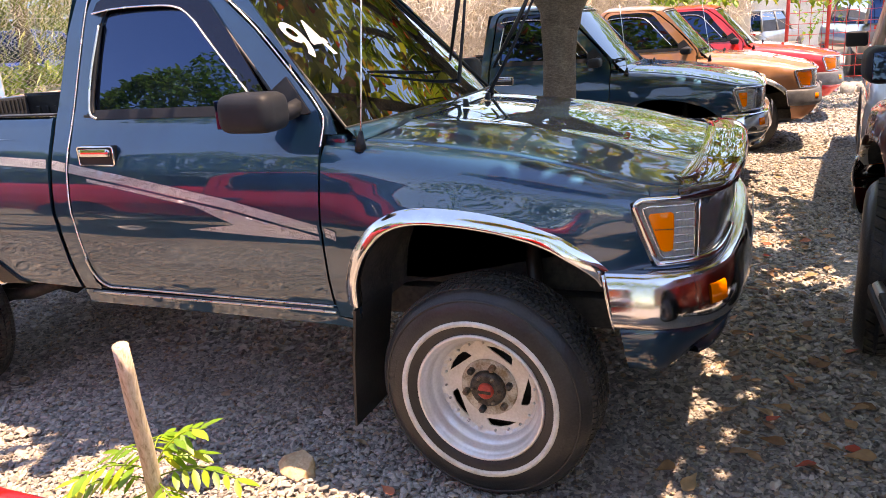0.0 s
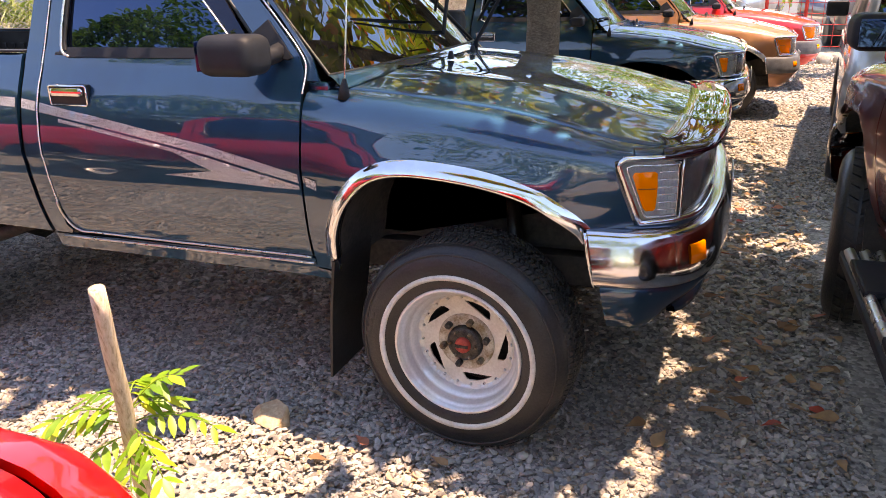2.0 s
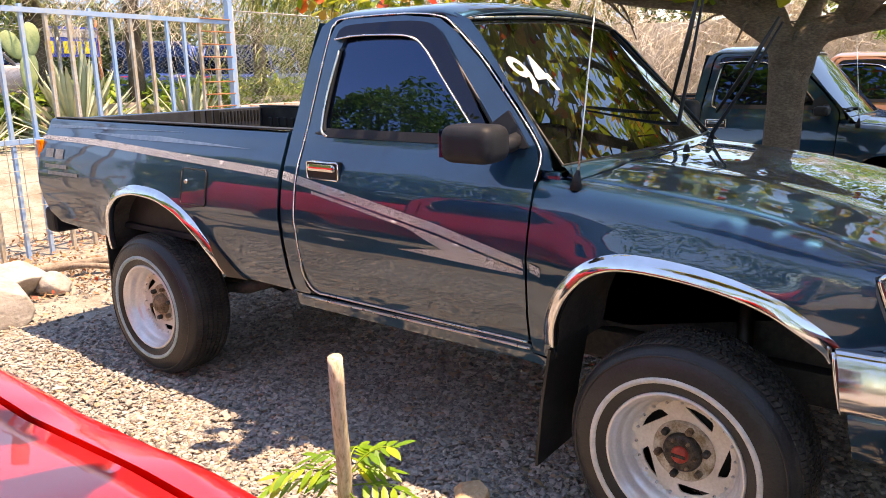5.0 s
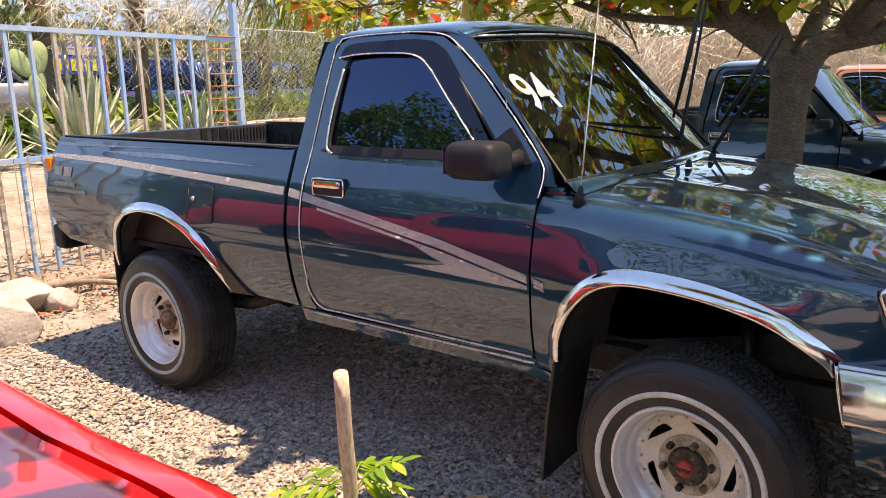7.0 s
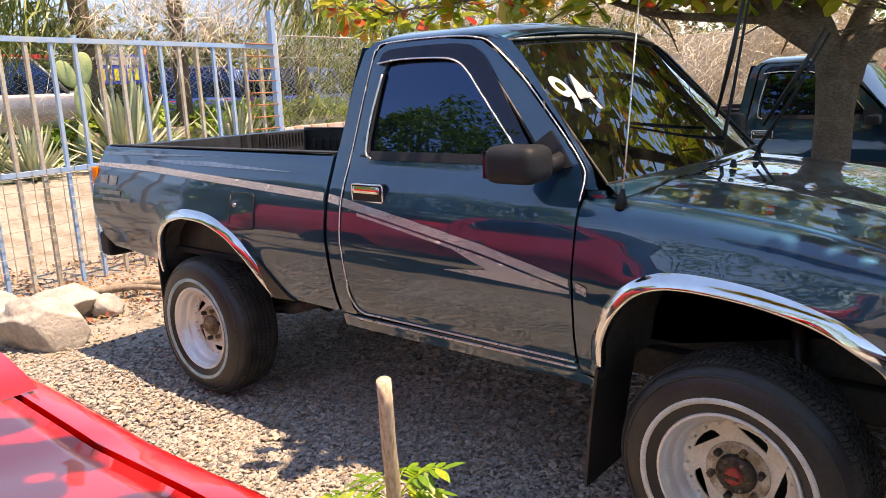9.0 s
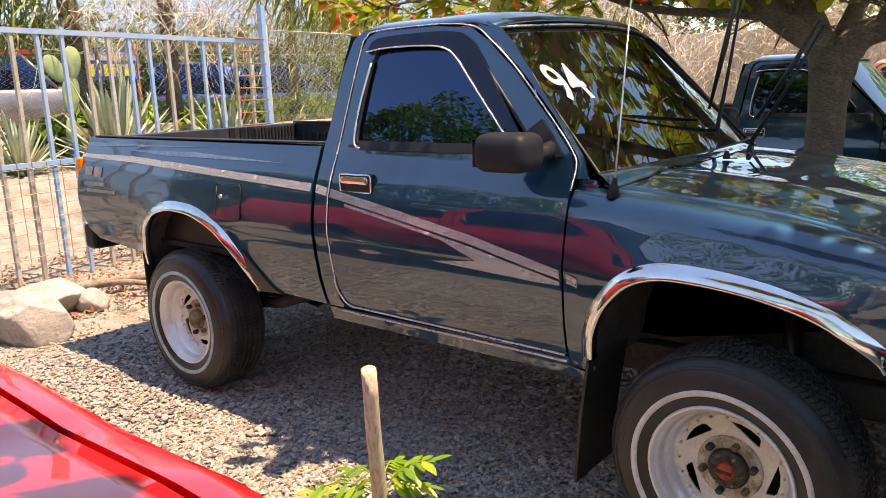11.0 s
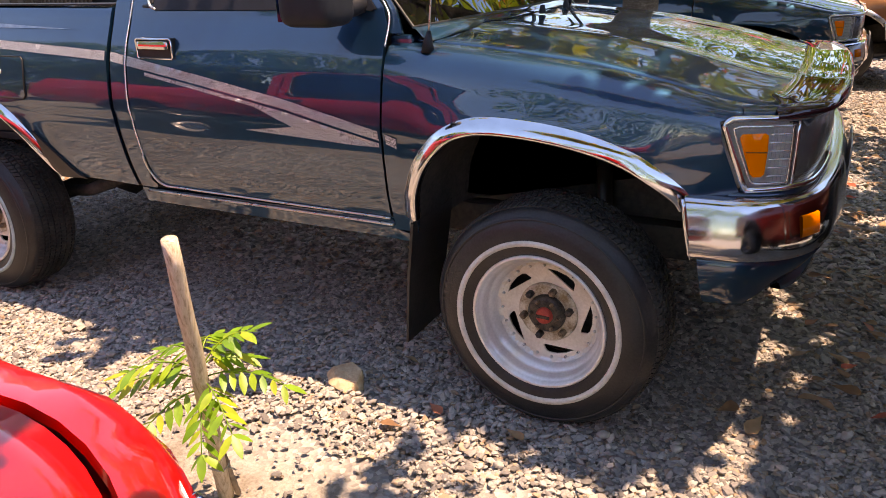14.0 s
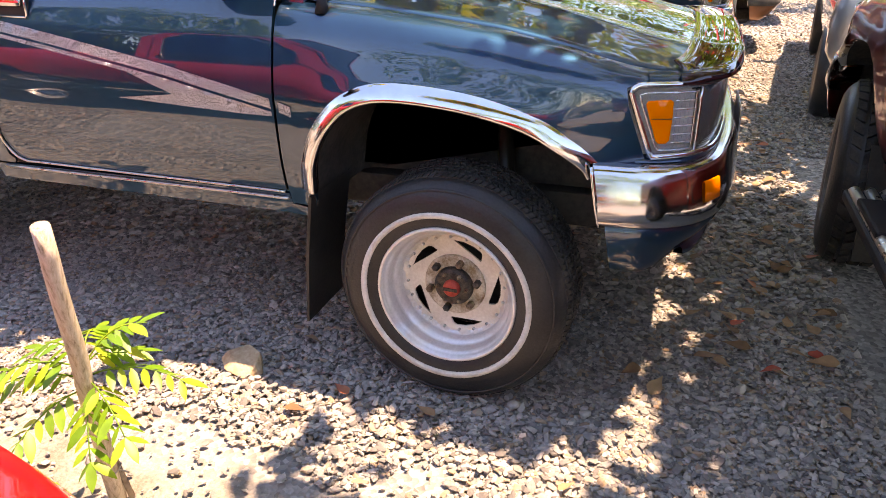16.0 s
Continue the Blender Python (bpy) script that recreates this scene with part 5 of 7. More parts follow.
    build_wheel(t, (-BASE, 0.0, wf), 1, 0, wheel_r, rear_ring or ring, False, rows, rim_mat=rim_mat, lugs=lugs)
    build_wheel(t, (0, WIDE, wf), -1, steer, wheel_r, ring, True, 4, rim_mat=rim_mat, lugs=lugs)
    build_wheel(t, (-BASE, WIDE, wf), -1, 0, wheel_r, ring, False, 4, rim_mat=rim_mat, lugs=lugs)
    if antenna:
        p = fender_place(-0.370, fender_end(-0.370) - 0.055)
        ab = rod("antenna", [(p[0], p[1], p[2] - 0.01 - drop), (p[0] + 0.002, p[1], p[2] + 0.022 - drop), (p[0] + 0.004, p[1] + 0.004, p[2] + 0.050 - drop)], [0.020, 0.014, 0.006], PLASTIC, t, "antenna on a black foot", 12)
        rod("antenna_mast", [(p[0] + 0.004, p[1] + 0.004, p[2] + 0.045 - drop), (p[0] - 0.15, p[1] + 0.45, p[2] + 0.76 - drop)], [0.0032, 0.0022], STEEL, ab, "", 6)
    for a, up, tp in ((0.62, (-0.43, 1.10, 1.172), (-0.345, 1.10, 1.80)), (1.12, (-0.35, 1.32, 1.160), (-0.10, 1.31, 1.64))):
        if wipers_up:
            base, tip = Vector(up), Vector(tp)
            arm = rod("wiper_arm", [base - Vector((0, 0, 0.02)), base + Vector((0, 0, 0.03)), base.lerp(tip, 0.45), tip], [0.016, 0.010, 0.007, 0.005], PLASTIC, t, "black wiper arm raised off the glass", 6)
            rod("wiper_blade", [base.lerp(tip, 0.25) + Vector((-0.05, 0.0, 0.0)), base.lerp(tip, 0.65) + Vector((-0.030, 0, 0)), tip + Vector((-0.015, 0.0, 0.02))], [0.006, 0.011, 0.006], SEAL, arm, "", 6)
        else:
            base = Vector((-0.40, a, 1.175 - drop))
            tip = base + Vector((-0.06, -0.50, 0.07))
            arm = rod("wiper_arm", [base, base.lerp(tip, 0.5) + Vector((0, 0, 0.03)), tip], [0.012, 0.008, 0.005], PLASTIC, t, "", 6)
            rod("wiper_blade", [base.lerp(tip, 0.15), tip + Vector((-0.02, -0.06, 0.0))], 0.008, SEAL, arm, "", 6)
    for y in (0.70, WIDE - 0.70):
        v, f = lathe([(0.0001, 0.018), (0.008, 0.016), (0.012, 0.0), (0.014, -0.01)], 10, "z")
        add("washer_jet", ([(a - 0.25, b + y, c + 1.185) for a, b, c in v], f), PLASTIC, t)
    if boards:
        for y0 in (-0.06, WIDE - 0.10):
            st = box("running_board", (-1.95, y0, 0.42), (-0.52, y0 + 0.16, 0.465), PLASTIC, t, "black running board with bright tubes", 0.018, 3)
            for k in range(3):
                yy = y0 + 0.03 + 0.05 * k
                rod("board_tube", [(-1.93, yy, 0.465), (-1.2, yy, 0.470), (-0.56, yy, 0.468), (-0.53, yy, 0.45)], 0.020, STEEL, st, "", 8)
            for x in (-0.86, -1.50):
                box("board_tread", (x - 0.16, y0 + 0.01, 0.468), (x + 0.16, y0 + 0.15, 0.494), PLASTIC, st, "", 0.01)
    return t


build_truck((0, 0, 0), 0, GREEN, "dark green metallic pickup truck with silver stripes, parked on gravel", "parked pickup trucks", step=0.03, fine=True, shield=True, stripes=True, steer=-3.7, wipers_up=True, decal94=True, rear_ring=BLUEWALL)


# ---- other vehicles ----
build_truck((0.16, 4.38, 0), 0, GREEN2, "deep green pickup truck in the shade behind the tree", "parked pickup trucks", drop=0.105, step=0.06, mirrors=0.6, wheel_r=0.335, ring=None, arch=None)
build_truck((0.70, 6.60, 0), 0, COPPER, "copper brown pickup truck with a grey bumper", "parked pickup trucks", drop=0.14, step=0.07, mirrors=0.6, wheel_r=0.335, ring=None, bumper=GREYPLASTIC, arch=STEEL, corner=AMBER)
build_truck((1.13, 8.95, 0), 0, RED2, "bright red pickup truck with a grey bumper", "parked pickup trucks", drop=0.15, step=0.07, mirrors=0.6, wheel_r=0.335, ring=None, bumper=GREYPLASTIC, arch=None, corner=AMBER)
red_truck = build_truck((-0.22, -3.112, 0), 0, RED, "glossy red pickup truck with its hood in the sun", "parked pickup trucks", drop=0.06, step=0.04, wheel_r=0.345, ring=None, arch=None, antenna=False, mirrors=0, seam=0.013)
# this one has a longer, flatter hood and a more rounded nose: everything behind the front arch sits further back
for ob in red_truck.children_recursive:
    if ob.type == "EMPTY":
        if ob.matrix_local.translation.x < -1:
            ob.matrix_local = Matrix.Translation((-0.36, 0, 0)) @ ob.matrix_local
    elif ob.parent.type != "EMPTY" or ob.parent is red_truck:
        for v in ob.data.vertices:
            k = min(1, max(0, (v.co.z - 0.55) / 0.35))
            v.co.z += k * (0.042 - 0.075 * min(1, max(0, (0.45 - v.co.x) / 0.60)))
            q = min(1, max(0, (v.co.x - 0.26) / 0.26)) ** 2
            v.co.y += 0.075 * q * (WIDE / 2 - v.co.y) / (WIDE / 2)
            v.co.x -= 0.36 * min(1, max(0, (-0.40 - v.co.x) / 0.11))
build_truck((2.885, 1.52, 0), 90, MAROON, "dark maroon pickup truck with running boards", "parked pickup trucks", drop=0.0, step=0.045, wheel_r=0.375, ring=None, boards=True, arch=STEEL, antenna=False, rim_mat=GREYPLASTIC, lugs=True, steer=-8)


def parked_car(at, rz, body, label, L=4.3, W=1.75, H=1.6, van=False):
    """A closed car: lower body, glass house, roof, lamps and wheels."""
    t = thing("parked_car", at, label, "car", "parked cars", rz)
    xs = np.linspace(-L / 2, L / 2, 40)
    belt = 0.62 * H
    hood = belt if van else 0.58 * H
    V, F = [], []
    prof = [(0.90, 0.28), (1.0, 0.45), (1.0, 0.62), (0.96, 0.92), (0.86, 1.0), (0.0, 1.02)]
    ring = [(w, h) for w, h in prof] + [(-w, h) for w, h in prof[::-1][1:]]
    m = len(ring)
    for x in xs:
        e = min(1, (L / 2 - abs(x)) / 0.35 + 0.02)
        k = math.sqrt(1 - (1 - e) ** 2)
        z1 = hood if x > L * 0.18 else belt
        for w, h in ring:
            V.append((x, w * W / 2 * (0.72 + 0.28 * k), 0.1 + (z1 - 0.1) * h * (0.86 + 0.14 * k) + (0.12 * (1 - k) if h < 0.5 else 0)))
    for i in range(len(xs) - 1):
        for j in range(m - 1):
            F.append((i * m + j, (i + 1) * m + j, (i + 1) * m + j + 1, i * m + j + 1))
    F += [tuple(range(m)), tuple((len(xs) - 1) * m + j for j in range(m))[::-1]]
    raw("body", V, [f[::-1] for f in F], body, t)
    x0, x1 = (-L * 0.47, L * 0.30) if van else (-L * 0.44, L * 0.20)
    zt = H
    V = []
    for z, a, b, w in ((belt - 0.02, x0, x1, 0.90), (belt + (zt - belt) * 0.5, x0 + 0.06, x1 - 0.28, 0.84), (zt - 0.06, x0 + 0.16, x1 - 0.58, 0.76)):
        V += [(a, -w * W / 2, z), (b, -w * W / 2, z), (b, w * W / 2, z), (a, w * W / 2, z)]
    F = [(4 * i + j, 4 * i + (j + 1) % 4, 4 * i + 4 + (j + 1) % 4, 4 * i + 4 + j) for i in range(2) for j in range(4)]
    raw("glass", V, F, GLASS, t, "dark car glass", smooth=False)
    box("roof", (x0 + 0.14, -0.77 * W / 2, zt - 0.08), (x1 - 0.54, 0.77 * W / 2, zt), body, t, "", 0.035, 3)
    for sx in (-1, 1):
        for xa, xb in ((x0, x0 + 0.16), (x1, x1 - 0.58), ((x0 + x1) / 2, (x0 + x1) / 2 - 0.05)):
            rod("pillar", [(xa, sx * 0.905 * W / 2, belt - 0.03), (xb, sx * 0.765 * W / 2, zt - 0.05)], 0.035, body, t, "", 6)
        for xw in (-L * 0.31, L * 0.31):
            v, f = lathe([(0.001, -0.02), (0.19, -0.02), (0.22, -0.03), (0.30, -0.02), (0.32, 0.02), (0.32, 0.2)], 28)
            w = raw("wheel", [(a + xw, (b - 0.86 * 1.0 if sx < 0 else 0.86 - b) * W / 1.75, c + 0.32) for a, b, c in v], f, RUBBER, t)
        box("tail_lamp", (-L / 2 + 0.02, sx * W * 0.33 - 0.09, belt - 0.28), (-L / 2 + 0.12, sx * W * 0.33 + 0.09, belt - 0.06), REDLENS, t, "", 0.02)
        box("head_lamp", (L / 2 - 0.16, sx * W * 0.32 - 0.12, hood - 0.30), (L / 2 - 0.06, sx * W * 0.32 + 0.12, hood - 0.16), CLEAR, t, "", 0.02)
    box("rear_bumper", (-L / 2 - 0.04, -W * 0.42, 0.38), (-L / 2 + 0.12, W * 0.42, 0.58), GREYPLASTIC, t, "", 0.03, 3)
    box("front_bumper", (L / 2 - 0.14, -W * 0.42, 0.36), (L / 2 + 0.03, W * 0.42, 0.56), GREYPLASTIC, t, "", 0.03, 3)
    return t


suv = parked_car((2.52, 5.45, 0), 83.5, PEARL, "silver off-road car parked ahead of the maroon truck", 4.6, 1.76, 1.74, True)
box("door_mirror", (0.73, 0.86, 1.06), (0.85, 1.05, 1.20), PLASTIC, suv, "black door mirror", 0.03, 3)
parked_car((3.4, 17.6, 0), 96, SILVER, "grey off-road car seen from behind through the red fence", 4.6, 1.85, 1.75, True)
parked_car((0.9, 23.2, 0), 70, SILVER, "small silver car standing far beyond the red truck", 3.9, 1.6, 1.45)
parked_car((-13.6, 7.6, 0.545), 140, BLUE, "blue car behind the chain-link fence", 3.8, 1.65, 1.5, True)
parked_car((-13.0, 9.6, 0.545), 125, BLUE, "dark blue car under the trees", 3.8, 1.65, 1.45, True)
parked_car((-16.5, 4.3, 0.545), 80, SILVER, "grey van with a red roof rack across the street", 4.4, 1.8, 1.85, True)
ban = thing("banner", (0, 0, 0), "blue vinyl banner with yellow and white print on the far fence", "banner")
box("cloth", (-13.42, 4.95, 1.78), (-13.40, 6.1, 2.32), BANNER, ban, "", 0.004)
box("print_band", (-13.398, 4.97, 2.13), (-13.392, 6.08, 2.28), WHITE_DECAL, ban, "", 0.001)
for i in range(8):
    box("print_bar", (-13.398, 5.0 + i * 0.135, 1.84), (-13.392, 5.09 + i * 0.135, 2.06), YELLOWINK, ban, "", 0.001)
for y in (4.95, 6.1):
    rod("pole", [(-13.43, y, 0.4), (-13.43, y, 2.45)], 0.03, RUSTROD, ban, "", 8)
box("roof_rack", (-16.9, 3.2, 2.36), (-15.9, 5.4, 2.46), REDFENCE, None, "").name = "roof_rack"
tagged(bpy.data.objects["roof_rack"], "red rack on the roof of the grey van", "roof rack")

# ---- ground ----
gx = np.concatenate([np.linspace(-150, -12, 16), np.linspace(-11, 6, 60), np.linspace(7, 150, 16)])
gy = np.concatenate([np.linspace(-150, -8, 14), np.linspace(-7, 16, 70), np.linspace(17, 150, 14)])


def ground_z(x, y):
    k = min(1, max(0, (-7.0 - x) / 1.7))
    return 0.55 * k * k * (3 - 2 * k) - 0.006 + (0.012 * noise.noise(Vector((x * 0.9, y * 0.9, 0))) if abs(x) < 12 and -8 < y < 17 else 0)


V, F = grid(lambda x, y: (x, y, ground_z(x, y)), gx, gy)
tagged(raw("ground", V, F, GROUND), "grey gravel yard with sandy patches", "ground", "", "structure")

ICO = bmesh.new()
bmesh.ops.create_icosphere(ICO, subdivisions=1, radius=1)
IV = np.array([v.co[:] for v in ICO.verts])
IF = np.array([[v.index for v in f.verts] for f in ICO.faces])
ICO.free()


def stones_at(x, y, size, rng):
    """Vertices of squashed angular stones, one at each place."""
    n = len(x)
    jit = IV[None] * (1 + rng.uniform(-0.40, 0.36, (n, 12, 1)))
    sc = np.column_stack([size * rng.uniform(0.8, 1.35, n), size * rng.uniform(0.6, 1.0, n), size * rng.uniform(0.26, 0.55, n)])
    p = jit * sc[:, None, :]
    a = rng.uniform(0, 2 * np.pi, n)
    b = rng.normal(0, 0.35, n)
    c, s = np.cos(b), np.sin(b)
    p = np.stack([p[..., 0] * c[:, None] + p[..., 2] * s[:, None], p[..., 1], -p[..., 0] * s[:, None] + p[..., 2] * c[:, None]], -1)
    c, s = np.cos(a), np.sin(a)
    p = np.stack([p[..., 0] * c[:, None] - p[..., 1] * s[:, None], p[..., 0] * s[:, None] + p[..., 1] * c[:, None], p[..., 2]], -1)
    p[..., 0] += x[:, None]
    p[..., 1] += y[:, None]
    p[..., 2] += (size * rng.uniform(0.05, 0.40, n))[:, None]
    return p


def stone_field(name, x0, x1, y0, y1, per, size, seed, keep=None, label=""):
    rng = np.random.default_rng(seed)
    n = int((x1 - x0) * (y1 - y0) * per)
    x, y = rng.uniform(x0, x1, n), rng.uniform(y0, y1, n)
    k = np.ones(n, bool) if keep is None else keep(x, y, rng)
    x, y = x[k], y[k]
    n = len(x)
    P = stones_at(x, y, size * rng.lognormal(0, 0.28, n), rng).reshape(-1, 3)
    Fc = (IF[None] + (np.arange(n) * 12)[:, None, None]).reshape(-1, 3)
    me = bpy.data.meshes.new(name)
    me.vertices.add(len(P))
    me.vertices.foreach_set("co", P.ravel())
    me.loops.add(len(Fc) * 3)
    me.loops.foreach_set("vertex_index", Fc.ravel().astype(np.int32))
    me.polygons.add(len(Fc))
    me.polygons.foreach_set("loop_start", np.arange(0, len(Fc) * 3, 3, dtype=np.int32))
    me.update(calc_edges=True)
    me.shade_flat()
    me.materials.append(GRAVEL)
    return tagged(new(name, me), label, "gravel", "", "stuff")


def not_sand(x, y, rng):
    w = 0.12 * np.sin(x * 7.0) + 0.08 * np.sin(x * 17 + 1)
    sand = (y < -0.37 + 0.6 * w) & (np.abs(x + 0.60) < 0.66 + 0.5 * w)
    back = x < -3.7 + 0.35 * np.sin(y * 2.3) + rng.normal(0, 0.25, len(x))
    return ~((sand | back) & (rng.uniform(0, 1, len(x)) < 0.93))


stone_field("gravel", -2.3, 1.25, -0.85, 0.75, 7600, 0.0092, 5, not_sand, "loose angular grey gravel")
stone_field("gravel", -5.2, -2.3, -1.4, 1.7, 3900, 0.0100, 6, not_sand, "loose angular grey gravel")
stone_field("gravel", -2.3, 1.25, 0.75, 3.0, 2000, 0.0135, 7, None, "loose angular grey gravel")
stone_field("gravel", 0.3, 2.6, 3.0, 7.0, 1900, 0.0125, 8, None, "loose angular grey gravel")
stone_field("gravel", 0.3, 4.0, 7.0, 13.0, 520, 0.0165, 9, None, "loose angular grey gravel")


def rock_mesh(name, r, seed, material, flat=0.7, cuts=4, rough=0.12):
    bm = bmesh.new()
    bmesh.ops.create_icosphere(bm, subdivisions=cuts, radius=1)
    rr = random.Random(seed)
    cut = [(Vector((rr.uniform(-1, 1), rr.uniform(-1, 1), rr.uniform(-0.4, 1))).normalized(), rr.uniform(0.62, 0.85)) for _ in range(9)]
    for v in bm.verts:
        d = v.co.normalized()
        k = 1 + rough * noise.noise(d * 1.3 + Vector((seed, 0, 0))) * 2 + 0.09 * noise.noise(d * 3.2 + Vector((0, seed, 0))) + 0.03 * noise.noise(d * 9 + Vector((0, seed, 0)))
        d = d * k
        for pn, pd in cut:
            e = d.dot(pn) - pd
            if e > 0:
                d = d - pn * (e * 0.9)
        v.co = Vector((d.x * r[0], d.y * r[1], d.z * r[2]))
    me = bpy.data.meshes.new(name)
    bm.to_mesh(me)
    bm.free()
    me.materials.append(material)
    me.shade_smooth()
    return me


def rock(name, at, r, seed, material, label, rz=0, group="", cuts=3):
    ob = new(name, rock_mesh(name, r, seed, material, cuts=cuts))
    ob.matrix_world = pose(at[0], at[1], at[2], 0, 0, rz)
    return tagged(ob, label, "rock", group)


rock("boulder", (-4.22, -0.12, 0.135), (0.33, 0.23, 0.19), 1.3, BOULDER, "large pale grey angular boulder by the truck", 20, "boulders by the gate", 5)
rock("boulder", (-4.70, 0.20, 0.10), (0.27, 0.20, 0.15), 4.1, BOULDER, "pale flat boulder half hidden behind another", 70, "boulders by the gate", 4)
rock("boulder", (-4.56, 0.46, 0.06), (0.15, 0.11, 0.10), 7.7, BOULDER, "small grey boulder on the sand", 10, "boulders by the gate", 4)
rock("boulder", (-4.28, -0.62, 0.09), (0.22, 0.17, 0.13), 9.2, BOULDER, "small pale boulder on the sand", 40, "boulders by the gate", 4)
rock("boulder", (-5.05, -0.10, 0.10), (0.26, 0.19, 0.15), 2.2, BOULDER, "pale boulder on the sand", 0, "boulders by the gate", 4)
for i in range(12):
    rock("border_rock", (1.45 + i * 0.28, 12.6 + 0.15 * math.sin(i * 2.1), 0.06), (0.17, 0.13, 0.13), i * 1.7, BOULDER, "pale stone in a row along the fence", i * 37, "row of border stones", 2)
bm = bmesh.new()
for p in ((-0.080, -0.030, 0), (-0.060, 0.050, 0), (0.030, 0.062, 0), (0.085, 0.020, 0), (0.070, -0.046, 0), (-0.01, -0.062, 0), (-0.066, -0.012, 0.030), (-0.030, 0.046, 0.052), (0.040, 0.040, 0.056), (0.074, -0.006, 0.036), (0.03, -0.040, 0.024), (-0.02, -0.030, 0.034)):
    bm.verts.new(p)
bmesh.ops.convex_hull(bm, input=bm.verts)
bmesh.ops.bevel(bm, geom=bm.edges[:], offset=0.003, segments=1, affect="EDGES")
tan = part("tan_stone", bm, TANROCK, None, "", False)
tan.matrix_world = pose(-0.685, -0.045, 0.008, -6, 4, -25)
tagged(tan, "tan broken stone lying on the gravel", "rock")
for x, y, s in ((-0.28, 0.16, 0.028), (0.21, 0.0, 0.026), (-0.02, -0.26, 0.022), (0.42, 0.02, 0.022), (-1.6, -0.25, 0.022), (-2.4, -0.30, 0.03)):
    rock("loose_stone", (x, y, 0.018), (s, s * 0.75, s * 0.6), x * 3, BOULDER, "single larger pale gravel stone", x * 90, "loose stones", 1)

# the stones nearest to the walk, one by one
bed = thing("gravel_patch", (0, 0, 0), "patch of larger loose gravel stones", "gravel")
rng = np.random.default_rng(3)
patch_meshes = []
for k in range(12):
    P = stones_at(np.zeros(1), np.zeros(1), np.array([0.0145]), rng)[0]
    me = bpy.data.meshes.new("stone")
    me.from_pydata([tuple(p) for p in P], [], [tuple(f) for f in IF.tolist()])
    me.shade_flat()
    me.materials.append(GRAVEL)
    patch_meshes.append(me)
for k in range(260):
    x, y = rng.uniform(-0.9, 0.9), rng.uniform(-0.31, 0.04)
    ob = new("stone", patch_meshes[k % 12])
    ob.parent = bed
    ob.matrix_local = pose(x, y, 0.010, 0, 0, rng.uniform(0, 360))

# ---- stake and sapling ----
st_top, st_foot = Vector((-0.525, -0.835, 0.834)), Vector((-0.672, -0.665, -0.02))
stake = thing("stake", (0, 0, 0), "peeled wooden stake leaning in the ground beside a sapling", "stake")
pts = [st_foot.lerp(st_top, k / 12) + Vector((0.0015 * math.sin(k), 0.0015 * math.cos(k * 1.7), 0)) for k in range(13)]
rod("pole", pts, [0.0215 - 0.0003 * k for k in range(13)], STAKE, stake, "", 14)
tie_c = st_foot.lerp(st_top, 0.17)
v, f = tube([tie_c + Vector((0.028 * math.cos(a), 0.028 * math.sin(a), 0.004 * math.sin(3 * a))) for a in np.linspace(0, 2 * math.pi * 2, 40)], 0.002, 5)
raw("wire_tie", v, f, WIRE, stake, "twisted wire tie")
v, f = tube([tie_c + Vector((0.028, 0, 0)), tie_c + Vector((0.045, -0.006, 0.008)), tie_c + Vector((0.055, 0.004, -0.004))], 0.0025, 5)
raw("wire_tie", v, f, WIRE, stake)

LEAFLET_V = [(0, 0, 0), (0.25, 0.10, 0.02), (0.55, 0.115, 0.015), (0.8, 0.07, -0.01), (1.0, 0, -0.06), (0.8, -0.07, -0.01), (0.55, -0.115, 0.015), (0.25, -0.10, 0.02), (0.3, 0, 0), (0.6, 0, -0.01), (0.82, 0, -0.03)]
LEAFLET_F = [(0, 1, 8), (0, 8, 7), (1, 2, 9, 8), (7, 8, 9, 6), (2, 3, 10, 9), (6, 9, 10, 5), (3, 4, 10), (5, 10, 4)]


def placed(vs, origin, along_, up, size, wide=1.0):
    d = Vector(along_).normalized()
    s = Vector(up).cross(d)
    if s.length < 1e-3:
        s = Vector((1, 0, 0)).cross(d)
    s.normalize()
    u = d.cross(s)
    return [Vector(origin) + d * (a * size) + s * (b * size * wide) + u * (c * size) for a, b, c in vs]


sap = thing("sapling", (0, 0, 0), "young neem sapling with fresh green feathered leaves", "sapling")
stem = [Vector((-0.640, -0.650, 0)), Vector((-0.632, -0.680, 0.12)), Vector((-0.618, -0.712, 0.25)), Vector((-0.606, -0.735, 0.36)), Vector((-0.588, -0.75, 0.485))]
rod("stem", stem, [0.0085, 0.0075, 0.0065, 0.005, 0.003], LOG, sap, "thin brown stem", 8)
rs = random.Random(11)
leaves = [(0.42, 14, 0.27, 14), (0.45, 38, 0.22, 48), (0.41, 196, 0.27, 6), (0.44, 214, 0.23, 20), (0.39, 252, 0.24, -4), (0.39, 306, 0.20, -12), (0.41, 332, 0.21, -4), (0.46, 178, 0.16, 30), (0.47, 110, 0.14, 36), (0.45, 60, 0.15, 20)]
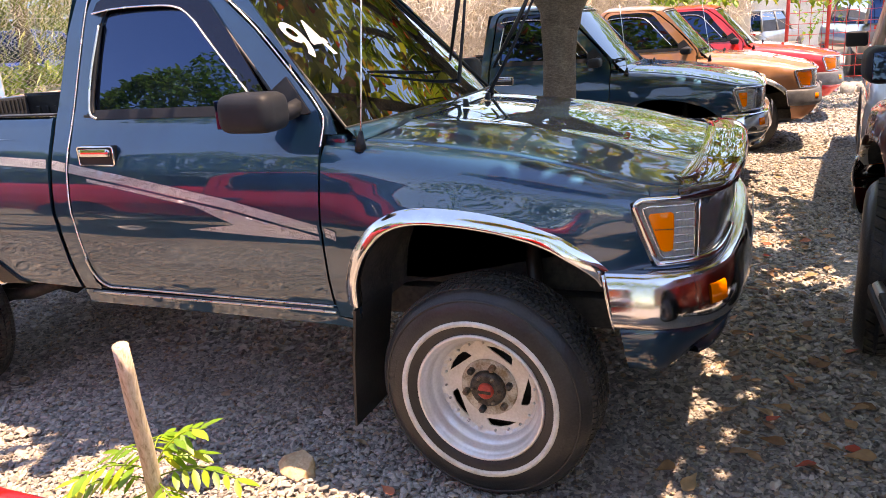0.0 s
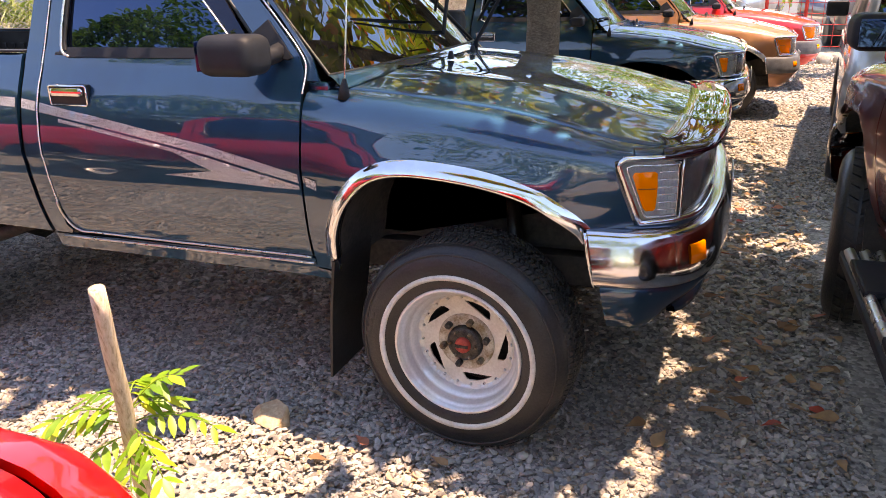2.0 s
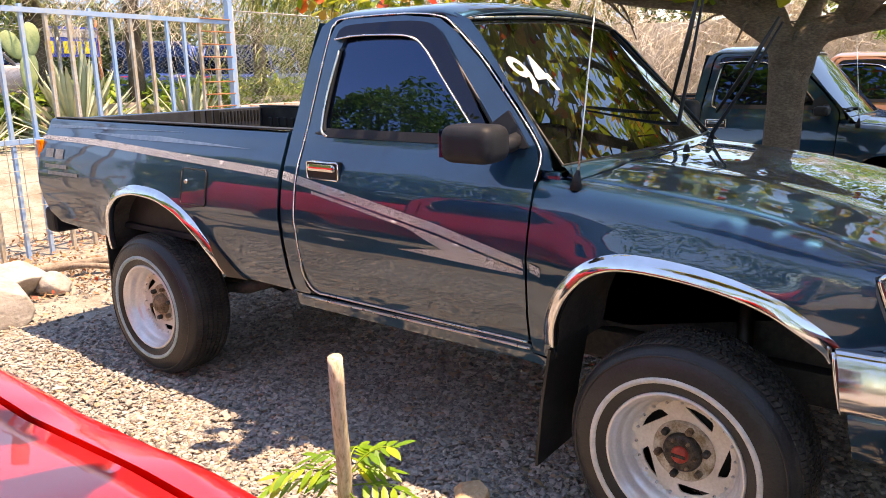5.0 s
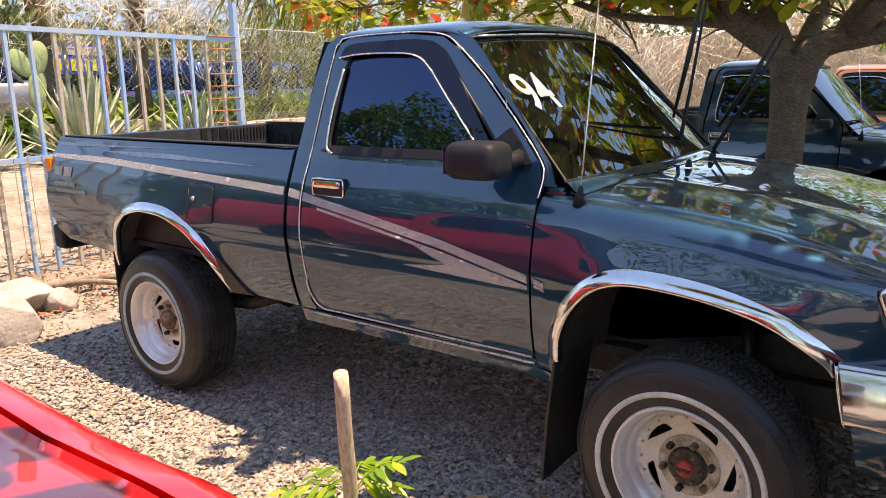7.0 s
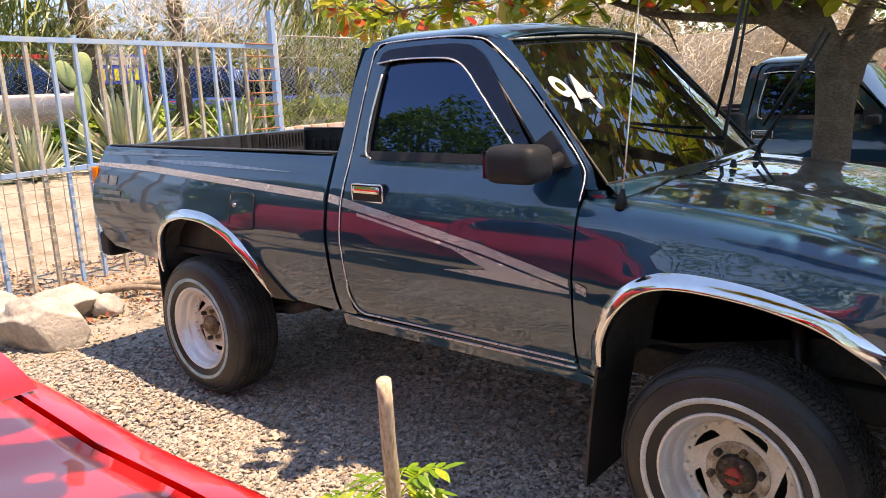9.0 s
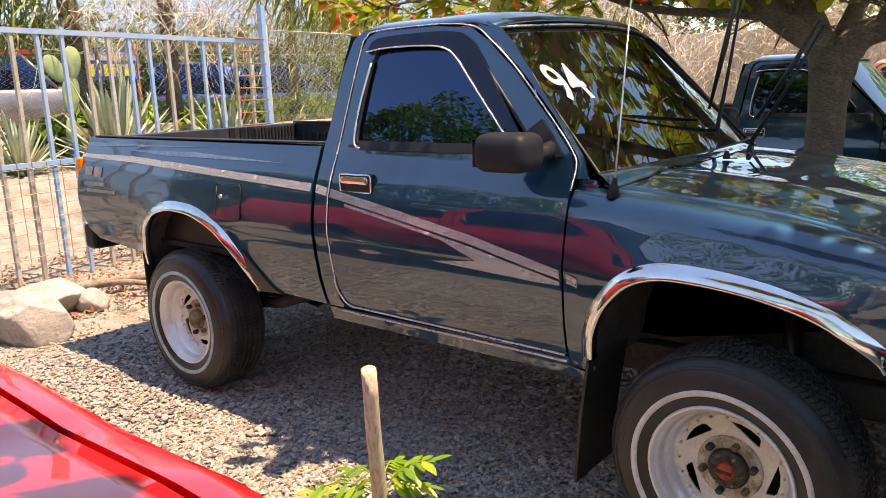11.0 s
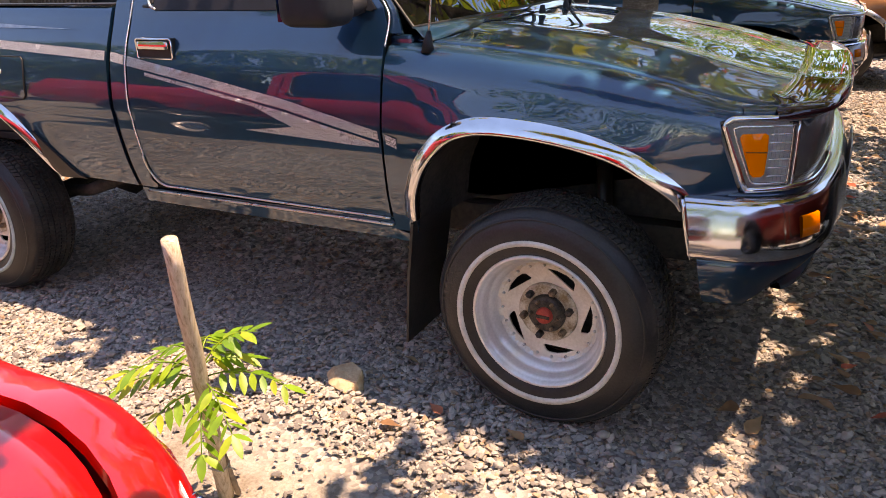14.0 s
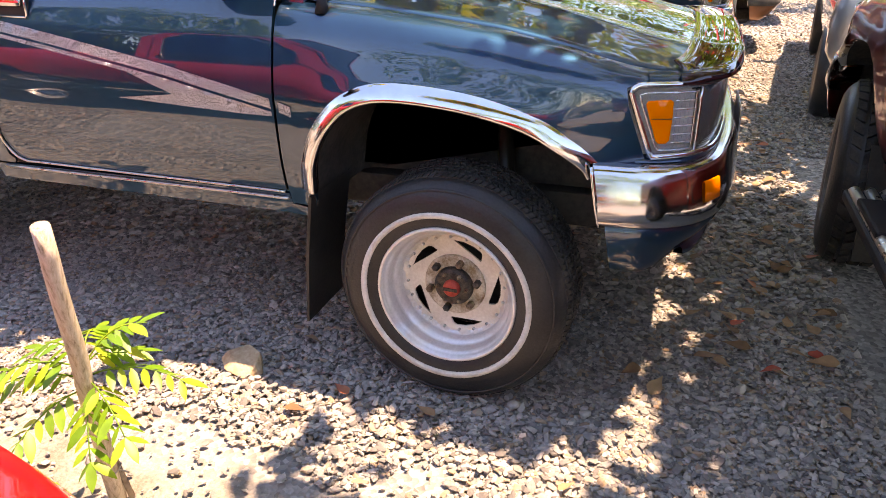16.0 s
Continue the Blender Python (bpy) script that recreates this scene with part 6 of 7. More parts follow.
for z, az, ln, el in leaves:
    ln *= 0.80
    k = z / 0.47
    i = min(3, int(k * 4))
    base = stem[i].lerp(stem[i + 1], k * 4 - i)
    a, e = math.radians(az), math.radians(el)
    pts = []
    for j in range(9):
        u = j / 8
        pts.append(base + Vector((math.cos(a) * ln * u * math.cos(e), math.sin(a) * ln * u * math.cos(e), math.sin(e) * ln * u + 0.06 * u - 0.11 * u * u)))
    rach = raw("leaf_stalk", *tube(pts, [0.0022 - 0.0001 * j for j in range(9)], 5), NEEM, sap)
    d = (pts[-1] - pts[0]).normalized()
    side = d.cross(Vector((0, 0, 1))).normalized()
    lv = []
    for j in range(2, 9):
        for s in (1, -1):
            drn = d * 0.55 + side * s * 0.9 + Vector((0, 0, -0.25 - rs.random() * 0.55))
            lv.append((placed(LEAFLET_V, pts[j], drn, (rs.uniform(-0.3, 0.3), rs.uniform(-0.3, 0.3), 1), 0.062 * rs.uniform(0.75, 1.2), 1.4), LEAFLET_F))
    lv.append((placed(LEAFLET_V, pts[-1], d + Vector((0, 0, -0.3)), (0, 0, 1), 0.065, 1.5), LEAFLET_F))
    for q in lv:
        raw("leaflet", q[0], q[1], NEEM, rach)

# ---- almond tree ----
tree = thing("almond_tree", (-0.385, 2.84, 0), "spreading almond tree with yellow-green and red leaves", "tree")
TO = Vector((-0.385, 2.84, 0))


def limb(name, pts, radii, lab=""):
    p = [Vector(q) for q in spline(pts, 5)]
    r = np.interp(np.linspace(0, 1, len(p)), np.linspace(0, 1, len(radii)), radii)
    r = [a * (1 + 0.08 * noise.noise(Vector((i * 0.5, a * 10, 0)))) for i, a in enumerate(r)]
    return rod(name, p, r, BARK, tree, lab, 14), p


limb("trunk", [(0.02, 0.02, -0.05), (0.0, 0, 0.3), (-0.01, 0, 0.8), (-0.005, 0, 1.25), (0.0, 0, 1.48), (0.0, 0.0, 1.60)], [0.155, 0.122, 0.106, 0.104, 0.122, 0.105], "grey-brown ringed trunk")


def on_screen(w):
    """Where a leaf would shade the figures on the windscreen."""
    return -0.98 < w.x - 0.30 * (w.z - 1.5) < -0.48 and 0.16 < w.y - 0.09 * (w.z - 1.5) < 0.62


def gap_over(w):
    """Gaps in the crown that let the sun down on the gravel by the front wheel, the fender and the trunk."""
    a, b = w.x - 0.30 * w.z, w.y - 0.09 * w.z
    strip = -0.1 < b < 1.4 and (a > 0.28 or b > 0.1) and abs(a - np.interp(b, [0.0, 0.44, 0.7, 1.3], [0.38, 0.54, 0.63, 0.65])) < (0.18 if b < 0.5 else 0.12)
    patch = math.hypot((a - 1.09) / 0.34, (b - 2.44) / 0.26) < 1 or math.hypot((a - 0.86) / 0.22, (b - 3.10) / 0.22) < 1 or (a > 0.5 and b > 4.9)
    wheel = -0.10 < a < 0.70 and -0.42 + 0.3 * a < b < -0.15 + 0.3 * a
    trunk_side = abs(a + 0.66) < 0.10 and abs(b - 2.68) < 0.13
    return strip or patch or wheel or trunk_side or (-0.55 < a < 0.18 and -0.16 < b < 0.16 and math.sin(a * 17 + b * 9) > -0.1)


BOUGHS = [
    [(0.0, 0, 1.46), (-0.07, 0, 1.62), (-0.20, -0.01, 1.72), (-0.37, -0.03, 1.84), (-0.60, -0.05, 1.98), (-1.1, -0.12, 2.22), (-1.8, -0.2, 2.45)],
    [(0.02, 0, 1.44), (0.09, -0.01, 1.60), (0.20, -0.02, 1.675), (0.37, -0.03, 1.70), (0.55, -0.05, 1.73), (0.95, -0.10, 1.86), (1.5, -0.1, 2.08), (2.2, -0.05, 2.32)],
    [(0.22, -0.02, 1.68), (0.30, -0.06, 1.80), (0.45, -0.25, 2.00), (0.45, -0.9, 2.4), (0.35, -1.6, 2.7), (0.5, -2.4, 2.9)],
    [(-0.30, -0.03, 1.80), (-0.40, -0.30, 2.12), (-0.40, -0.9, 2.5), (-0.45, -1.6, 2.75), (-0.4, -2.3, 2.8)],
    [(0.0, 0.05, 1.55), (0.1, 0.4, 2.0), (0.2, 1.0, 2.5), (0.4, 1.7, 2.8)],
    [(-0.02, 0.0, 1.54), (-0.11, 0.0, 1.74), (-0.16, 0.0, 1.95), (-0.10, 0.1, 2.6), (0.2, -0.1, 3.4)],
    [(0.3, -0.04, 1.70), (0.75, -0.5, 2.1), (1.25, -1.1, 2.5), (1.7, -1.8, 2.75), (1.9, -2.6, 2.85), (1.8, -3.7, 3.0), (1.2, -4.7, 3.0)],
    [(0.95, -0.10, 1.86), (1.2, 0.8, 2.0), (1.35, 1.7, 2.05), (1.45, 2.5, 1.98)],
    [(-0.9, -0.10, 2.12), (-1.3, 0.3, 2.2), (-1.9, 0.6, 2.25)],
    [(-0.36, -0.05, 1.80), (-0.60, -0.14, 1.825), (-0.90, -0.20, 1.86), (-1.13, -0.24, 1.92), (-1.5, -0.28, 2.04), (-2.2, -0.25, 2.10), (-3.0, -0.2, 2.10), (-3.7, -0.2, 2.04)],
]
RAD = [[0.100, 0.092, 0.084, 0.075, 0.062, 0.042, 0.015], [0.100, 0.088, 0.074, 0.066, 0.060, 0.05, 0.035, 0.015], [0.05, 0.048, 0.045, 0.04, 0.03, 0.012], [0.06, 0.05, 0.04, 0.03, 0.012], [0.06, 0.05, 0.035, 0.012], [0.085, 0.072, 0.062, 0.045, 0.012], [0.055, 0.045, 0.038, 0.03, 0.025, 0.018, 0.010], [0.04, 0.03, 0.01], [0.035, 0.025, 0.01], [0.034, 0.027, 0.024, 0.022, 0.018, 0.014, 0.010, 0.006]]
rt = random.Random(21)
twig_lists, whorls = [], []
for pts, rd in zip(BOUGHS, RAD):
    ob, p = limb("limb", pts, rd)
    for i in range(len(p) // 3, len(p)):
        for _ in range(2):
            d = Vector((rt.uniform(-1, 1), rt.uniform(-1, 1), rt.uniform(-0.25, 0.7))).normalized()
            ln = rt.uniform(0.2, 0.6)
            e = p[i] + d * ln
            twig_lists.append(tube([p[i], p[i].lerp(e, 0.5) + Vector((0, 0, 0.03)), e], [0.010, 0.007, 0.004], 5))
            whorls.append((e, d))
            whorls.append((p[i].lerp(e, 0.6), d))
raw("twig", *join_lists(*twig_lists), BARK, tree)["kind"] = "stuff"
ALM_V = [(0, 0, 0), (0.3, 0.10, 0.015), (0.6, 0.24, 0.03), (0.82, 0.25, 0.01), (1.0, 0.06, -0.06), (1.0, -0.06, -0.06), (0.82, -0.25, 0.01), (0.6, -0.24, 0.03), (0.3, -0.10, 0.015), (0.35, 0, -0.01), (0.65, 0, -0.015), (0.85, 0, -0.03)]
ALM_F = [(0, 1, 9), (0, 9, 8), (1, 2, 10, 9), (8, 9, 10, 7), (2, 3, 11, 10), (7, 10, 11, 6), (3, 4, 5, 11), (6, 11, 5)]
single, crown = [], []
for e, d in whorls:
    w = e + TO
    if e.z < 1.95 or on_screen(w) or (gap_over(w) and rt.random() < 0.85) or (w.x - 0.30 * w.z < -0.45 and w.y - 0.09 * w.z < 0.0):
        continue
    for _ in range(rt.randint(4, 8)):
        a = rt.uniform(0, 2 * math.pi)
        dr = Vector((math.cos(a), math.sin(a), rt.uniform(-0.9, 0.25))) + d * 0.4
        sz = rt.uniform(0.12, 0.22)
        q = placed(ALM_V, e + dr.normalized() * 0.03, dr, (rt.uniform(-0.5, 0.5), rt.uniform(-0.5, 0.5), 1), sz, rt.uniform(0.75, 1.0))
        if w.x < -0.6 and e.z < 2.35 and len(single) < 280:
            single.append(q)
        else:
            crown.append((q, ALM_F))
for q in single:
    raw("leaf", q, ALM_F, ALMOND, tree)
# the upper, outer crown, which shades the yard
for _ in range(9500):
    e = Vector((rt.uniform(-1.6, 3.4), rt.uniform(-0.6, 5.4), 0))
    c = math.hypot((e.x - 0.9) / 2.5, (e.y - 2.4) / 3.0)
    if c > 1:
        continue
    e.z = 2.5 + 1.5 * rt.random() * (1 - 0.5 * c * c)
    sx, sy = e.x - 0.30 * e.z, e.y - 0.09 * e.z
    if on_screen(e) or (gap_over(e) and rt.random() < 0.85) or (sy > 4.9 and sx > 0.5) or (sx < -0.45 and (sy < -0.02 or (sy < 0.5 and rt.random() < 0.5))) or noise.noise(Vector((e.x * 1.5, e.y * 1.5, 3.0))) < (0.14 if e.y > 2.6 else -0.10) or (sy < 0.25 and sx < 0.7 and rt.random() < 0.62):
        continue
    e -= TO
    dr = Vector((rt.uniform(-1, 1), rt.uniform(-1, 1), rt.uniform(-0.7, 0.2)))
    crown.append((placed(ALM_V, e, dr, (rt.uniform(-0.5, 0.5), rt.uniform(-0.5, 0.5), 1), rt.uniform(0.14, 0.24), rt.uniform(0.75, 1.0)), ALM_F))
# hanging leaves, and unseen clumps added to shade gravel and paintwork and fill reflections
for n_, c0_, r_ in ((1900, (-1.0, 4.9, 2.95), (2.0, 1.9, 0.85)), (420, (1.0, 5.2, 1.95), (0.9, 0.7, 0.28)), (160, (0.2, 4.2, 2.05), (0.5, 0.5, 0.2)), (750, (-0.9, 3.7, 3.55), (1.5, 1.3, 0.45)), (330, (-1.55, 2.55, 2.04), (1.0, 0.35, 0.17)), (330, (-3.1, 2.55, 2.10), (1.0, 0.35, 0.15)), (3000, (0.25, -2.02, 2.95), (1.05, 0.52, 0.14)), (40, (-0.95, 0.0, 2.35), (0.20, 0.10, 0.08)), (6000, (2.05, 2.40, 3.0), (0.70, 2.40, 0.30)), (1300, (-0.3, 5.4, 2.75), (1.8, 1.0, 0.38)), (800, (-1.5, 5.3, 2.42), (1.1, 0.8, 0.25)), (150, (1.06, 0.23, 3.0), (0.28, 0.14, 0.25)), (1300, (1.80, -0.90, 3.0), (0.50, 0.68, 0.22))):
    for _ in range(n_):
        q = Vector((rt.uniform(-1, 1), rt.uniform(-1, 1), rt.uniform(-1, 1)))
        if q.length > 1:
            continue
        e = Vector((c0_[0] + q.x * r_[0], c0_[1] + q.y * r_[1], c0_[2] + q.z * r_[2])) - TO
        if noise.noise(e * (3.0 if c0_[1] > 3.5 else 1.6)) < (0.19 if c0_[1] > 3.5 else -0.4 if c0_[1] < -1 or c0_[0] > 2 else -0.08) or on_screen(e + TO) or (c0_[0] > 1.1 and gap_over(e + TO)):
            continue
        dr = Vector((rt.uniform(-1, 1), rt.uniform(-1, 1), rt.uniform(-0.7, 0.2)))
        crown.append((placed(ALM_V, e, dr, (rt.uniform(-0.5, 0.5), rt.uniform(-0.5, 0.5), 1), rt.uniform(0.13, 0.22), rt.uniform(0.75, 1.0)), ALM_F))
cr = raw("crown", *join_lists(*crown), ALMOND, tree, "broad yellow-green leaves with some red")
cr["kind"] = "stuff"

# fallen leaves
rl = random.Random(5)
fl_v = [(a, b * 0.9, c + 0.10 * (a - 0.5) ** 2 + 0.25 * b * b) for a, b, c in ALM_V]
for i in range(170):
    x, y = (rl.uniform(0.70, 1.25), rl.uniform(0.5, 3.4)) if i >= 90 else (rl.uniform(0.75, 1.2), rl.uniform(0.2, 5.5)) if i < 45 else (rl.uniform(-0.6, 1.1), rl.uniform(-0.7, 0.3)) if i < 55 else (rl.uniform(-5.2, -3.6), rl.uniform(-0.9, 1.6))
    s = rl.uniform(0.045, 0.105)
    a = rl.uniform(0, 6.28)
    me_v = placed(fl_v, (0, 0, 0.02), (math.cos(a), math.sin(a), rl.uniform(-0.05, 0.15)), (rl.uniform(-0.4, 0.4), rl.uniform(-0.4, 0.4), 1), s)
    ob = raw("fallen_leaf", me_v, ALM_F, FALLEN)
    ob.matrix_world = pose(x, y, 0.004)
    tagged(ob, "dry brown leaf fallen on the gravel", "leaf", "fallen leaves")

# ---- gate and fences ----
GA, GB = Vector((-5.28, -1.48, 0)), Vector((-6.01, 3.30, 0))
gate = thing("gate", (0, 0, 0), "weathered pale blue steel bar gate with rust streaks", "gate")
gd = (GB - GA).normalized()


def gbar(name, s, z0, z1, w, mat, parent=gate):
    p = GA + gd * s
    nrm = Vector((gd.y, -gd.x, 0))
    vs = []
    for z in (z0, z1):
        for a, b in ((-w, -w), (w, -w), (w, w), (-w, w)):
            q = p + gd * a + nrm * b
            vs.append((q.x, q.y, z))
    return raw(name, vs, [(0, 3, 2, 1), (4, 5, 6, 7), (0, 1, 5, 4), (1, 2, 6, 5), (2, 3, 7, 6), (3, 0, 4, 7)], mat, parent, smooth=False)


def grail(name, z, h, mat, a=0.0, b=None):
    p, q = GA + gd * a, (GB if b is None else GA + gd * b)
    nrm = Vector((gd.y, -gd.x, 0)) * 0.022
    vs = []
    for c in (p, q):
        for n, zz in ((-1, z - h), (1, z - h), (1, z + h), (-1, z + h)):
            vs.append((c.x + nrm.x * n, c.y + nrm.y * n, zz))
    return raw(name, vs, [(0, 1, 2, 3), (7, 6, 5, 4), (0, 4, 5, 1), (1, 5, 6, 2), (2, 6, 7, 3), (3, 7, 4, 0)], mat, gate, smooth=False)


GL = (GB - GA).length
grail("top_rail", 1.975, 0.020, GATE)
grail("middle_rail", 0.955, 0.019, GATE)
nb = 24
for i in range(nb):
    gbar("bar", GL * i / (nb - 1), 0.0, 1.96 if i % 3 else 2.02, 0.0145, GATE_RUST if i % 4 in (1, 2) else GATE)
gbar("gate_post", GL + 0.01, 0, 2.35, 0.03, GATE)
for i in range(9):
    z = 1.0 + i * 0.125
    rod("ladder_rung", [GB - gd * 0.42 + Vector((0.03, 0, z)), GB + Vector((0.03, 0, z))], 0.007, RUSTROD, gate, "", 6)
mesh_l = []
for i in range(8):
    z = 0.22 + i * 0.10
    mesh_l.append(tube([GA + Vector((0.03, 0, z)), GA + gd * GL * 0.5 + Vector((0.03, 0, z + 0.01)), GB + Vector((0.03, 0, z))], 0.003, 4, False))
for i in range(40):
    p = GA + gd * (GL * (i + 0.5) / 40) + Vector((0.03, 0, 0))
    mesh_l.append(tube([p + Vector((0, 0, 0.14)), p + Vector((0, 0, 1.0))], 0.003, 4, False))
raw("wire_mesh", *join_lists(*mesh_l), WIRE, gate, "rusty wire mesh on the gate's lower half")


def chain_link(name, a, b, z0, z1, cell, label):
    a, b = Vector(a), Vector(b)
    L = (b - a).length
    d = (b - a).normalized()
    fence = thing(name, (0, 0, 0), label, "fence")
    lists = []
    n = int(L / cell)
    m = int((z1 - z0) / cell)
    nrm = Vector((d.y, -d.x, 0))
    for i in range(n + 1):
        p = []
        for j in range(m * 2 + 1):
            s = i * cell + (cell / 2 if j % 2 else -cell / 2) * 0.98
            p.append(a + d * s + nrm * (0.003 if j % 2 else -0.003) + Vector((0, 0, z0 + j * cell / 2)))
        lists.append(tube(p, 0.0042, 4, False))
    raw("chain_link", *join_lists(*lists), WIRE, fence, "diamond wire netting")
    k = int(L / 2.5)
    for i in range(k + 1):
        p = a + d * (L * i / k)
        rod("post", [p, p + Vector((0, 0, z1 + 0.05))], 0.028, WIRE, fence, "", 8)
    rod("top_wire", [a + Vector((0, 0, z1)), (a + b) / 2 + Vector((0, 0, z1 - 0.02)), b + Vector((0, 0, z1))], 0.008, WIRE, fence, "", 6)
    return fence


chain_link("chain_link_fence", (-6.06, 3.38, 0), (-6.0, 12.4, 0), 1.12, 2.1, 0.075, "galvanised chain-link fence above a low brick wall")
chain_link("chain_link_fence", (-10.8, -1.5, 0), (-10.0, 9.0, 0), 0.45, 2.1, 0.095, "rusty chain-link fence across the lane")


def brick_wall(a, b, h, label):
    a, b = Vector(a), Vector(b)
    d = (b - a).normalized()
    L = (b - a).length
    nrm = Vector((d.y, -d.x, 0))
    w = thing("brick_wall", (0, 0, 0), label, "wall", "", 0, "structure")
    vs = []
    for c in (a, b):
        for n, z in ((-0.05, 0), (0.05, 0), (0.05, h - 0.008), (-0.05, h - 0.008)):
            vs.append((c.x + nrm.x * n, c.y + nrm.y * n, z))
    raw("mortar", vs, [(0, 1, 2, 3), (7, 6, 5, 4), (0, 4, 5, 1), (1, 5, 6, 2), (2, 6, 7, 3), (3, 7, 4, 0)], MORTAR, w, smooth=False)
    bm = bevel_box((-0.115, -0.062, 0), (0.115, 0.062, 0.058), 0.006, 1)
    me = bpy.data.meshes.new("brick")
    bm.to_mesh(me)
    bm.free()
    me.materials.append(BRICKM)
    rows = int(h / 0.070)
    n = int(L / 0.245)
    ang = math.degrees(math.atan2(d.y, d.x))
    cnt = 0
    for r in range(rows):
        if r < rows - 4:
            continue
        for i in range(n):
            if cnt >= 290:
                break
            cnt += 1
            p = a + d * ((i + 0.5 + (0.5 if r % 2 else 0)) * 0.245)
            ob = new("brick", me)
            ob.parent = w
            ob.matrix_local = pose(p.x, p.y, r * 0.070 + 0.012, 0, 0, ang)
    return w


# ---- agaves, shrubs, far greenery ----
def agave(at, size, seed, label):
    r = random.Random(seed)
    t = thing("agave", at, label, "plant", "agaves behind the gate")
    for i in range(58):
        a = i * 2.399 + r.uniform(-0.2, 0.2)
        el = math.radians(4 + 76 * (i / 58) + r.uniform(-6, 6))
        L = size * r.uniform(0.75, 1.05) * (0.8 + 0.3 * (i / 58))
        vs, fs = [], []
        d = Vector((math.cos(a) * math.cos(el), math.sin(a) * math.cos(el), math.sin(el)))
        s = Vector((-math.sin(a), math.cos(a), 0))
        u = d.cross(s) * -1
        for k in range(8):
            q = k / 7
            w = 0.044 * size * (0.6 + 1.2 * q) * (1 - q) ** 0.55 + 0.002
            c = d * (L * q) + Vector((0, 0, -0.06 * L * q * q))
            vs += [c - s * w + u * w * 0.35, c, c + s * w + u * w * 0.35, c - u * 0.012 * (1 - q)]
        for k in range(7):
            o = 4 * k
            fs += [(o, o + 4, o + 5, o + 1), (o + 1, o + 5, o + 6, o + 2), (o + 2, o + 6, o + 7, o + 3), (o + 3, o + 7, o + 4, o)]
        raw("blade", vs, fs, AGAVE, t)


agave((-9.4, 3.36, 0.50), 1.36, 1, "large grey-green agave with long pointed blades")
agave((-9.3, 2.02, 0.50), 0.86, 2, "smaller yellowish agave close to the gate")
agave((-9.7, 1.55, 0.50), 1.05, 3, "grey-green agave behind the gate")
agave((-9.2, 5.05, 0.50), 1.05, 4, "tall slim agave by the fence")
agave((-9.2, 0.95, 0.50), 0.95, 5, "yellow-green agave behind the bars")
pear = thing("prickly_pear", (-9.9, 3.02, 0.5), "prickly pear cactus with flat oval pads", "cactus")
for px_, pz_, r1, r2, tilt in ((0.0, 0.35, 0.10, 0.36, 0.05), (0.04, 1.0, 0.12, 0.28, -0.1), (-0.14, 1.35, 0.12, 0.20, 0.5), (0.10, 1.42, 0.13, 0.23, -0.1)):
    bm = bmesh.new()
    bmesh.ops.create_icosphere(bm, subdivisions=3, radius=1)
    for v_ in bm.verts:
        x_, z_ = v_.co.y * r1 * (1 + 0.18 * v_.co.z), v_.co.z * r2
        v_.co = Vector((v_.co.x * 0.035, px_ + x_ * math.cos(tilt) - z_ * math.sin(tilt), pz_ + x_ * math.sin(tilt) + z_ * math.cos(tilt)))
    part("pad", bm, CACTUS, pear).data.shade_smooth()


def foliage(name, boxes, n, material, size, label, category, seed, blade=False, kind="stuff", droop=0.0):
    """A mass of many small leaves within rounded boxes."""
    r = random.Random(seed)
    lists = []
    for (x0, x1, y0, y1, z0, z1), share in boxes:
        for _ in range(int(n * share)):
            while True:
                a, b, c = r.uniform(-1, 1), r.uniform(-1, 1), r.uniform(-1, 1)
                if abs(a) ** 4 + abs(b) ** 3 + abs(c) ** 4 < 1:
                    break
            p = Vector(((x0 + x1) / 2 + a * (x1 - x0) / 2, (y0 + y1) / 2 + b * (y1 - y0) / 2, (z0 + z1) / 2 + c * (z1 - z0) / 2))
            p.z += 0.35 * noise.noise(p * 0.9) * (z1 - z0) * 0.5
            if noise.noise(p * 1.4 + Vector((7, 0, 0))) < -0.22:
                continue
            d = Vector((r.uniform(-1, 1), r.uniform(-1, 1), r.uniform(-0.9 - droop, 0.6 - droop)))
            s = size * r.uniform(0.6, 1.3)
            if blade:
                lists.append((placed([(0, 0.02, 0), (0, -0.02, 0), (0.5, -0.025, 0.05), (0.5, 0.025, 0.05), (1, 0.004, -0.05), (1, -0.004, -0.05)], p, d, (0.2, 0.3, 1), s), [(0, 1, 2, 3), (3, 2, 5, 4)]))
            else:
                lists.append((placed([(0, 0, 0), (0.5, 0.26, 0.04), (1, 0, -0.05), (0.5, -0.26, 0.04)], p, d, (r.uniform(-.5, .5), r.uniform(-.5, .5), 1), s), [(0, 1, 2), (0, 2, 3)]))
    ob = raw(name, *join_lists(*lists), material)
    return tagged(ob, label, category, "", kind)


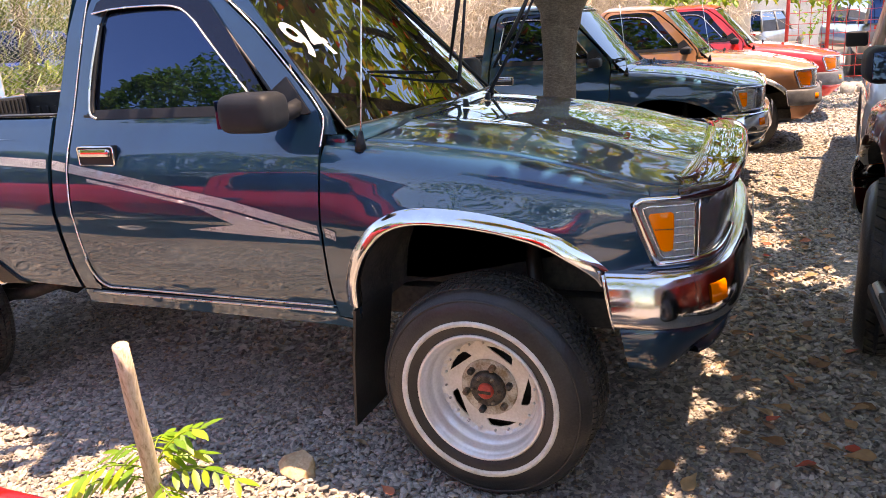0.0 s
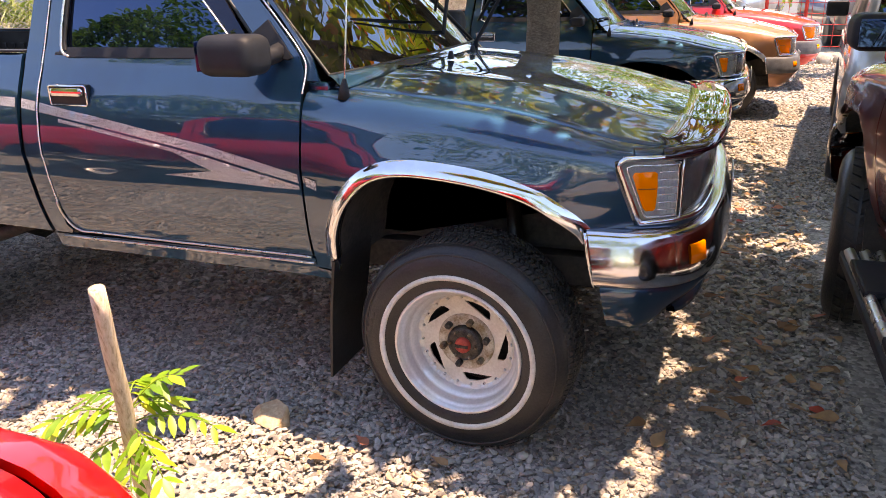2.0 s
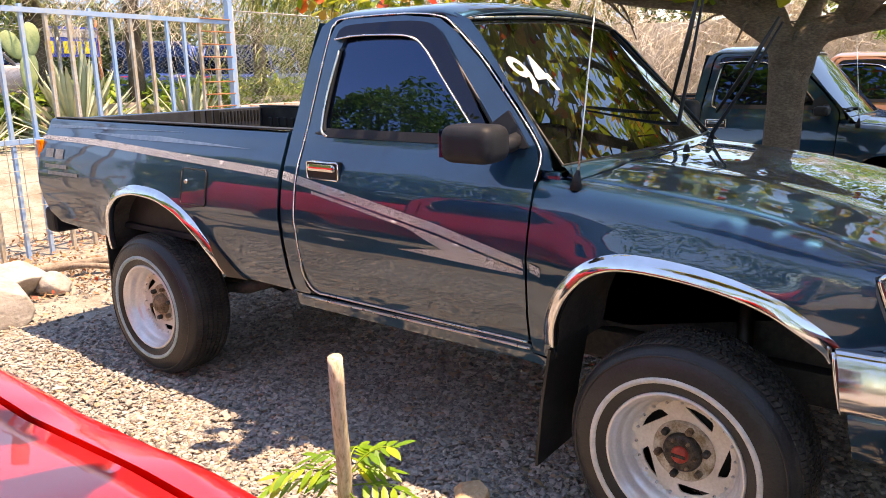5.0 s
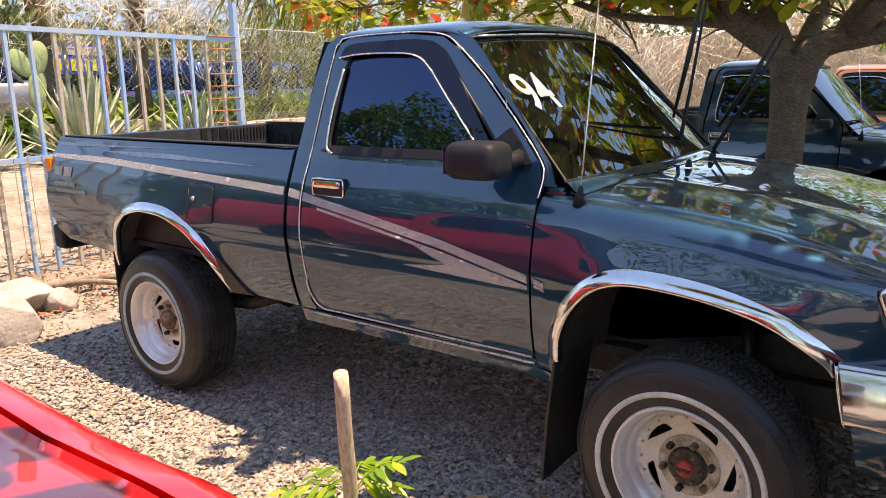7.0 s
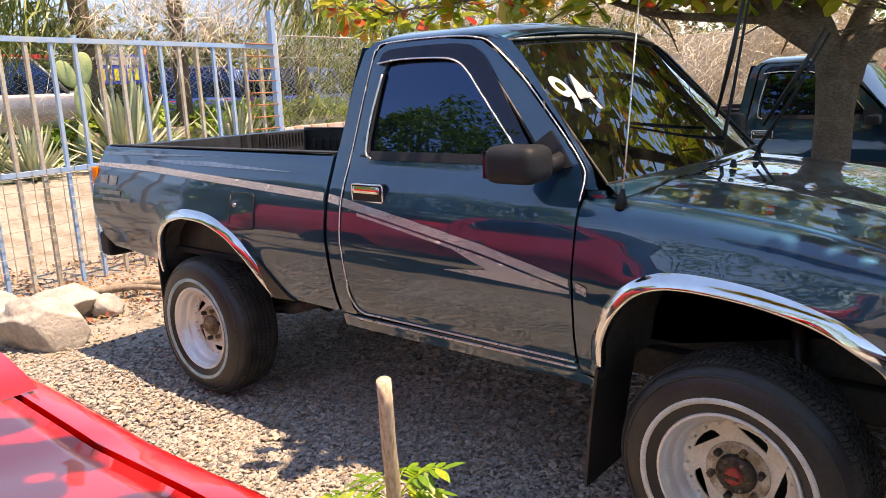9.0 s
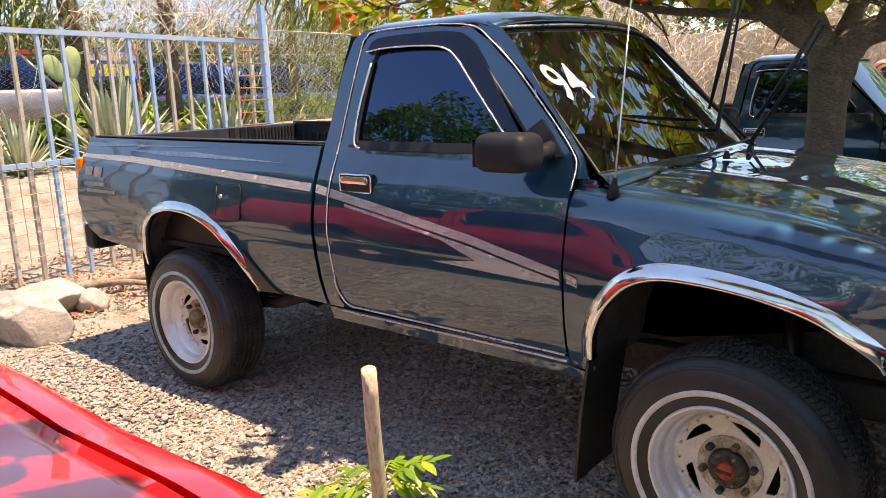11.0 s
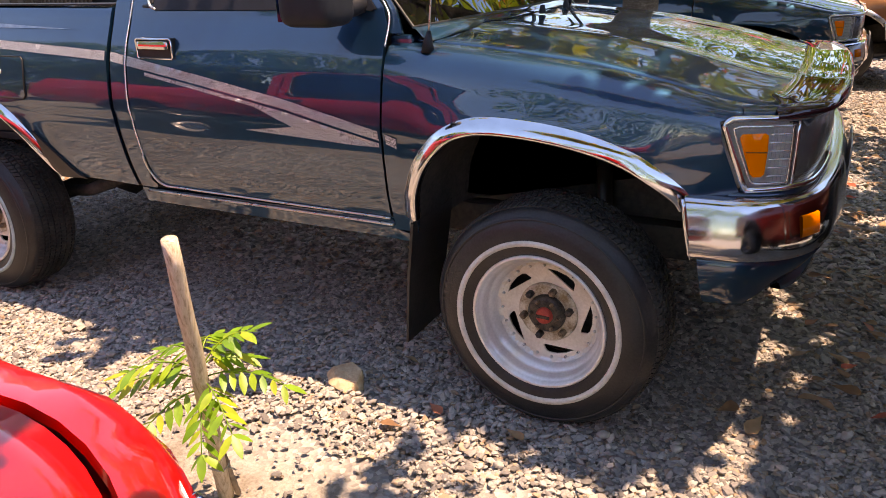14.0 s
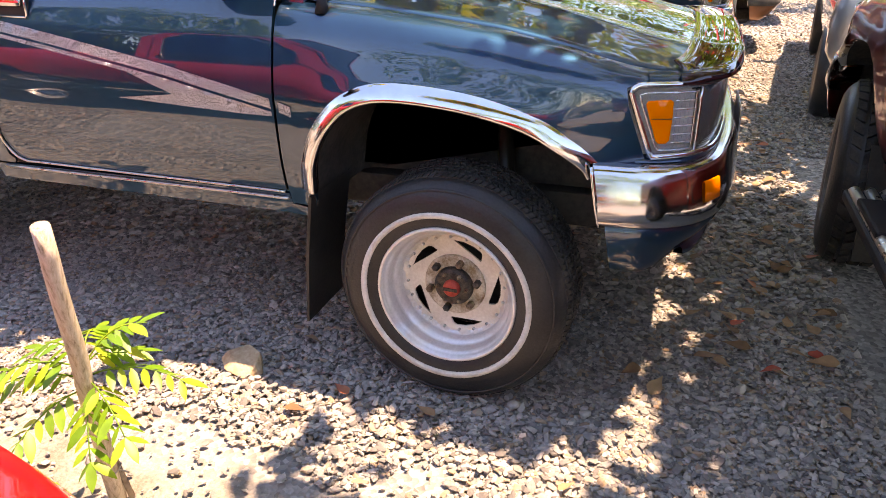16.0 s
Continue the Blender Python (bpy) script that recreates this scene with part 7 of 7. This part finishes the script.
brick_wall((-6.08, 3.40, 0), (-6.02, 12.4, 0), 1.12, "low weathered brick wall under the chain-link fence")
foliage("shrub", [((-8.6, -6.4, 4.2, 8.5, 0.6, 2.5), 0.7), ((-9.0, -6.3, 8.0, 13.0, 0.6, 2.9), 0.3)], 8000, PALM, 0.20, "dusty green shrubs behind the chain-link fence", "shrub", 31, True)
foliage("dry_vines", [((-12, -5.2, 12.5, 14.0, 0.3, 3.4), 0.55), ((-5.2, 0.8, 12.5, 13.8, 0.2, 3.1), 0.45)], 62000, DRYBRUSH, 0.20, "tangle of dry tan vines on a wall", "vines", 32, True)
foliage("dry_branches", [((-11, -9.8, 3.2, 9.0, 1.9, 3.6), 0.6), ((-10.8, -9.9, 3.0, 7.0, 2.1, 4.0), 0.4)], 5500, DRYBRUSH, 0.30, "bare dry vines hanging over the fence", "vines", 33, True)
foliage("green_bank", [((-11.2, -9.8, 2.5, 9.0, 0.5, 1.35), 0.6), ((-11.2, -10.0, -4, 2.5, 0.5, 1.5), 0.4)], 13000, HEDGE, 0.16, "dark green plants along the far fence", "shrub", 34)
foliage("far_trees", [((-34, -22, -6, 20, 1.0, 4.6), 0.5), ((-26, -3, 19, 24, 1.0, 4.6), 0.5)], 18000, FARGREEN, 0.42, "green trees far behind the lane", "trees", 35)
foliage("street_hedge", [((-20, -18.2, -4, 20, 0.4, 2.9), 1.0)], 14000, FARGREEN, 0.34, "dark green hedge across the street", "hedge", 41)
foliage("palm_tops", [((-9.3, -7.8, 5.5, 8.0, 2.6, 4.2), 0.5), ((-11.0, -10.0, -0.5, 3.6, 2.25, 4.2), 0.9)], 3000, PALM, 0.55, "drooping palm fronds above the fence", "palm", 36, True, "stuff", 0.7)
foliage("bright_bush", [((0.6, 3.4, 10.6, 12.0, 1.5, 2.3), 0.35), ((-0.9, 0.6, 9.8, 11.5, 1.6, 2.4), 0.2), ((1.6, 6.0, 19.0, 21.0, 0.5, 4.0), 0.45)], 5000, NEEM, 0.15, "bright yellow-green bush in the sun", "shrub", 37)
foliage("bright_trees", [((-3.5, 5.5, 15.2, 17.8, 2.0, 5.2), 0.75), ((5.5, 9.0, 11.0, 16.0, 1.5, 4.5), 0.25)], 13000, NEEM, 0.21, "sunlit yellow-green trees behind the red fence", "trees", 43)
foliage("hedge", [((-15.0, -4.6, -8.2, -6.4, -0.9, 5.25), 0.72), ((-4.8, 6.5, -10.5, -8.2, -0.9, 4.9), 0.28)], 130000, HEDGE, 0.15, "dense green hedge along the yard's edge", "hedge", 38)
for (x, y, zt, r0) in ((-10.3, 4.85, 4.6, 0.14), (-10.6, 3.48, 4.8, 0.17), (-10.0, 1.4, 4.5, 0.15), (-10.4, 7.4, 4.8, 0.13)):
    tk = thing("palm_trunk", (x, y, 0), "thin grey trunk behind the fence", "tree", "trunks behind the fence")
    rod("trunk", [(0, 0, 0), (0.03, 0.02, zt * 0.5), (0.08, -0.03, zt)], [r0, r0 * 0.85, r0 * 0.8], BARK, tk, "", 10)

# red mesh fence at the yard's far end
rfence = thing("red_fence", (0, 0, 0), "red painted steel fence with square mesh", "fence")
for x in (1.35, 2.05, 2.95, 4.4, 5.9):
    rod("post", [(x, 14.3, 0), (x, 14.3, 3.0)], 0.035, REDFENCE, rfence, "", 8)
ml = []
for i in range(14):
    ml.append(tube([(1.35, 14.28, 0.15 + i * 0.2), (5.9, 14.28, 0.15 + i * 0.2)], 0.006, 4, False))
for i in range(24):
    ml.append(tube([(1.35 + i * 0.2, 14.28, 0.1), (1.35 + i * 0.2, 14.28, 2.9)], 0.006, 4, False))
raw("mesh", *join_lists(*ml), REDFENCE, rfence)

# tangled stems of the vines
def stems(label, n, area, seed, r0=0.010):
    r = random.Random(seed)
    x0, x1, y0, y1, z0, z1 = area
    lists = []
    for _ in range(n):
        p = Vector((r.uniform(x0, x1), r.uniform(y0, y1), r.uniform(z0, z1)))
        d = Vector((r.uniform(-1, 1), r.uniform(-1, 1), r.uniform(-1, 0.6))).normalized()
        pts = [p.copy()]
        for k in range(14):
            d = (d + Vector((r.uniform(-1, 1), r.uniform(-1, 1), r.uniform(-1, 0.8))) * 0.42).normalized()
            p = p + d * 0.13
            pts.append(p.copy())
        lists.append(tube(pts, [r0 * r.uniform(0.5, 1.2) * (1 - k / 18) for k in range(15)], 4, False))
    tagged(raw("vine_stems", *join_lists(*lists), DRYSTEM), label, "vines", "", "stuff")


stems("pale curling dry vine stems on the wall", 900, (-11, 0.4, 11.9, 12.7, 0.4, 3.0), 51, 0.006)
stems("pale curling dry vine stems over the fence", 300, (-10.4, -9.4, 2.9, 9.0, 2.35, 3.9), 52, 0.007)

# low wall under the far fence
tagged(box("wall_bank", (-10.30, 3.05, 0.3), (-10.12, 9.2, 1.03), PINKWALL, None, ""), "low pinkish plastered wall under the far fence", "wall", "", "structure")
foliage("leaf_litter", [((-6.6, -3.9, -1.5, 2.6, 0.0, 0.05), 1.0)], 3200, FALLEN, 0.05, "brown leaf litter on the sand by the gate", "leaf litter", 42)

# dead branches on the ground before the gate
br = thing("dead_branch", (0, 0, 0), "grey dead branch lying before the gate", "branch")
rod("branch", [Vector(p) for p in spline([(-5.45, -0.9, 0.06), (-5.2, -0.1, 0.07), (-5.05, 0.5, 0.05), (-4.7, 1.0, 0.09), (-4.5, 1.5, 0.06)], 5)], 0.035, LOG, br, "", 8)
rod("branch", [Vector(p) for p in spline([(-4.9, 0.75, 0.06), (-4.6, 0.8, 0.10), (-4.3, 1.05, 0.05)], 5)], 0.022, LOG, br, "", 8)

# plain walls that close the yard
tagged(box("wall_vines", (-13, 14.05, 0), (0.7, 14.25, 2.35), VINEWALL, None, ""), "dusty brown wall behind the dry vines", "wall", "", "structure")
tagged(box("wall_far", (-30, 27.5, 0), (12, 27.8, 2.0), PLASTER, None, "pale plastered wall behind the trees"), "pale plastered wall behind the trees", "wall", "", "structure")
foliage("far_hedge", [((-23, -19, -10, 20, 0.0, 3.2), 1.0)], 7000, DRYBRUSH, 0.40, "dry scrub across the street", "scrub", 39, True)


# plain blue sheet added behind the street, glowing in place of the low sky
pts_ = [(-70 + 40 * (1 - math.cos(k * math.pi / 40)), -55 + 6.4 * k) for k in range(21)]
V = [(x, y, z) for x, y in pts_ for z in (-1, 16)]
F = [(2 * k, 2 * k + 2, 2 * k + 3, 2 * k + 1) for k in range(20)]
tagged(raw("backdrop", V, F, BACKDROP), "glowing pale blue sheet in place of the sky low over the street", "backdrop", "", "structure")
